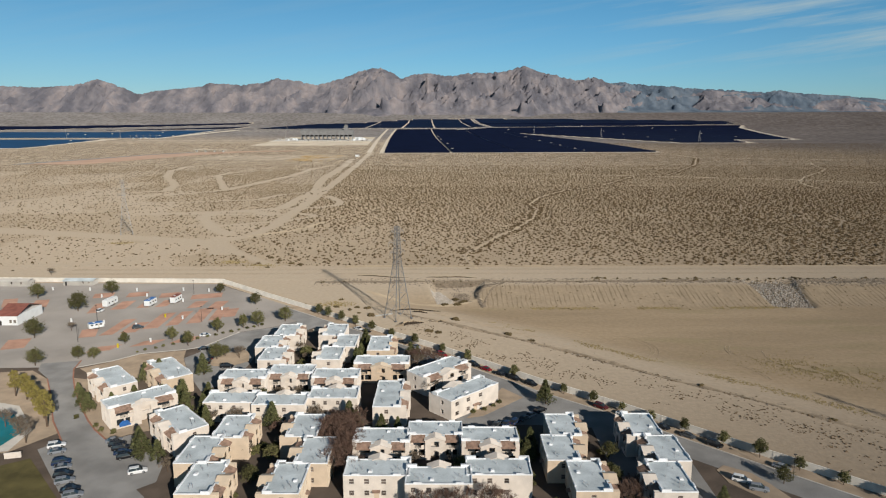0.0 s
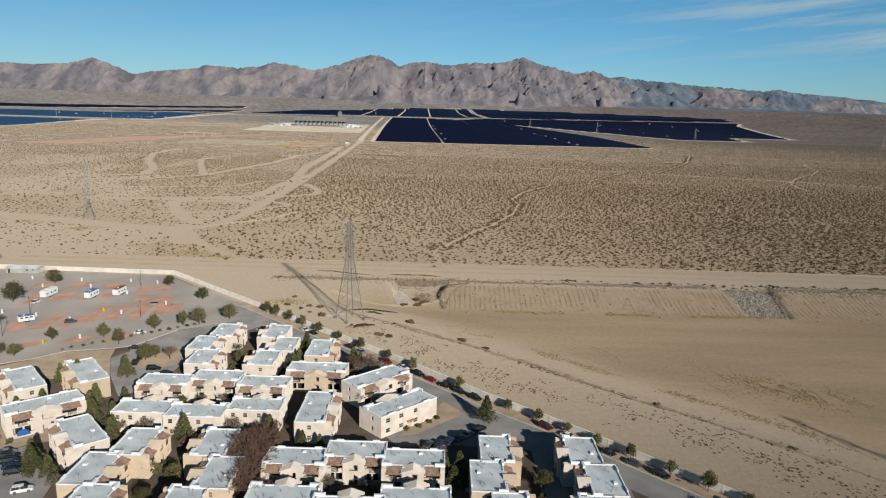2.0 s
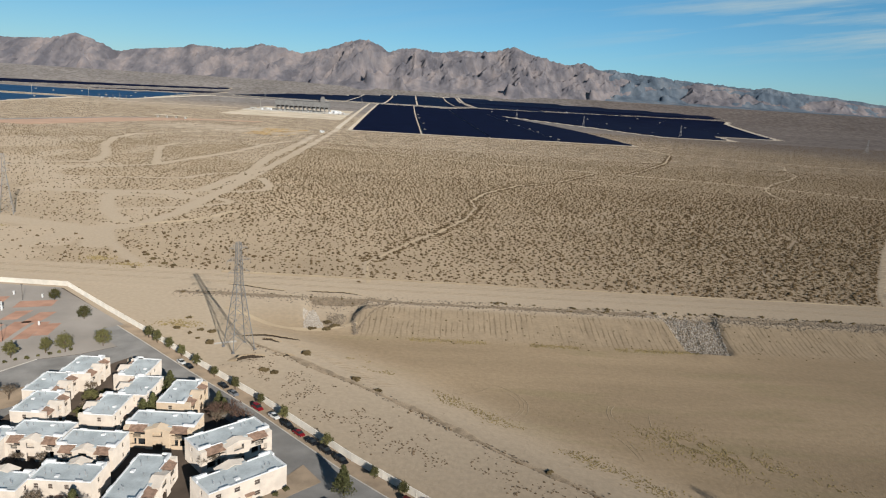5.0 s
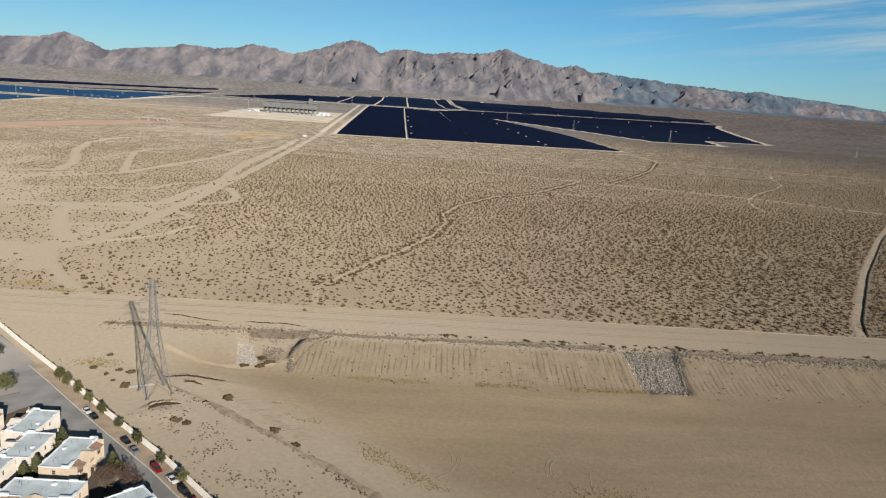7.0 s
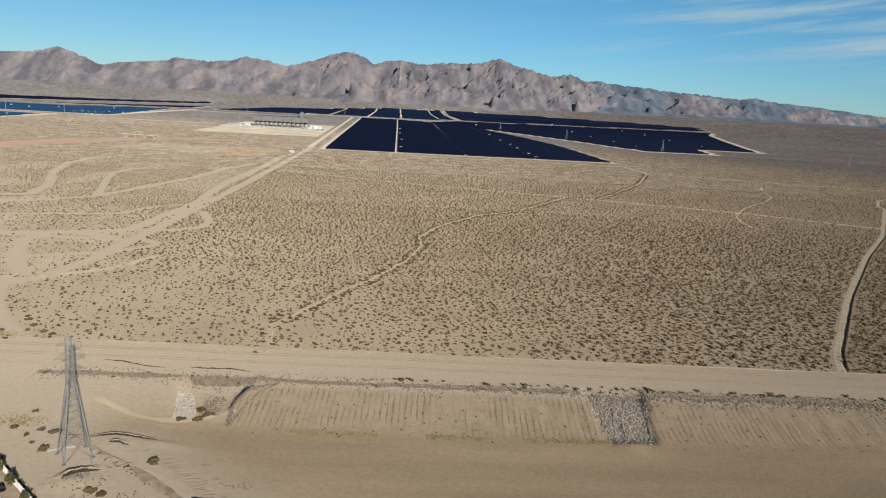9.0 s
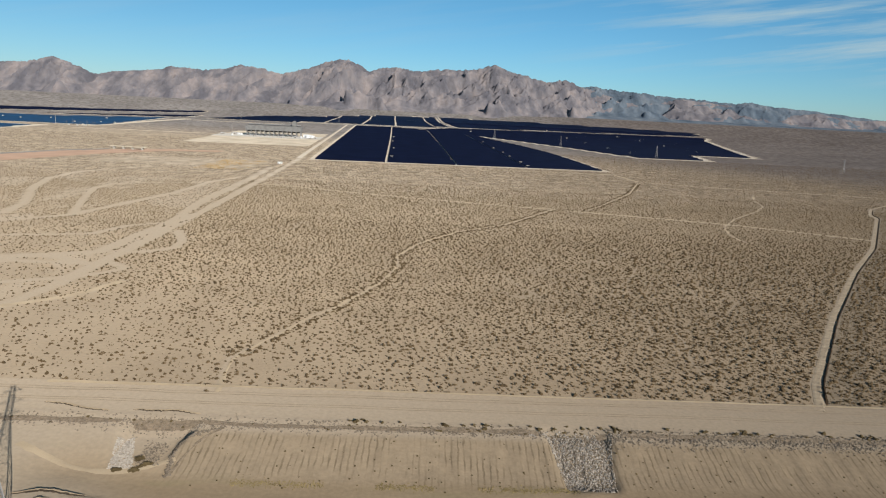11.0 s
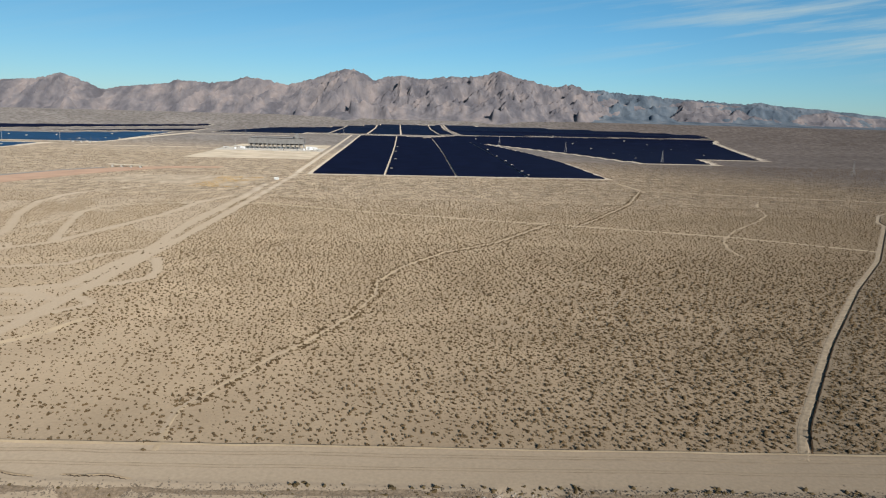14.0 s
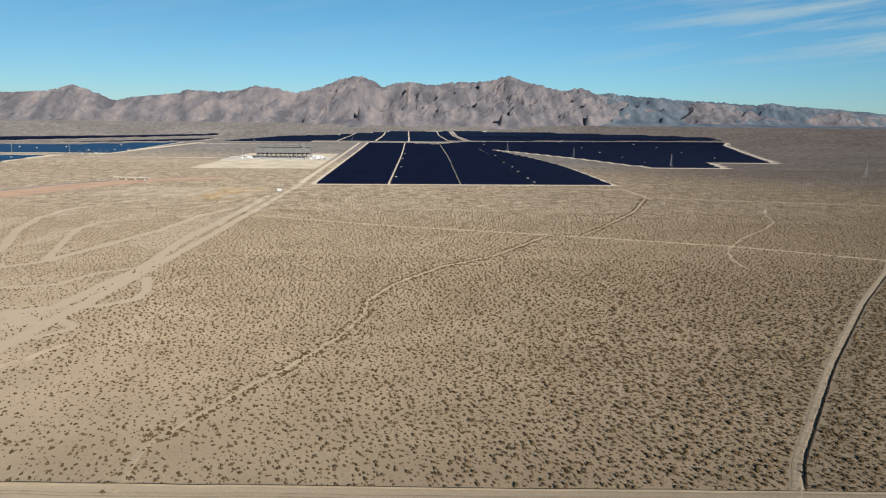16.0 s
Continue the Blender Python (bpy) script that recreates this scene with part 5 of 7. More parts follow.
def storage_tank(u, v, r, h, label):
    x, y = farm(u, v)
    o = thing("storage_tank", label, "tank", pose(x, y, 0.4), group="tanks by the power plant")
    g = Geo()
    g.tube((0, 0, -0.5), (0, 0, h), r, 16)
    part("shell", g.mesh("shell", [CAP]), o)
    g = Geo()
    g.tube((0, 0, h), (0, 0, h + 0.25 * r), r * 1.02, 16, 0, 0.15 * r)
    part("roof", g.mesh("roof", [CAP]), o)
    g = Geo()
    g.bar((r + 0.4, 0, 0), (r + 0.4, 0, h), 0.5)
    part("ladder", g.mesh("ladder", [STEEL]), o)


for u, v, r, h in ((-112, 985, 7, 9), (-96, 1003, 5, 8), (-104, 1030, 6, 7), (-352, 985, 5, 7), (-365, 1010, 7, 6), (-378, 955, 4, 5), (-130, 940, 4, 6)):
    storage_tank(u, v, r, h, "white storage tank on the power plant's pad")


def equipment_house(u, v, w, d, h):
    x, y = farm(u, v)
    o = thing("equipment_house", "low pale equipment house beside the cooling hall", "equipment house", pose(x, y, 0.4, 0, 0, 4.2), group="equipment houses")
    g = Geo()
    g.box(-w / 2, w / 2, -d / 2, d / 2, -0.4, h)
    part("wall", g.mesh("wall", [CONCRETE]), o)
    g = Geo()
    g.box(-w / 2 - 0.5, w / 2 + 0.5, -d / 2 - 0.5, d / 2 + 0.5, h, h + 0.5)
    part("roof", g.mesh("roof", [CAP]), o)
    g = Geo()
    g.box(-1.5, 1.5, -d / 2 - 0.1, -d / 2, 0, 3)
    part("door", g.mesh("door", [DARK_METAL]), o)


for u, v, w, d, h in ((-390, 1060, 26, 14, 6), (-420, 1000, 18, 10, 5), (-80, 945, 12, 16, 5), (-300, 935, 30, 6, 4), (-200, 930, 22, 6, 4), (-150, 925, 9, 6, 5), (-95, 900, 14, 8, 4)):
    equipment_house(u, v, w, d, h)
cabin = None
for x, y in CABINS:
    if cabin is None:
        cabin = thing("inverter_cabin", "small white inverter cabin among the solar panels", "inverter", pose(x, y, float(ground_height(x, y)), 0, 0, 4), group="inverter cabins")
        g = Geo()
        g.box(-3.2, 3.2, -1.3, 1.3, -1.0, 4.6)
        part("housing", g.mesh("housing", [CONCRETE]), cabin)
        g = Geo()
        g.box(-3.4, 3.4, -1.5, 1.5, 4.6, 4.8)
        part("roof", g.mesh("roof", [CONCRETE]), cabin)
        g = Geo()
        g.box(-0.8, 0.8, -1.42, -1.3, 0.2, 3.0)
        part("door", g.mesh("door", [FRAME]), cabin)
    else:
        copy_thing(cabin, pose(x, y, float(ground_height(x, y)), 0, 0, 4))


def substation(u, v, label):
    x, y = farm(u, v)
    o = thing("substation", label, "substation", pose(x, y, float(ground_height(x, y)), 0, 0, 4.5))
    for k in range(5):
        g = Geo()
        xx = -50 + 25 * k
        g.bar((xx, 0, -0.5), (xx, 0, 24 if k % 2 else 16), 1.1, 0, 0.5)
        g.bar((xx - 8, 0, 13), (xx + 8, 0, 13), 0.7)
        part("gantry", g.mesh("gantry", [STEEL]), o)
    for k in range(3):
        g = Geo()
        g.box(-40 + 30 * k, -33 + 30 * k, -12, -8, -0.5, 4)
        g.box(-39 + 30 * k, -34 + 30 * k, -11, -9, 4, 5.5)
        part("transformer", g.mesh("transformer", [CONCRETE]), o)


substation(-1000, 1190, "small grey substation beside the blue panel field")


def pole(label, u, v, h):
    x, y = farm(u, v)
    o = thing("utility_pole", label, "pole", pose(x, y, float(ground_height(x, y))), group="poles by the plant")
    g = Geo()
    g.tube((0, 0, -0.5), (0, 0, h), 0.7, 8, 0, 0.4)
    part("shaft", g.mesh("shaft", [CONCRETE]), o)
    g = Geo()
    g.bar((-3, 0, h - 2), (3, 0, h - 2), 0.4)
    part("crossarm", g.mesh("crossarm", [STEEL]), o)


for u, v in ((-420, 1160), (-790, 1330), (-1120, 1260), (-1330, 1240), (-2000, 1300)):
    pole("tall pale pole beside the plant", u, v, 34)
for u, v, s in ((721, 1736, 1.35), (896, 1155, 1.4), (1086, 622, 1.3), (-689, 2825, 1.5), (-92, 2987, 1.5), (1500, 250, 1.2)):
    x, y = farm(u, v)
    q = copy_thing(near_pylon, pose(x, y, float(ground_height(x, y)), 0, 0, 95))
    q["label"] = "distant grey lattice pylon among the solar fields"


def shed(label, x, y, w, d, h, rz, wall_m, roof_m, name="shed", cat="shed"):
    o = thing(name, label, cat, pose(x, y, 0.1, 0, 0, rz))
    g = Geo()
    g.box(-w / 2, w / 2, -d / 2, d / 2, -0.2, h)
    g.quad([(-w / 2, -d / 2, h), (w / 2, -d / 2, h), (0, -d / 2, h)])
    part("wall", g.mesh("wall", [wall_m]), o)
    g = Geo()
    rise = d * 0.16
    for s in (-1, 1):
        e0, e1 = s * (d / 2 + 0.4), 0.0
        p = [(-w / 2 - 0.4, e0, h - 0.02), (w / 2 + 0.4, e0, h - 0.02), (w / 2 + 0.4, e1, h + rise), (-w / 2 - 0.4, e1, h + rise)]
        if s > 0:
            p = p[::-1]
        g.hexa(p + [(a, b, c + 0.15) for a, b, c in p])
    part("roof", g.mesh("roof", [roof_m]), o)
    g = Geo()
    g.box(-w / 2 + 1, -w / 2 + 2, -d / 2 - 0.06, -d / 2, 0, 2.1)
    part("door", g.mesh("door", [DARK_METAL]), o)
    for k in range(2):
        win = part("window", WIN[0], o, m=pose(w / 6 + k * w / 5, -d / 2 - 0.05, 1.1))
        part("pane", WIN[1], win)
    return o


shed("white shower house with a rust red roof in the trailer park", -190, 300, 9, 19, 4.2, 0, RV_WHITE, RV_RED)
shed("low pale storage shed beside the boundary wall", -236, 364, 26, 6, 2.6, 0, CONCRETE, CONCRETE)
shed("low white storage shed with a flat grey roof", -197, 366, 16, 6, 2.4, 0, CONCRETE, MEMBRANE)
shed("small white pump house near the dirt road", -200, 1590, 9, 6, 3.2, 5, RV_WHITE, CAP)
slab("bridge_deck", "pale concrete road bridge over the wash", [(-650, 1790), (-560, 1775), (-558, 1787), (-648, 1802)], PALE_DIRT, 7.0, 1.3, "bridge", "")
for k in range(4):
    slab("bridge_pier", "concrete pier under the road bridge", [(-640 + 24 * k, 1789 - 4 * k), (-637 + 24 * k, 1789 - 4 * k), (-637 + 24 * k, 1798 - 4 * k), (-640 + 24 * k, 1798 - 4 * k)], CONCRETE, 5.68, 7.0, "bridge pier", "")


# ---- vehicles ----
def car_meshes(paint, suv):
    ln, wd, belt, roof = (4.7, 1.86, 1.02, 1.72) if suv else (4.6, 1.8, 0.88, 1.42)

    def ring(x, z0, z1, hw, taper):
        return [(x, -hw, z0), (x, hw, z0), (x, hw, z1 - 0.14), (x, hw - taper, z1), (x, -hw + taper, z1), (x, -hw, z1 - 0.14)]

    h = wd / 2
    g = Geo()
    g.loft([ring(-ln / 2, 0.42, belt - 0.18, h - 0.18, 0.1), ring(-ln / 2 + 0.18, 0.3, belt - 0.05, h - 0.04, 0.1), ring(-ln * 0.2, 0.26, belt, h, 0.08), ring(ln * 0.22, 0.26, belt - 0.02, h, 0.08),
            ring(ln / 2 - 0.35, 0.3, belt - 0.2, h - 0.06, 0.12), ring(ln / 2, 0.4, belt - 0.36, h - 0.22, 0.12)])
    out = {"body": g.mesh("body", [paint])}
    back = -ln / 2 + (0.25 if suv else 0.65)
    g = Geo()
    g.loft([[(back, -h + 0.1, belt - 0.02), (back, h - 0.1, belt - 0.02), (back + (0.2 if suv else 0.75), h - 0.26, roof - 0.07), (back + (0.2 if suv else 0.75), -h + 0.26, roof - 0.07)],
            [(ln * 0.26, -h + 0.1, belt - 0.02), (ln * 0.26, h - 0.1, belt - 0.02), (ln * 0.07, h - 0.26, roof - 0.07), (ln * 0.07, -h + 0.26, roof - 0.07)]])
    out["cabin_glass"] = g.mesh("cabin_glass", [GLASS])
    g = Geo()
    g.loft([[(back + (0.15 if suv else 0.7), -h + 0.24, roof - 0.08), (back + (0.15 if suv else 0.7), h - 0.24, roof - 0.08), (back + (0.3 if suv else 0.85), h - 0.34, roof), (back + (0.3 if suv else 0.85), -h + 0.34, roof)],
            [(ln * 0.09, -h + 0.24, roof - 0.08), (ln * 0.09, h - 0.24, roof - 0.08), (ln * 0.03, h - 0.34, roof), (ln * 0.03, -h + 0.34, roof)]])
    for s in (-1, 1):
        g.bar((0.0 - 0.3, s * (h - 0.1), belt - 0.03), (-0.3, s * (h - 0.25), roof - 0.06), 0.09)
    out["roof"] = g.mesh("roof", [paint])
    g = Geo()
    g.tube((0, -0.11, 0), (0, 0.11, 0), 0.34, 14)
    out["tyre"] = g.mesh("tyre", [RUBBER])
    g = Geo()
    g.tube((0, -0.125, 0), (0, 0.125, 0), 0.21, 10)
    out["rim"] = g.mesh("rim", [CHROME])
    g = Geo()
    g.box(-0.06, 0.06, -0.2, 0.2, -0.07, 0.07)
    out["headlight"] = g.mesh("headlight", [LAMP])
    out["tail_light"] = Geo.mesh(g, "tail_light", [RED_LAMP])
    out["size"] = (ln, h, belt)
    return out


CARS = {}


def car(color, suv, x, y, rz, label, z=0.13):
    key = (color, suv)
    if key in CARS:
        o = copy_thing(CARS[key], pose(x, y, z, 0, 0, rz))
        o["label"] = label
        return o
    ms = car_meshes(PAINT[color], suv)
    ln, h, belt = ms["size"]
    o = thing("car", label, "car", pose(x, y, z, 0, 0, rz), group="parked cars")
    part("body", ms["body"], o)
    part("cabin_glass", ms["cabin_glass"], o, "dark car windows")
    part("roof", ms["roof"], o)
    for sx in (-1, 1):
        for sy in (-1, 1):
            t = part("wheel", ms["tyre"], o, "black tyre", pose(sx * ln * 0.3, sy * (h - 0.1), 0.34))
            part("rim", ms["rim"], t)
        part("headlight", ms["headlight"], o, m=pose(ln / 2 - 0.14, sx * (h - 0.42), belt - 0.42))
        part("tail_light", ms["tail_light"], o, m=pose(-ln / 2 + 0.05, sx * (h - 0.4), belt - 0.32))
    CARS[key] = o
    return o


LANE = -43.8
for color, suv, x, y in (("black", False, -15.4, 266.5), ("silver", False, -10.4, 261), ("red", True, -0.2, 251.6), ("white", False, 6.2, 246.6), ("black", True, 11.6, 240.9), ("red", False, 15.8, 236.6), ("black", False, 20.4, 232),
                         ("black", True, 25.2, 227.4), ("black", True, 30.2, 222.6), ("maroon", True, 49.7, 203.8), ("white", False, 55.3, 198.4), ("black", False, 60.6, 193.4), ("black", False, 64.5, 189.6), ("grey", False, 70, 184), ("black", True, 75.5, 178.6), ("silver", False, 88, 166)):
    car(color, suv, x, y, LANE + random.uniform(-2, 2), "%s %s parked along the street kerb" % (color, "sport utility car" if suv else "sedan"))
for color, suv, x, y, rz in (("white", True, -106, 177.5, 8), ("silver", False, -104, 174, 8), ("blue", True, -99.5, 168, 8), ("silver", False, -98, 165.6, 8), ("black", True, -95.5, 161.6, 8), ("silver", True, -93.5, 158.6, 8),
                             ("black", False, -90, 154.6, 8), ("silver", True, -88, 152, 8), ("silver", False, -91.5, 180.5, 8), ("black", True, -89.5, 178.2, 8), ("black", True, -87.6, 176, 8), ("blue", False, -86, 173.6, 8),
                             ("black", True, -84, 171.2, 8), ("white", True, -77.5, 163.5, 8)):
    car(color, suv, x, y, rz + 14 + random.uniform(-3, 3), "%s car parked in a bay beside the drive" % color)
for color, suv, x, y, rz in (("white", True, 75, 159.5, -30), ("silver", True, 77.5, 155.5, -20), ("grey", False, 16.2, 191, 60), ("blue", False, 19.2, 191.7, 60), ("blue", True, 22, 193, 55), ("grey", False, 24.8, 195.2, 50),
                             ("silver", False, 27.2, 197.6, 45), ("black", True, 30.4, 201, 40), ("black", True, -78.1, 239, 10), ("black", False, -72.6, 235.6, 8), ("black", False, -87, 249, 100), ("white", False, -98.5, 275.5, 20), ("grey", True, -131, 286, 25), ("black", False, -93, 258.5, 20),
                             ("black", True, -86.5, 244, 100), ("white", False, -36, 284.5, LANE), ("black", False, -32, 281, LANE)):
    car(color, suv, x, y, rz, "%s car parked on the asphalt" % color)


def trailer(label, x, y, rz, ln, hgt, shell, roof_m=None, motor=False):
    o = thing("motorhome" if motor else "travel_trailer", label, "motorhome" if motor else "trailer", pose(x, y, 0.12, 0, 0, rz), group="trailers in the park")
    h = 1.25
    g = Geo()

    def ring(xx, z0, z1, c):
        return [(xx, -h, z0), (xx, h, z0), (xx, h, z1 - c), (xx, h - c, z1), (xx, -h + c, z1), (xx, -h, z1 - c)]

    g.loft([ring(-ln / 2, 0.75, hgt - 0.3, 0.2), ring(-ln / 2 + 0.25, 0.6, hgt, 0.15), ring(ln / 2 - 0.5, 0.6, hgt, 0.15), ring(ln / 2, 0.8, hgt - 0.7, 0.2)])
    part("shell", g.mesh("shell", [shell]), o)
    if roof_m:
        g = Geo()
        g.box(-ln / 2 + 0.2, ln / 2 - 0.4, -h - 0.03, h + 0.03, hgt - 0.1, hgt + 0.08)
        part("roof_cover", g.mesh("roof_cover", [roof_m]), o)
    g = Geo()
    g.box(-0.5, 0.5, -0.03, 0.03, 0, 0.6)
    wm = g.mesh("window", [GLASS])
    for xx in (-ln * 0.3, 0.0, ln * 0.28):
        for s in (-1, 1):
            part("window", wm, o, m=pose(xx, s * h, 1.7))
    g = Geo()
    g.box(-0.35, 0.35, -0.04, 0.04, 0, 1.8)
    part("door", g.mesh("door", [FRAME]), o, m=pose(ln * 0.13, -h, 0.75))
    g = Geo()
    g.tube((0, -0.12, 0), (0, 0.12, 0), 0.38, 12)
    tm = g.mesh("wheel", [RUBBER])
    for xx in ((-ln * 0.3, ln * 0.33) if motor else (-ln * 0.08, ln * 0.1)):
        for s in (-1, 1):
            part("wheel", tm, o, m=pose(xx, s * (h - 0.15), 0.38))
    g = Geo()
    g.box(-ln * 0.2, -ln * 0.2 + 0.8, -0.4, 0.4, hgt, hgt + 0.28)
    part("air_conditioner", g.mesh("air_conditioner", [shell]), o)
    return o


trailer("white fifth-wheel trailer hitched to a pale pickup", -160.5, 323, 86, 9.5, 3.7, RV_WHITE)
car("white", True, -160, 312, 82, "white pickup hitched to a trailer")
trailer("white trailer under a blue roof cover", -141, 323, 86, 8, 3.3, RV_WHITE, RV_BLUE)
trailer("white trailer with a rust coloured roof", -131, 329, 86, 8, 3.4, RV_WHITE, RV_RED)
trailer("small pale blue and white trailer", -149, 286, 40, 6, 2.7, RV_WHITE, RV_BLUE)
trailer("tan travel trailer at the end of a row", -262, 330, 60, 10, 3.2, RV_WHITE, CAP)


def hookup(x, y, m):
    o = thing("utility_pedestal", "small white hookup pedestal on a trailer pad", "pedestal", pose(x, y, 0.12), group="hookup pedestals")
    g = Geo()
    g.box(-0.3, 0.3, -0.25, 0.25, -0.1, 1.5)
    g.box(-0.36, 0.36, -0.3, 0.3, 1.5, 1.62)
    part("cabinet", g.mesh("cabinet", [m]), o)
    return o


YELLOW = make_material("yellow_paint", (0.6, 0.48, 0.03), 0.6, 0.1, 1.0)
pedestal = hookup(-150, 340, RV_WHITE)
for x, y in ((-172, 338), (-160, 351), (-185, 352), (-205, 353), (-136, 352), (-122, 350), (-128, 330), (-165, 296), (-149, 293), (-133, 289), (-117, 300), (-104, 315), (-118, 268)):
    copy_thing(pedestal, pose(x, y, 0.12))
yellow = hookup(-126, 303, YELLOW)
yellow["label"] = "yellow waste pedestal on a trailer pad"
copy_thing(yellow, pose(-128, 261, 0.12))["label"] = "yellow waste pedestal beside the park road"


# ---- trees ----
def tree_meshes(seed, height, spread_r, leaf, n_clumps, cards, shape):
    """A tapered trunk with limbs, and a crown of small leaf sprays gathered in clumps."""
    rng = random.Random(seed)
    t = Geo()
    lean = (rng.uniform(-0.3, 0.3), rng.uniform(-0.3, 0.3))
    t.tube((0, 0, -0.3), (lean[0] * 0.5, lean[1] * 0.5, height * 0.4), 0.03 * height, 7, 0, 0.02 * height)
    t.tube((lean[0] * 0.5, lean[1] * 0.5, height * 0.4), (lean[0], lean[1], height * 0.85), 0.02 * height, 6, 0, 0.006 * height)
    c = Geo()
    for k in range(n_clumps):
        q = (k + 0.5) / n_clumps
        if shape == "cone":
            z = height * (0.14 + 0.84 * q)
            rad = spread_r * (1.05 - q) * rng.uniform(0.55, 1.05)
            size = spread_r * (0.42 - 0.25 * q)
        elif shape == "column":
            z = height * (0.1 + 0.88 * q)
            rad = spread_r * math.sin(math.pi * min(0.96, 0.12 + 0.85 * q)) * rng.uniform(0.3, 1.0)
            size = spread_r * 0.4
        else:
            z = height * (0.34 + 0.62 * q) + rng.uniform(-0.3, 0.3)
            rad = spread_r * math.sin(math.pi * (0.2 + 0.72 * q)) * rng.uniform(0.35, 1.05)
            size = spread_r * rng.uniform(0.28, 0.48)
        a = k * 2.4 + rng.uniform(-0.5, 0.5)
        p = Vector((lean[0] + rad * math.cos(a), lean[1] + rad * math.sin(a), z))
        zb = max(height * 0.2, z - 0.5 * rad - 0.2)
        t.bar((lean[0] * 0.7, lean[1] * 0.7, zb), p, 0.012 * height, 0, 0.004 * height)
        for _ in range(cards):
            d = Vector((rng.gauss(0, 1), rng.gauss(0, 1), rng.gauss(0, 0.75)))
            d = d.normalized() * (rng.random() ** 0.45) * size
            o = p + d
            s = rng.uniform(0.10, 0.24) * (0.6 + 0.12 * height ** 0.5 * 1.3)
            u = Vector((rng.gauss(0, 1), rng.gauss(0, 1), rng.gauss(0, 0.6))).normalized()
            w = u.cross(Vector((rng.gauss(0, 1), rng.gauss(0, 1), rng.gauss(0, 1)))).normalized()
            c.quad([o - u * s * 1.5, o + w * s * 0.7, o + u * s * 1.5, o - w * s * 0.7])
    return t.mesh("trunk", [BARK]), c.mesh("crown", [leaf])


def bare_tree_meshes(seed, height, spread_r, mat_twig):
    """A leafless tree: limbs that fork into a haze of fine twigs."""
    rng = random.Random(seed)
    t, c = Geo(), Geo()
    t.tube((0, 0, -0.3), (0, 0, height * 0.28), 0.028 * height, 7, 0, 0.02 * height)

    def grow(p, d, ln, w, depth):
        q = p + d * ln
        w = max(w, 0.05)
        if depth < 2:
            t.bar(p, q, w, 0, w * 0.7)
        else:
            e = d.cross(Vector((rng.gauss(0, 1), rng.gauss(0, 1), rng.gauss(0, 1)))).normalized() * w * 0.7
            c.quad([p - e, p + e, q + e * 0.4, q - e * 0.4])
        if depth == 4:
            return
        for _ in range((6, 3, 4, 4)[depth]):
            nd = (d + Vector((rng.gauss(0, 0.5), rng.gauss(0, 0.5), rng.gauss(0.08, 0.33)))).normalized()
            grow(p + d * ln * rng.uniform(0.55, 1.0), nd, ln * rng.uniform(0.55, 0.8), w * 0.6, depth + 1)

    for k in range(5):
        a = 2 * math.pi * k / 5 + rng.uniform(-0.3, 0.3)
        grow(Vector((0, 0, height * rng.uniform(0.18, 0.28))), Vector((math.cos(a) * spread_r / height, math.sin(a) * spread_r / height, 0.85)).normalized(), height * 0.3, 0.012 * height, 0)
    return t.mesh("trunk", [BARK]), c.mesh("bare_crown", [mat_twig])


TREES = {}


def tree(kind, x, y, scale, label):
    if kind not in TREES:
        if kind == "pine":
            ms = tree_meshes(1, 7.0, 2.3, LEAF_DARK, 46, 42, "cone")
        elif kind == "pine_tall":
            ms = tree_meshes(2, 10.0, 2.6, LEAF_DARK, 60, 44, "cone")
        elif kind == "ash":
            ms = tree_meshes(3, 5.5, 2.1, LEAF, 30, 46, "round")
        elif kind == "oak":
            ms = tree_meshes(4, 6.5, 3.0, LEAF, 40, 48, "round")
        elif kind == "gold":
            ms = tree_meshes(5, 12.0, 2.5, LEAF_GOLD, 40, 46, "round")
        elif kind == "bush":
            ms = tree_meshes(6, 1.3, 0.9, LEAF, 14, 30, "round")
        elif kind == "bare_red":
            ms = bare_tree_meshes(7, 8.5, 5.0, TWIG)
        else:
            ms = bare_tree_meshes(8, 6.5, 4.0, TWIG_GREY)
        o = thing("bush" if kind == "bush" else "tree", label, "bush" if kind == "bush" else "tree", pose(x, y, 0.05), group="bushes" if kind == "bush" else "trees")
        part("trunk", ms[0], o)
        part("bare_crown" if "bare" in kind else "crown", ms[1], o)
        TREES[kind] = o
        o.scale = (scale, scale, scale)
        return o
    o = copy_thing(TREES[kind], pose(x, y, 0.05, 0, 0, random.uniform(0, 360)))
    s = scale * random.uniform(0.93, 1.07)
    o.scale = (s, s, s * random.uniform(0.92, 1.12))
    o["label"] = label
    return o


PARK = "bushy olive green tree on a trailer park verge"
for kind, x, y, s in (("oak", -203, 336, 1.15), ("oak", -171, 313, 1.3), ("oak", -170, 345, 1.15), ("oak", -168, 273, 1.15), ("oak", -149, 241, 1.0), ("ash", -127, 265, 0.9), ("ash", -110, 270, 1.05), ("ash", -95, 281, 1.1),
                      ("ash", -101, 263, 0.95), ("oak", -115, 347, 0.85), ("oak", -91, 325, 0.85), ("ash", -86, 287, 1.0), ("oak", -80, 289, 0.95), ("oak", -70, 297, 0.95), ("oak", -137, 248, 0.75), ("oak", -131, 248, 0.75),
                      ("oak", -84.5, 247.5, 0.9), ("oak", -82.5, 251, 0.6), ("bare_grey", -76.5, 249, 0.9), ("bare_grey", -158, 283, 0.6), ("bare_grey", -226, 388.6, 0.75)):
    tree(kind, x, y, s, PARK if "bare" not in kind else "small leafless tree on a gravel verge")
STREET_TREE = "young dark green tree between the street and the white wall"
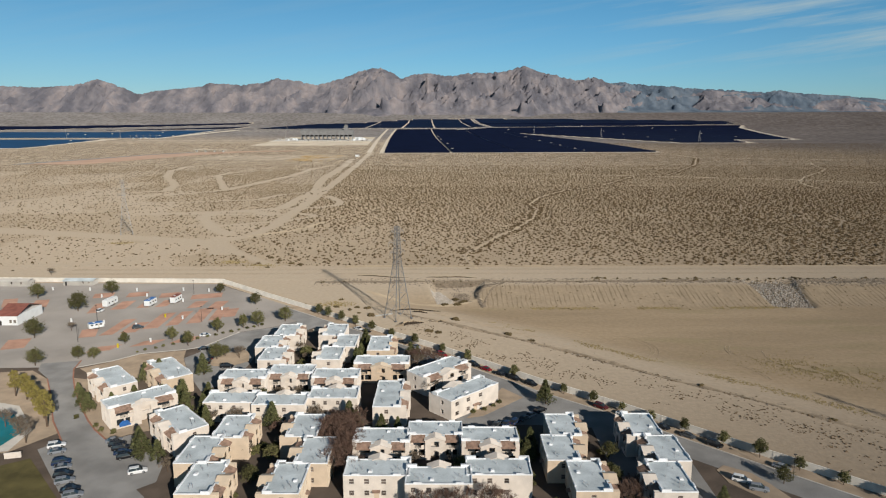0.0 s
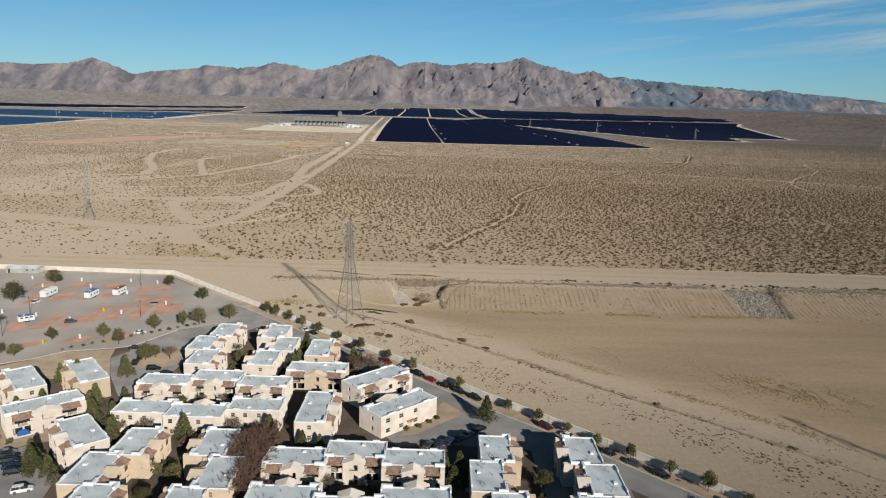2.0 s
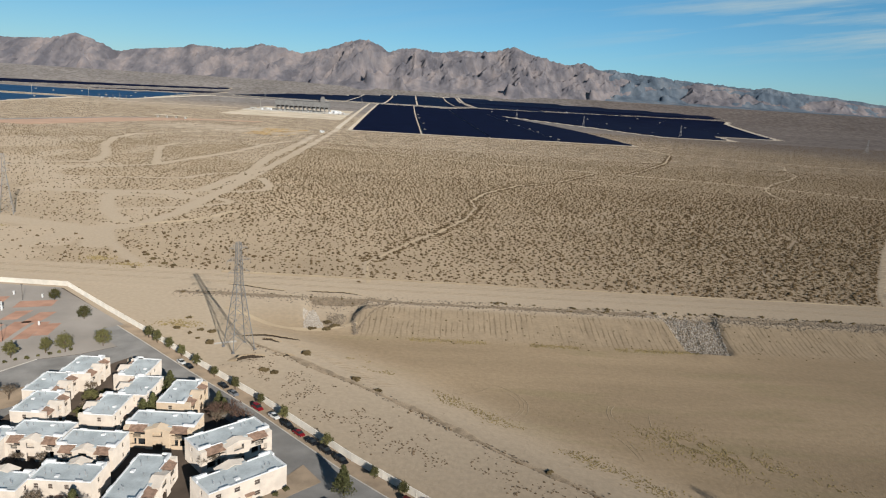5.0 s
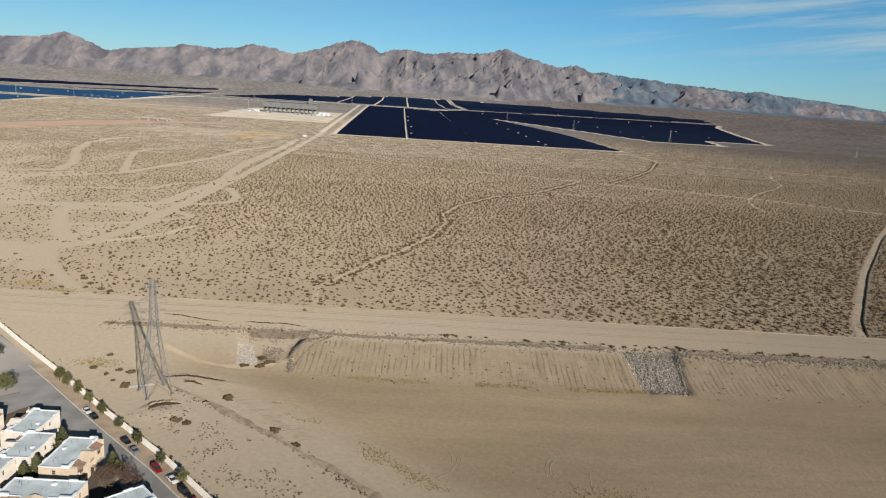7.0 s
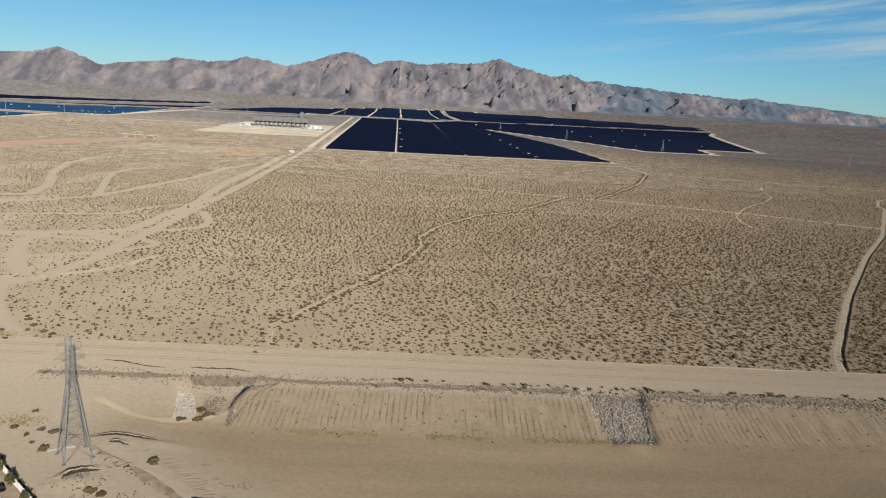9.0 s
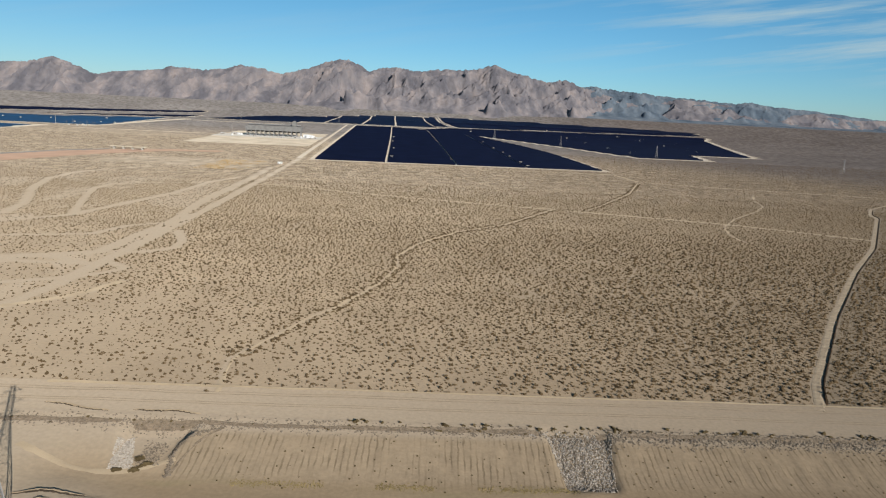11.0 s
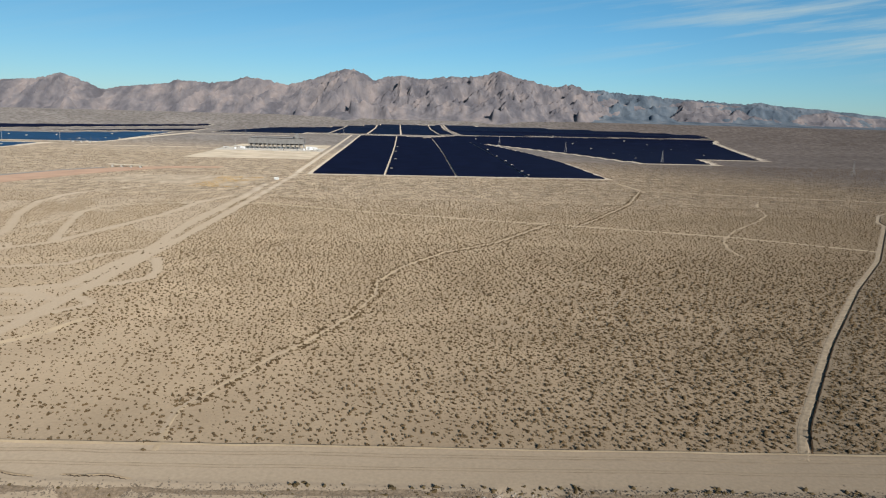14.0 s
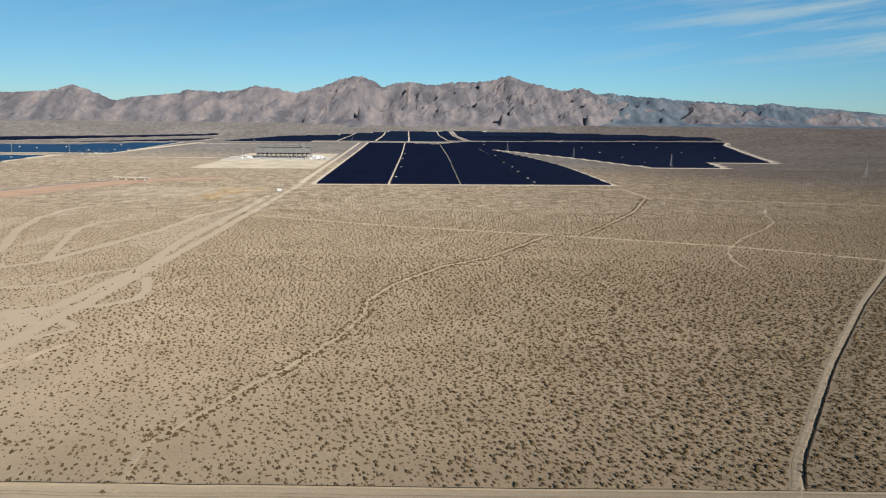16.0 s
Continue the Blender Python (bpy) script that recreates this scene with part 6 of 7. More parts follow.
for x, y in ((-57, 307.5), (-52, 303), (-45, 297), (-38, 290.5), (-30, 283), (-21, 274.5), (-11, 265), (0, 254.8), (9.5, 245.5), (25, 229.5), (40, 215), (48, 207.5), (55.5, 201), (62.5, 194), (70, 187), (78, 179), (85, 172), (92.3, 165.2), (99.5, 158), (107, 150.5), (115, 143)):
    tree("ash", x, y, random.uniform(0.62, 0.86), STREET_TREE)
tree("pine", 33, 207, 1.15, "dark conifer on an island in the parking court")
tree("oak", 85, 158.5, 0.7, "young tree on a gravel island")
for x, y, s in ((-31, 240, 1.35), (-29.5, 244, 1.2), (-84, 232, 1.25), (-102, 225, 1.1), (-98, 228.5, 1.2), (-89, 209, 1.0), (-97, 207, 1.05), (-113, 205, 1.0), (-109, 201, 1.05), (-118, 212, 0.9), (-82, 176, 1.2), (-79.5, 171, 1.25), (-75, 170, 1.0),
                (-72, 197, 1.15), (-68, 187, 1.2), (-70, 192, 1.05), (-49, 189, 1.35), (-27, 192, 1.25), (-24.5, 188, 1.0), (-17, 187, 0.95), (-12.5, 186, 0.8), (23, 170, 1.0), (66.5, 149, 0.85), (26, 143, 0.9), (-103, 203.5, 0.9), (-76, 213, 0.9), (-82, 208, 1.25), (-81.5, 203, 1.1), (-77, 196.5, 1.3), (-30, 257, 1.35), (-28.5, 253, 1.2), (-11.7, 250.5, 1.1), (-9, 247, 0.9), (24, 176, 1.1), (20.6, 176, 1.0)):
    tree("pine", x, y, s * 0.85, "dark green pine beside a cream apartment wall")
for x, y in ((-139, 213), (-133.5, 210), (-129, 205.5), (-124.5, 201), (-120, 196), (-116, 190.5)):
    tree("gold", x, y, random.uniform(0.66, 0.9), "tall golden green tree along the drive")
for x, y, s in ((-5, 144.5, 0.8), (0, 144, 0.85), (5, 144.5, 0.85), (10.5, 144.5, 0.9), (15, 145.5, 0.75), (-24, 171, 1.15), (-27, 177, 1.15), (-25, 164, 1.15), (-28, 183, 1.0), (-22, 159, 1.0), (-26, 168, 1.1), (-25, 174, 1.1), (-29, 171, 0.9), (-24, 181, 1.0), (-29, 187, 0.9), (43, 147, 0.85), (46, 142, 0.8), (-30, 179, 1.1), (-30, 175, 1.1), (-29, 184, 1.0), (-27, 161, 1.1), (-25, 186, 1.0), (-6, 244, 0.9), (-9, 241, 0.85), (-2, 240, 0.8), (45, 150, 0.8), (47, 155, 0.7), (-46, 184, 0.7)):
    tree("bare_red", x, y, s, "leafless reddish brown tree in a courtyard")
for x, y, s in ((-68, 190.5, 0.8), (-60, 190.5, 0.9), (-37, 193, 0.85), (-4, 215, 0.8), (-53, 213, 0.6), (-46, 213, 0.6), (-64, 213, 0.6), (-7, 167, 0.7), (3, 166, 0.7), (-52, 172, 0.7), (-44, 177, 0.7), (-55, 257, 0.7), (-50, 244, 0.7),
                (-122, 186, 1.0), (-116, 180, 1.0), (-128, 190, 0.9), (-70, 164, 0.7), (-12, 245, 0.9), (-9, 239, 0.9)):
    tree("bare_grey", x, y, s, "leafless pale grey tree beside an apartment wall")
for k in range(16):
    tree("bush", -118 + 2.6 * k, 255 + 2.35 * k, random.uniform(0.5, 0.9), "small rounded shrub along the park kerb")
for k in range(60):
    x, y = random.choice(((-48, 150), (-46, 164), (-47, 176), (43, 152), (44, 164), (44, 176), (-2, 164), (-15, 163), (10, 164), (-50, 208), (-36, 209), (-64, 208), (-51, 243), (-51, 256), (-15, 143), (2, 142), (20, 160), (22, 172)))
    tree("bush", x + random.uniform(-3.5, 3.5), y + random.uniform(-4, 4), random.uniform(0.7, 1.5), "dark shrub in a shaded apartment court")
for x, y, s in ((-47, 158, 0.7), (-45, 170, 0.75), (43, 158, 0.7), (44.5, 171, 0.7), (-51, 249, 0.8), (-57, 208, 0.7), (-42, 208.5, 0.7), (5, 164.5, 0.6), (-10, 164, 0.6)):
    tree("oak", x, y, s, "small dense tree in a shaded apartment court")
for x, y in ((10, 199.5), (13, 201.5), (16, 204.5), (18.5, 207), (-101, 190), (-98, 187), (-94, 186), (-110, 196)):
    tree("bush", x, y, 0.9, "clipped dark shrub by an apartment wall")


def lamp_post(x, y, h):
    o = thing("street_lamp", "thin dark lamp post in the trailer park", "street lamp", pose(x, y, 0.1), group="lamp posts")
    g = Geo()
    g.tube((0, 0, -0.2), (0, 0, h), 0.1, 8, 0, 0.06)
    part("pole", g.mesh("pole", [DARK_METAL]), o)
    g = Geo()
    g.box(-0.35, 0.35, -0.2, 0.2, h, h + 0.2)
    part("lantern", g.mesh("lantern", [DARK_METAL]), o)
    return o


lp = lamp_post(-154, 297, 7)
for x, y in ((-147.5, 268), (-128, 345), (-107, 296), (88, 160)):
    copy_thing(lp, pose(x, y, 0.1))


# ---- scrub, weeds and rocks: stuff ----
def clump_templates(count, rings, sides, seed):
    """Low irregular shrub domes as vertex and face arrays."""
    rng = np.random.RandomState(seed)
    out = []
    for _ in range(count):
        v = []
        for k in range(rings):
            q = k / rings
            rr = (1.0 - 0.15 * q) if k == 0 else (1.05 - 0.55 * q)
            for s in range(sides):
                a = 2 * math.pi * (s + 0.5 * k) / sides
                r = rr * rng.uniform(0.6, 1.25)
                v.append((r * math.cos(a), r * math.sin(a), -0.12 + q * rng.uniform(0.75, 1.2)))
        v.append((rng.uniform(-0.3, 0.3), rng.uniform(-0.3, 0.3), rng.uniform(0.8, 1.15)))
        f = []
        for k in range(rings - 1):
            for s in range(sides):
                a, b = k * sides + s, k * sides + (s + 1) % sides
                f += [(a, b, b + sides), (a, b + sides, a + sides)]
        top = rings * sides
        for s in range(sides):
            f.append(((rings - 1) * sides + s, (rings - 1) * sides + (s + 1) % sides, top))
        out.append((np.array(v), np.array(f)))
    return out


def scatter(name, label, category, x, y, radius, squash, templates, material, seed, sink=0.0, lifted=False):
    """One object of many small forms set on the ground."""
    rng = np.random.RandomState(seed)
    z = ground_height(x, y) - sink
    if lifted:
        bd, bs = line_distance(x, y, BERM)
        z = z + np.interp(bd * bs, [3.2, 3.9, 9, 24], [0, 0.9, 0.65, 0]) * (bs > 0)
    pick = rng.randint(0, len(templates), len(x))
    V, Fc, base = [], [], 0
    for k, (tv, tf) in enumerate(templates):
        w = np.where(pick == k)[0]
        if not len(w):
            continue
        a = rng.uniform(0, 2 * math.pi, len(w))
        ca, sa, r = np.cos(a)[:, None], np.sin(a)[:, None], radius[w][:, None]
        sq = squash * rng.uniform(0.75, 1.25, len(w))[:, None]
        vx = (tv[None, :, 0] * ca - tv[None, :, 1] * sa) * r + x[w][:, None]
        vy = (tv[None, :, 0] * sa + tv[None, :, 1] * ca) * r + y[w][:, None]
        vz = tv[None, :, 2] * r * sq + z[w][:, None]
        V.append(np.stack([vx, vy, vz], -1).reshape(-1, 3))
        Fc.append((tf[None] + (np.arange(len(w)) * len(tv))[:, None, None] + base).reshape(-1, 3))
        base += len(w) * len(tv)
    me = array_mesh(name, np.concatenate(V), np.concatenate(Fc), material)
    return thing(name, label, category, data=me, kind="stuff")


rs = np.random.RandomState(5)


def lobed_templates(count, lobes, rings, sides, seed):
    """Open bushes grown from a few leaning domes of unequal height."""
    rng = np.random.RandomState(seed)
    out = []
    for k in range(count):
        V, Fc, base = [], [], 0
        for j, (v, f) in enumerate(clump_templates(lobes, rings, sides, seed * 31 + k)):
            a, d = 2.4 * j + rng.uniform(0, 1), 0.0 if j == 0 else rng.uniform(0.4, 0.75)
            r = 0.72 if j == 0 else rng.uniform(0.35, 0.6)
            V.append(v * np.array([r, r, r * rng.uniform(0.8, 1.25)]) + np.array([d * math.cos(a), d * math.sin(a), 0]))
            Fc.append(f + base)
            base += len(v)
        out.append((np.concatenate(V), np.concatenate(Fc)))
    return out


def inside(poly, u, v):
    """Whether points lie in an outline."""
    r = np.zeros(np.shape(u), bool)
    for (u0, v0), (u1, v1) in zip(poly, poly[1:] + poly[:1]):
        if v0 != v1:
            r ^= ((v0 <= v) != (v1 <= v)) & (u < u0 + (u1 - u0) * (v - v0) / (v1 - v0))
    return r


def open_desert(x, y):
    """Whether points lie clear of the solar fields, yards and roads."""
    dx, dy = x - ORG[0], y - ORG[1]
    u, v = dx * math.cos(TURN) + dy * math.sin(TURN), dy * math.cos(TURN) - dx * math.sin(TURN)
    ok = np.ones(np.shape(x), bool)
    for poly, m in FIELDS:
        for i, j in ((0, 0), (m, 0), (-m, 0), (0, 16), (0, -16)):
            ok &= ~inside(poly, u + i, v + j)
    for u0, u1, v0, v1 in STRIPS:
        ok &= ~((u > u0) & (u < u1) & (v > v0) & (v < v1))
    return ok & ~inside([(-840, 1330), (-690, 1325), (-555, 1722), (-400, 1835), (-400, 1885), (-540, 1850), (-660, 1790)], x, y)


def scrub_points(y0, y1, spacing, slope, even, thin=1.0):
    """Points on an uneven triangular grid over the plain, thinned by the scrub's cover."""
    X, Y = [], []
    for k, yy in enumerate(np.arange(y0, y1, spacing * 0.87)):
        lo, hi = 60 - slope * (yy + 60), 150 + slope * (yy - 40)
        xs = np.arange(lo, hi, spacing) + 0.5 * spacing * (k % 2)
        X.append(xs + rs.uniform(-even, even, len(xs)) * spacing)
        Y.append(yy + rs.uniform(-even, even, len(xs)) * spacing)
    X, Y = np.concatenate(X), np.concatenate(Y)
    _, cover, _ = scrub_fields(X, Y)
    clump = fbm(X / 16.0, Y / 16.0, 71, 3)
    keep = rs.uniform(0, 1, len(X)) < thin * cover * (0.75 + 0.7 * clump) * (0.70 + 0.35 * step(450, 900, Y + 0.9 * X)) 
    if y1 > 1250:
        keep &= open_desert(X, Y)
    return X[keep], Y[keep]


DESERT = "low olive brown desert scrub scattered over pale soil"
near_t, mid_t, far_t = lobed_templates(10, 3, 2, 5, 1), clump_templates(8, 2, 5, 2), clump_templates(8, 1, 5, 3)
bush_t, full_t = clump_templates(10, 2, 4, 4), lobed_templates(8, 7, 3, 7, 9)
for y0, y1, sp, tmpl, nm in ((411, 600, 4.3, near_t, 1), (600, 900, 4.9, bush_t, 2), (900, 1300, 5.9, bush_t, 3), (1300, 1750, 7.2, far_t, 4), (1750, 2380, 9.5, far_t, 5)):
    X, Y = scrub_points(y0, y1, sp, 0.74, 0.43, 1.3)
    R = (0.64 + 0.85 * rs.uniform(0, 1, len(X)) ** 1.6) * (1.08, 1.03, 1.0, 1.0, 1.15)[nm - 1] * (1 + 0.25 * step(60, 330, X) * (1 - step(700, 900, Y))) * (1 - 0.22 * (1 - step(-190, -110, X)))
    scatter("desert_scrub", DESERT, "scrub", X, Y, R, 0.95, tmpl, SHRUB, nm, 0.0, True)
# low brown bursage between the bushes
for y0, y1, sp, nm in ((411, 600, 2.2, 31), (600, 850, 2.7, 32), (850, 1200, 3.6, 33)):
    X, Y = scrub_points(y0, y1, sp, 0.70, 0.5, 1.0)
    keep = rs.uniform(0, 1, len(X)) < 0.42 + 0.58 * step(480, 760, Y + 0.9 * X)
    X, Y = X[keep], Y[keep]
    R = 0.30 + 0.50 * rs.uniform(0, 1, len(X)) ** 1.8 + 0.06 * (nm - 31)
    scatter("desert_tufts", "small pale brown tufts of dry bursage on the soil", "scrub", X, Y, R, 1.0, far_t, TUFT, nm, 0.0, True)
# larger dark bushes along the tracks and the wash
X, Y = [], []
for w, pts in TRACKS[:1] + TRACKS[5:10] + [TRACKS[2]] * 14 + [TRACKS[3]] * 11 + TRACKS[16:] + TRACKS[17:] * 2:
    for (x0, y0), (x1, y1) in zip(pts, pts[1:]):
        n = int(math.hypot(x1 - x0, y1 - y0) / 11)
        for k in range(n):
            q = rs.uniform()
            s = rs.choice([-1, 1])
            dx, dy = x1 - x0, y1 - y0
            ll = math.hypot(dx, dy)
            off = s * (w + rs.uniform(0, 6 if w > 4 else 7) ** (1.0 if w > 4 else 0.8))
            X.append(x0 + dx * q + dy / ll * off)
            Y.append(y0 + dy * q - dx / ll * off)
X, Y = np.array(X), np.array(Y)
scatter("wash_bushes", "dark bushes along the dirt tracks and wash", "bushes", X, Y, rs.uniform(0.55, 1.7, len(X)), 0.85, near_t, SHRUB, 8)
X = np.array([0.8, 7.2, 10.9, 9.2, 5.5, 6.5, -51.1, -43.9, -40.9, -50.8, -66.2, -35.9, -39.0, -33.1, -106.2, -94.4, -88.6, -111.1, -103.9, 6.0, 27.7, -1.9, -5.8, 36.0, 88.0, 118.0])
Y = np.array([342.5, 342.8, 346.5, 345.4, 302.6, 350.0, 321.0, 315.7, 320.0, 333.8, 370.2, 318.9, 310.5, 306.5, 408.9, 420.3, 417.3, 437.5, 428.9, 301.3, 279.8, 281.0, 282.2, 271.0, 223.0, 196.0])
scatter("basin_bushes", "dark rounded bushes at the basin's edge", "bushes", X, Y, rs.uniform(1.1, 2.1, len(X)), 0.8, full_t, SHRUB_DARK, 9)
# weeds at the foot of the white wall
W = np.array(WALL_LINE, float)
n = 420
q = rs.uniform(0, 7.99, n)
k = q.astype(int)
f = q - k
X = W[k, 0] * (1 - f) + W[k + 1, 0] * f + 0.9 + rs.uniform(0, 1.1, n) ** 2
Y = W[k, 1] * (1 - f) + W[k + 1, 1] * f + 0.9 + rs.uniform(0, 1.1, n) ** 2
scatter("wall_weeds", "dark weeds at the foot of the white wall", "weeds", X, Y, rs.uniform(0.25, 0.75, n), 0.8, mid_t, SHRUB_DARK, 34)
n = 3000
X, Y = rs.uniform(-330, -235, n), rs.uniform(1425, 1640, n)
keep = fbm(X / 30.0, Y / 30.0, 107, 3) > 0.52
scatter("dry_grass", "golden dry grass on the graded plain", "weeds", X[keep], Y[keep], rs.uniform(0.5, 1.4, int(keep.sum())), 0.35, far_t, GOLD_GRASS, 35)
# low cross ridges washed into the silt beside the ditch
def ripples():
    g = Geo()
    for k in range(34):
        q = k / 33
        x, y = -5.5 + 42.0 * q + rs.uniform(-0.4, 0.4), 314.5 - 40.5 * q + rs.uniform(-0.4, 0.4)
        ln, h = rs.uniform(4, 9), rs.uniform(0.10, 0.22)
        a = radians(rs.uniform(20, 36))
        rings = []
        for j in range(9):
            t = j / 8
            cx, cy = x + ln * t * math.cos(a), y + ln * t * math.sin(a) + 0.5 * math.sin(5 * t + k)
            z, hh, w = float(ground_height(cx, cy)), h * math.sin(math.pi * (0.06 + 0.88 * t)), 0.75
            rings.append([(cx - 0.5 * w, cy - w, z - 0.15), (cx, cy, z + hh), (cx + 0.3 * w, cy + 0.6 * w, z - 0.15)])
        g.loft(rings)
    return thing("washed_ridges", "low ridges of silt washed out beside the ditch", "soil ridges", data=g.mesh("washed_ridges", [RIDGE_SILT], True), kind="stuff")



n = 90
X = rs.uniform(-60, 420, n)
Y = bank_line(X) + 4.5 + rs.normal(0, 2.0, n)
scatter("crest_bushes", "dry brown bushes among the rocks of the bank's crest", "bushes", X, Y, rs.uniform(0.4, 1.3, n), 0.7, near_t, SHRUB_DARK, 24)
n = 75
X = rs.uniform(70, 330, n)
X = X + 7.0 * np.sin(X / 9.0)
Y = bank_line(X) + 8.0 + rs.normal(0, 1.6, n)
scatter("crest_bushes", "dark bushes on the shoulder of the bank's crest", "bushes", X, Y, rs.uniform(0.7, 1.9, n), 0.75, near_t, SHRUB_DARK, 25)
BROWN_WEED = make_material("dry_brown_weed", (0.15, 0.108, 0.07), 0.95, 0.3, 3.0, spec=0.05)
# small weeds on the slopes and along the ditch
n = 2600
q = rs.uniform(0, 1, n)
X = -5 + 165 * q - 9 + rs.normal(0, 7, n)
Y = 298 - 141 * q - 9 + rs.normal(0, 7, n)
wet = fbm(X / 9.0, Y / 9.0, 77, 3) > 0.5
X, Y = X[wet], Y[wet]
n = len(X)
scatter("ditch_weeds", "small dark weeds beside the ditch", "weeds", X, Y, rs.uniform(0.15, 0.48, n), 0.6, mid_t, BROWN_WEED, 10)
n = 260
X = rs.uniform(25, 400, n)
Y = bank_line(X) - rs.uniform(4, 36, n) ** 1.0
scatter("bank_weeds", "small dark weeds on the eroded bank", "weeds", X, Y, rs.uniform(0.2, 0.6, n), 0.7, mid_t, SHRUB_DARK, 11)
ROCK_WHITE = make_material("white_riprap", (0.42, 0.375, 0.325), 0.9, 0.25, 0.9, 0.03)
# riprap: a chute, the alcove's apron, the bank's crest and the ditch
rock_t = clump_templates(10, 2, 5, 6)
n = 4200
q = rs.uniform(0, 1, n)
Y = 337 + 38.5 * q + rs.normal(0, 0.9, n)
X = 180 - 0.01 * (RIDGE_Y - Y) + rs.uniform(-1, 1, n) * (9.0 + 5.0 * q) + np.where(q > 0.9, rs.normal(0, 5, n), 0)
Y = Y + (1 - q) * 5.0 * fbm(X / 5.0, X * 0, 87)
R = rs.uniform(0.25, 0.75, n)
dark = rs.uniform(0, 1, n) < 0.35
scatter("rock_chute", "chute of pale broken rock down the bank", "rocks", X[~dark], Y[~dark], R[~dark], 0.95, rock_t, ROCK_PALE, 12, 0.1)
scatter("rock_chute", "grey broken rock in the chute down the bank", "rocks", X[dark], Y[dark], R[dark] * 1.1, 0.95, rock_t, ROCK, 25, 0.1)
n = 5200
X = rs.uniform(-70, 420, n)
Y = bank_line(X) + 3.0 + rs.normal(0, 1.0, n) * (1.2 + 3.0 * fbm(X / 14.0, X * 0, 83)) + 2.5 * (fbm(X / 20.0, X * 0, 81) - 0.5)
scatter("crest_rocks", "line of grey rocks along the crest of the bank", "rocks", X, Y, rs.uniform(0.2, 0.6, n), 0.8, rock_t, ROCK, 13, 0.05)
n = 2600
X = 192 + 235 * rs.uniform(0, 1, n)
Y = bank_line(X) - 0.5 + rs.normal(0, 3.0, n) + 3.0 * (fbm(X / 20.0, X * 0, 85) - 0.5)
scatter("crest_rubble", "broad spill of brown rubble on the bank's crest", "rocks", X, Y, rs.uniform(0.2, 0.75, n) ** 1.2, 0.85, rock_t, ROCK, 26, 0.05)
n = 1500
q, w = rs.uniform(0, 1, n), rs.uniform(0, 1, n)
X = (-3.1 * (1 - w) + 6.2 * w) * (1 - q) + (-7.0 * (1 - w) + -2.5 * w) * q
Y = (342.9 * (1 - w) + 343.7 * w) * (1 - q) + (361.9 * (1 - w) + 367.4 * w) * q
scatter("rock_apron", "pale rock apron at a drain in the bank", "rocks", X, Y, rs.uniform(0.25, 0.6, n), 0.8, rock_t, ROCK_WHITE, 14, 0.1)
n = 420
q, w = rs.uniform(0, 1, n), rs.uniform(0, 1, n)
X, Y = 5.5 + 8 * q + rs.normal(0, 0.8, n), 346 + 17 * w + rs.normal(0, 0.8, n)
scatter("drain_rubble", "grey rubble beside the rock apron", "rocks", X, Y, rs.uniform(0.15, 0.6, n), 0.8, rock_t, ROCK, 36, 0.05)
n = 380
q = rs.uniform(0, 1, n)
X = np.interp(q, np.linspace(0, 1, 8), [20.3, 19.2, 18.3, 17.7, 19.0, 22.2, 26.0, 32.8]) + rs.normal(0, 0.6, n)
Y = np.interp(q, np.linspace(0, 1, 8), [339.0, 345.3, 350.6, 358.8, 362.9, 363.6, 366.3, 369.4]) + rs.normal(0, 0.6, n)
scatter("rock_edge", "curved line of dark rocks edging the bank", "rocks", X, Y, rs.uniform(0.3, 0.7, n), 0.8, rock_t, ROCK, 15, 0.05)
n = 520
q = rs.uniform(0, 1, n)
k = np.clip((q * 5).astype(int), 0, 4)
D = np.array(DITCH, float)
f = q * 5 - k
X = D[k, 0] * (1 - f) + D[k + 1, 0] * f + rs.normal(0, 0.9, n)
Y = D[k, 1] * (1 - f) + D[k + 1, 1] * f + rs.normal(0, 0.9, n)
m = 420
q2 = rs.uniform(0, 1, m) ** 0.9
k2 = np.clip((q2 * 5).astype(int), 0, 4)
f2 = q2 * 5 - k2
DX2 = D[k2, 0] * (1 - f2) + D[k2 + 1, 0] * f2 + rs.normal(0, 0.9, m)
DY2 = D[k2, 1] * (1 - f2) + D[k2 + 1, 1] * f2 + rs.normal(0, 0.9, m)
keep = fbm(DX2 / 8.0, DY2 / 8.0, 111, 3) > 0.47
scatter("ditch_scrub", "brown weeds grown along the ditch", "weeds", DX2[keep], DY2[keep], rs.uniform(0.25, 0.8, int(keep.sum())), 0.7, near_t, BROWN_WEED, 37)
scatter("ditch_rocks", "grey rocks lining the ditch", "rocks", X, Y, rs.uniform(0.2, 0.55, n), 0.8, rock_t, ROCK, 16, 0.05)


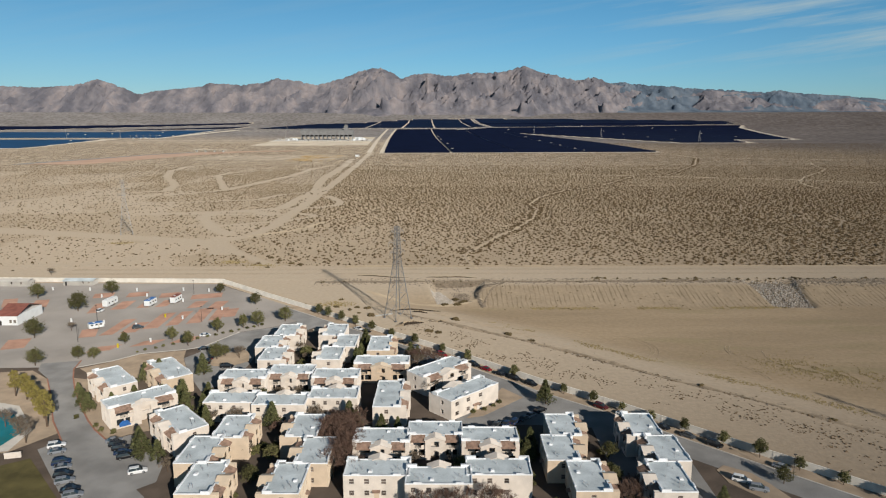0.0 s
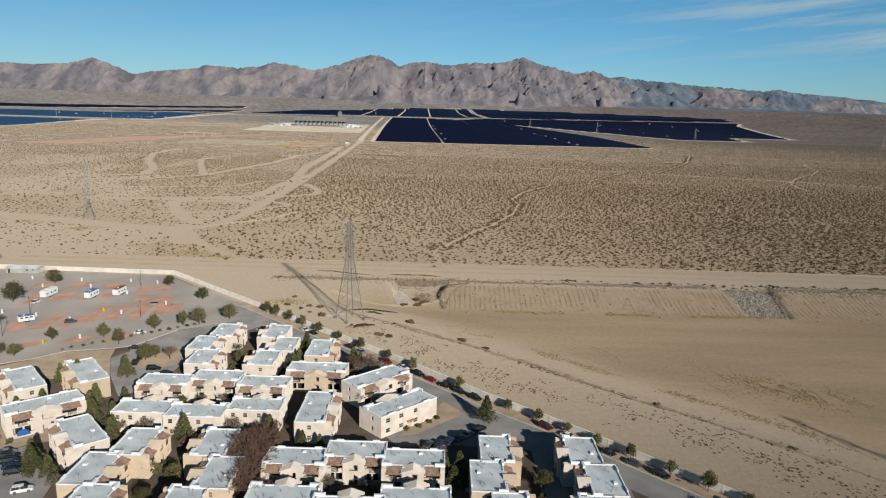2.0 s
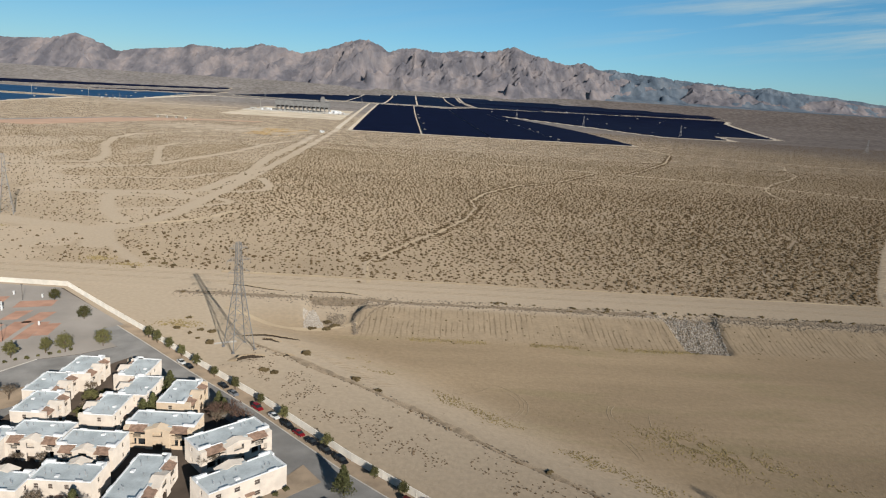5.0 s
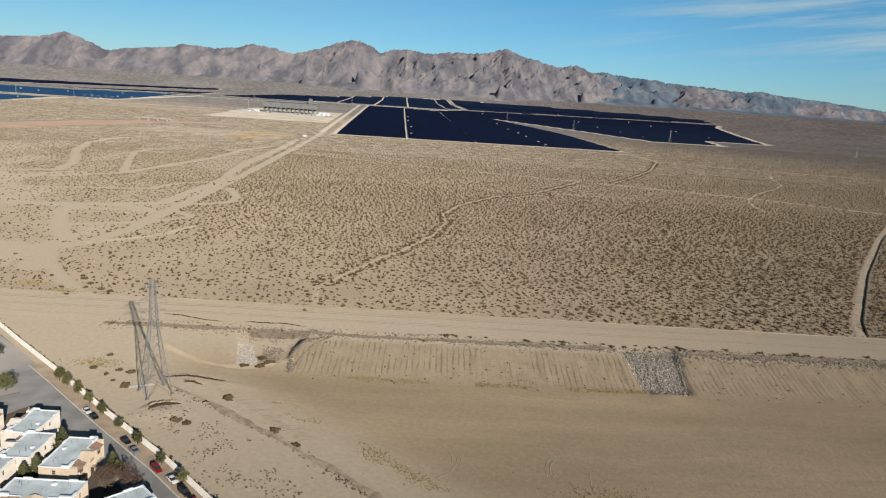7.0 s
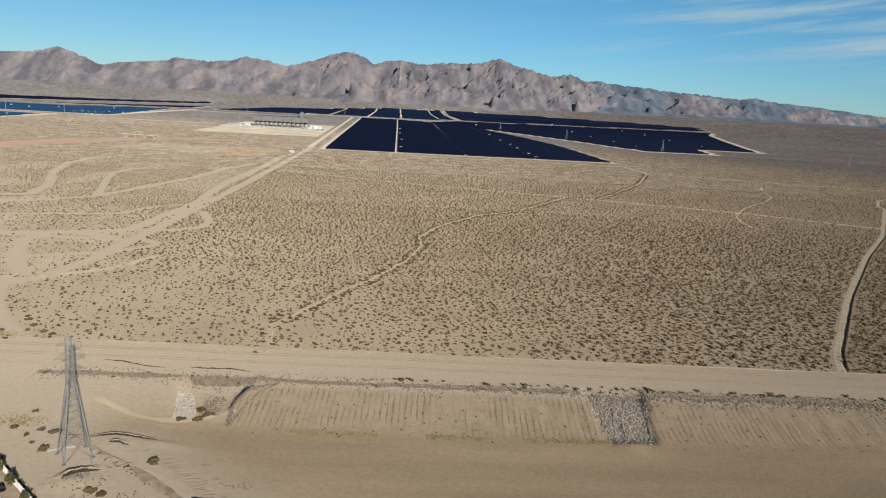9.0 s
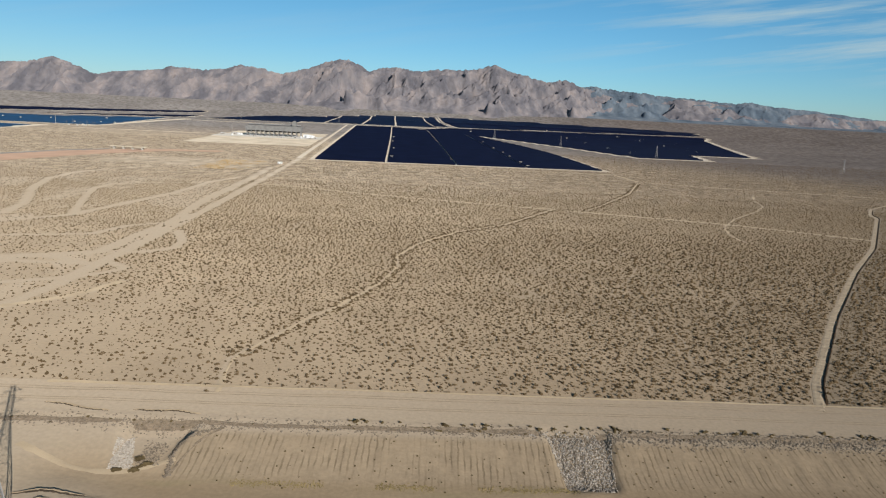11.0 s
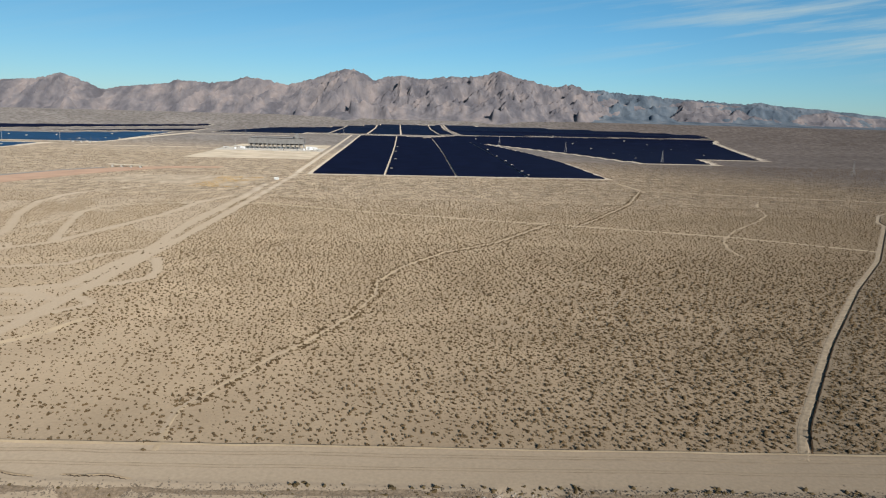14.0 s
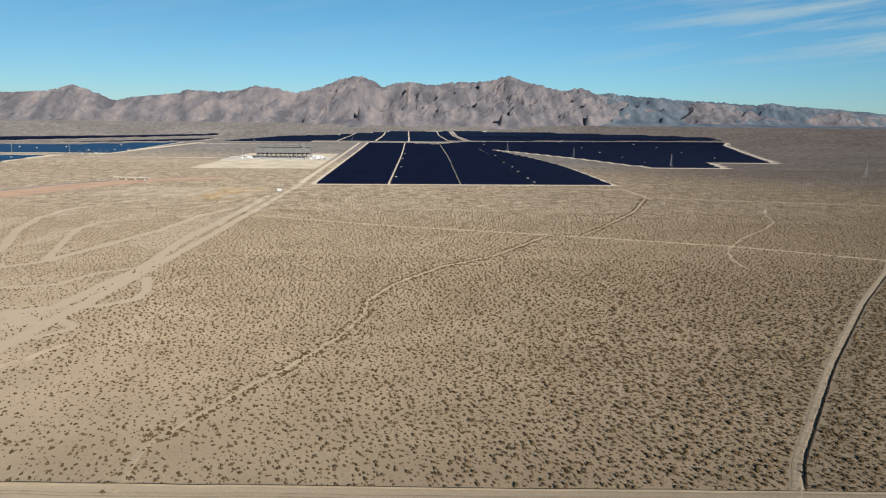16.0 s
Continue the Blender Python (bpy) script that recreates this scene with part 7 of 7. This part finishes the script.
# ---- levee along the scrub ----
def levee():
    """A pale track with a bumpy toe and a bank coloured dark as shade at its side, swept along the levee's line."""
    pts = [Vector((x, y)) for x, y in BERM]
    path = []
    for a, b in zip(pts, pts[1:]):
        n = max(1, int((b - a).length / 2.2))
        path += [a.lerp(b, k / n) for k in range(n)]
    path.append(pts[-1])
    smooth_path = [sum((path[max(0, min(len(path) - 1, i + k))] for k in range(-7, 8)), Vector((0, 0))) / 15 for i in range(len(path))]
    prof = [(-4.4, -0.10), (-3.4, 0.10), (-2.2, 0.22), (-0.6, 0.30), (0.7, 0.34), (1.7, 0.28), (2.5, -0.05), (3.2, -0.05), (3.8, 0.9), (4.6, 1.0), (12, 0.6), (32, -0.15)]
    g = Geo()
    m = len(prof)
    for i, p in enumerate(smooth_path):
        d = (smooth_path[min(i + 1, len(path) - 1)] - smooth_path[max(i - 1, 0)]).normalized()
        nrm = Vector((d.y, -d.x))
        for k, (q, z) in enumerate(prof):
            w = noise.noise((p.x * 0.35, p.y * 0.35, k * 1.7))
            w2 = noise.noise((p.x * 0.9, p.y * 0.9, k * 3.1))
            c = p + nrm * (q * 0.75 + (0.4 * w + 1.1 * w2 * (k in (4, 5))) * (0 < k < m - 1))
            lead = min(1.0, max(0.0, (i - 4) / 8))
            if k >= 8:
                z = z * lead - 0.4 * (1 - lead)
            g.v.append((c.x, c.y, z + (0.12 * w * (k > 3) + 0.5 * max(w2, 0) * (3 < k < 6)) * (0 < k < m - 1)))
    for i in range(len(smooth_path) - 1):
        for k in range(m - 1):
            g.f.append((i * m + k, i * m + k + 1, (i + 1) * m + k + 1, (i + 1) * m + k))
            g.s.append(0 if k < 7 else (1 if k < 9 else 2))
    return thing("levee", "pale dirt levee track beside a shaded drain", "levee", data=g.mesh("levee", [LEVEE_DIRT, DRAIN_SHADE, SCRUB_SOIL]), kind="structure")


# near-black brown stands in for deep shade on the drain's wall
DRAIN_SHADE = make_material("shade_dark_drain_soil", (0.085, 0.05, 0.024), 0.95, 0.3, 5.0, 0.1, fine=6)
SCRUB_SOIL = make_material("dark_scrub_soil", (0.205, 0.160, 0.112), 0.95, 0.2, 8.0, 0.05, fine=10)
LEVEE_DIRT = make_material("levee_dirt", (0.33, 0.265, 0.19), 0.95, 0.22, 4.0, 0.08, fine=8)
levee()


def dirt_ribbon(pts, half, label, material=None, raised=0.0, wander=2.2, uneven=0.7):
    """A worn two-rut track laid a little proud of the soil."""
    V, Fc, prev = [], [], None
    path = []
    for (x0, y0), (x1, y1) in zip(pts, pts[1:]):
        n = max(1, int(math.hypot(x1 - x0, y1 - y0) / 5))
        path += [(x0 + (x1 - x0) * k / n, y0 + (y1 - y0) * k / n) for k in range(n)]
    path.append(pts[-1])
    P = np.array(path, float)
    for _ in range(24):
        P[1:-1] = (P[:-2] + 2 * P[1:-1] + P[2:]) / 4
    P = P + wander * np.stack([fbm(P[:, 0] / 25.0, P[:, 1] / 25.0, 91) - 0.5, fbm(P[:, 0] / 25.0, P[:, 1] / 25.0, 95) - 0.5], -1)
    D = np.gradient(P, axis=0)
    D /= np.linalg.norm(D, axis=1)[:, None]
    w = half * np.clip(1.0 - 0.5 * uneven + uneven * 2.2 * (fbm(P[:, 0] / 12.0, P[:, 1] / 12.0, 99) - 0.28), 0.15, 2.0)
    for s in (-1.25, -0.75, 0.0, 0.75, 1.25):
        Q = P + np.stack([D[:, 1], -D[:, 0]], -1) * (w * s)[:, None]
        lift = -0.06 if abs(s) > 1 else 0.10 + 0.05 * (s == 0) + raised
        V.append(np.stack([Q[:, 0], Q[:, 1], ground_height(Q[:, 0], Q[:, 1]) + lift], -1))
    n = len(P)
    V = np.concatenate(V)
    for k in range(4):
        i = np.arange(n - 1)
        Fc.append(np.stack([k * n + i, (k + 1) * n + i, (k + 1) * n + i + 1, k * n + i + 1], -1))
    me = array_mesh("dirt_track", V, np.concatenate(Fc), material or TRACK_DIRT)
    return thing("dirt_track", label, "dirt track", data=me, kind="structure")


def soil_ribbon(pts, half, material, label, name="rubble_strip"):
    o = dirt_ribbon(pts, half, label, material, 0.22 if name == "ditch_strip" else -0.07 if name in ("tyre_mark", "wheel_rut") else 0.0, 5.0 if name == "ditch_strip" else 2.2, 1.5 if name == "ditch_strip" else 0.7)
    o.name = name
    return o


TRACK_DIRT = make_material("pale_track_dirt", (0.36, 0.288, 0.20), 0.95, 0.12, 12.0, 0.04, fine=20)
for w, pts in TRACKS:
    if 1.2 < w < 4:
        dirt_ribbon(pts, 0.7 * w if w < 2 else w, "faint pale dirt track through the scrub", None, 0.0, 8.0 if w < 2 else 2.2, 1.8 if w < 2 else 0.5)


# ---- eroded scarps by the pylon ----
def scarp(pts, height, label, wide=1.0):
    """A low undercut soil bank: steep and coloured dark as shade on one side, sloping off on the other."""
    P = np.array(pts, float)
    t = np.linspace(0, len(P) - 1, 40)
    X, Y = np.interp(t, range(len(P)), P[:, 0]), np.interp(t, range(len(P)), P[:, 1])
    for _ in range(5):
        X[1:-1] = (X[:-2] + 2 * X[1:-1] + X[2:]) / 4
        Y[1:-1] = (Y[:-2] + 2 * Y[1:-1] + Y[2:]) / 4
    DX, DY = np.gradient(X), np.gradient(Y)
    ll = np.hypot(DX, DY)
    nx2, ny2 = DY / ll, -DX / ll
    ends = np.sin(np.linspace(0, math.pi, 40)) ** 0.5
    g = Geo()
    prof = [(0.5, -0.3), (0.1, 0.75), (-0.3, 1.0), (-1.4 * wide, 0.6), (-4.5 * wide, -0.15)]
    for i in range(40):
        for k, (q, z) in enumerate(prof):
            w = (noise.noise((X[i] * 0.5, Y[i] * 0.5, k * 2.0)) * 0.6 + noise.noise((X[i] * 1.7, Y[i] * 1.7, k * 2.0)) * 0.7)
            x, y = X[i] + nx2[i] * (q + w * (k < 3)), Y[i] + ny2[i] * (q + w * (k < 3))
            g.v.append((x, y, float(ground_height(x, y)) + (z * height * ends[i] if z > 0 else z)))
    for i in range(39):
        for k in range(4):
            g.f.append((i * 5 + k, i * 5 + k + 1, (i + 1) * 5 + k + 1, (i + 1) * 5 + k))
            g.s.append(0 if k == 0 else 1)
    return thing("soil_scarp", label, "soil bank", data=g.mesh("soil_scarp", [CUT_SHADE, SCARP_SOIL]))


RIDGE_SILT = make_material("ridge_silt", (0.305, 0.242, 0.170), 0.95, 0.15, 4.0, 0.05)
# steep cut faces painted near-black for the shadow under the lip
CUT_SHADE = make_material("painted_cut_shade", (0.05, 0.037, 0.026), 0.95, 0.3, 1.5, 0.08)
SCARP_SOIL = make_material("pale_scarp_soil", (0.36, 0.28, 0.19), 0.95, 0.12, 4.0, 0.05)
ripples()
scarp([(-17.1, 287.0), (-16.5, 290.7), (-13.4, 293.2), (-8.2, 294.6)], 1.6, "curved eroded bank of pale soil below the pylon", 1.0)
scarp([(-23.7, 318.3), (-19.8, 319.2), (-15.8, 321.6), (-10.2, 321.6), (-3.4, 320.3), (0.0, 321.2)], 0.9, "long low eroded bank near the pylon", 0.7)
scarp([(-14.3, 314.3), (-11.9, 315.0), (-6.9, 313.4)], 1.0, "short eroded bank at the head of the ditch", 0.7)
scarp([(-2.2, 297.2), (-1.2, 298.9), (1.2, 297.2)], 0.8, "small mound of broken rubble by the ditch", 0.6)
scarp([(-49.9, 388.2), (-40.7, 386.8), (-29.8, 382.9), (-19.3, 381.7)], 0.5, "low crumbling lip along the dirt road", 0.5)
scarp([(-9.9, 383.8), (-0.2, 382.5), (8.8, 383.7), (19.7, 380.8)], 0.6, "low crumbling lip of soil beside the road", 0.5)


RUBBLE_SOIL = make_material("rubble_soil", (0.205, 0.160, 0.115), 0.95, 0.35, 1.5, 0.1, fine=6)
DITCH_SOIL = make_material("compacted_ditch_soil", (0.262, 0.207, 0.148), 0.95, 0.3, 4.0, 0.08, fine=8)
TYRE_SOIL = make_material("scuffed_silt", (0.262, 0.206, 0.140), 0.95, 0.2, 2.0, 0.03)
soil_ribbon([(x, bank_line(x) + 3.4) for x in range(-70, 430, 12)], 1.7, RUBBLE_SOIL, "strip of dark rubble along the bank's crest")
soil_ribbon([(20.3, 339.0), (19.2, 345.3), (18.3, 350.6), (17.7, 358.8), (19.0, 362.9), (22.2, 363.6), (26.0, 366.3), (32.8, 369.4)], 0.8, RUBBLE_SOIL, "curved strip of dark rubble round the alcove")
dirt_ribbon([(19.9, 350), (19.5, 345), (17.9, 339.7), (12.6, 334.8), (3.7, 332.8), (-6.1, 334.0), (-17.2, 340.5), (-27.0, 345.7), (-40, 352)], 1.5, "pale wheel track curving below the rock apron")
soil_ribbon(DITCH, 0.95, DITCH_SOIL, "grey compacted strip along the ditch", "ditch_strip")
for cx, cy, r, a0, a1 in ((73, 276, 14, -65, 60), (73, 276, 15.6, -60, 40), (73, 276, 17, -40, 70), (127, 272, 10, 130, 215), (127, 272, 11.4, 140, 205), (104, 245, 16, -10, 45), (105.5, 245, 16, -15, 35), (150, 262, 22, 150, 220), (60, 300, 20, -80, -20)):
    arc = [(cx + r * math.cos(radians(a)), cy + r * math.sin(radians(a))) for a in range(a0, a1, 6)]
    soil_ribbon(arc, 0.16, TYRE_SOIL, "curved tyre mark in the basin silt", "tyre_mark")

# wheel ruts of the graded road above the bank
RUT_SOIL = make_material("packed_rut_soil", (0.268, 0.212, 0.149), 0.95, 0.15, 6.0, 0.03)
for y0, half in ((392, 0.35), (394.2, 0.35), (403, 0.5), (405.4, 0.4)):
    soil_ribbon([(x, y0 + 0.01 * x) for x in range(-220, 430, 25)], half, RUT_SOIL, "faint wheel rut along the graded dirt road", "wheel_rut")
dirt_ribbon([(x, 410.6 + 0.01 * x) for x in range(-60, 430, 14)], 0.7, "low pale windrow of soil along the road", None, 0.35, 1.6, 0.9)
# dry yellow weeds at the toe of the bank and beside the ditch
DRY_WEED = make_material("dry_yellow_weed", (0.255, 0.198, 0.098), 0.95, 0.3, 3.0, spec=0.05)
n = 5200
q = rs.uniform(0, 1, n)
toe = rs.uniform(0, 1, n) < 0.45
X = np.where(toe, 24 + 150 * q, 5 + 150 * q + 13 + rs.normal(0, 2.6, n))
Y = np.where(toe, bank_line(X) - 33 + rs.normal(0, 1.2, n), 297 - 133 * q + 13 + rs.normal(0, 2.6, n))
wet = fbm(X / 13.0, Y / 13.0, 79, 3) > np.where(toe, 0.44, 0.5)
X, Y = X[wet], Y[wet]
scatter("dry_weeds", "dry yellow weeds in the basin", "weeds", X, Y, rs.uniform(0.15, 0.42, len(X)), 0.8, far_t, DRY_WEED, 21)
n = 2600
X, Y = 146 + rs.normal(0, 14, n), 250 + rs.normal(0, 6, n)
keep = fbm(X / 7.0, Y / 7.0, 103, 3) > 0.46
X, Y = X[keep], Y[keep]
n = len(X)
Y = Y - 0.55 * (X - 141)
scatter("dry_weeds", "patch of dry weeds on the basin floor", "weeds", X, Y, rs.uniform(0.12, 0.4, n), 0.8, far_t, DRY_WEED, 22)
n = 900
k = rs.randint(0, 4, n)
X = np.array([-110.0, -132, -232, -52])[k] + rs.normal(0, 4.5, n)
Y = np.array([414.0, 424, 491, 326])[k] + rs.normal(0, 2.5, n)
scatter("dry_weeds", "golden dry brush beside the dirt road", "weeds", X, Y, rs.uniform(0.2, 0.6, n), 0.8, far_t, DRY_WEED, 23)
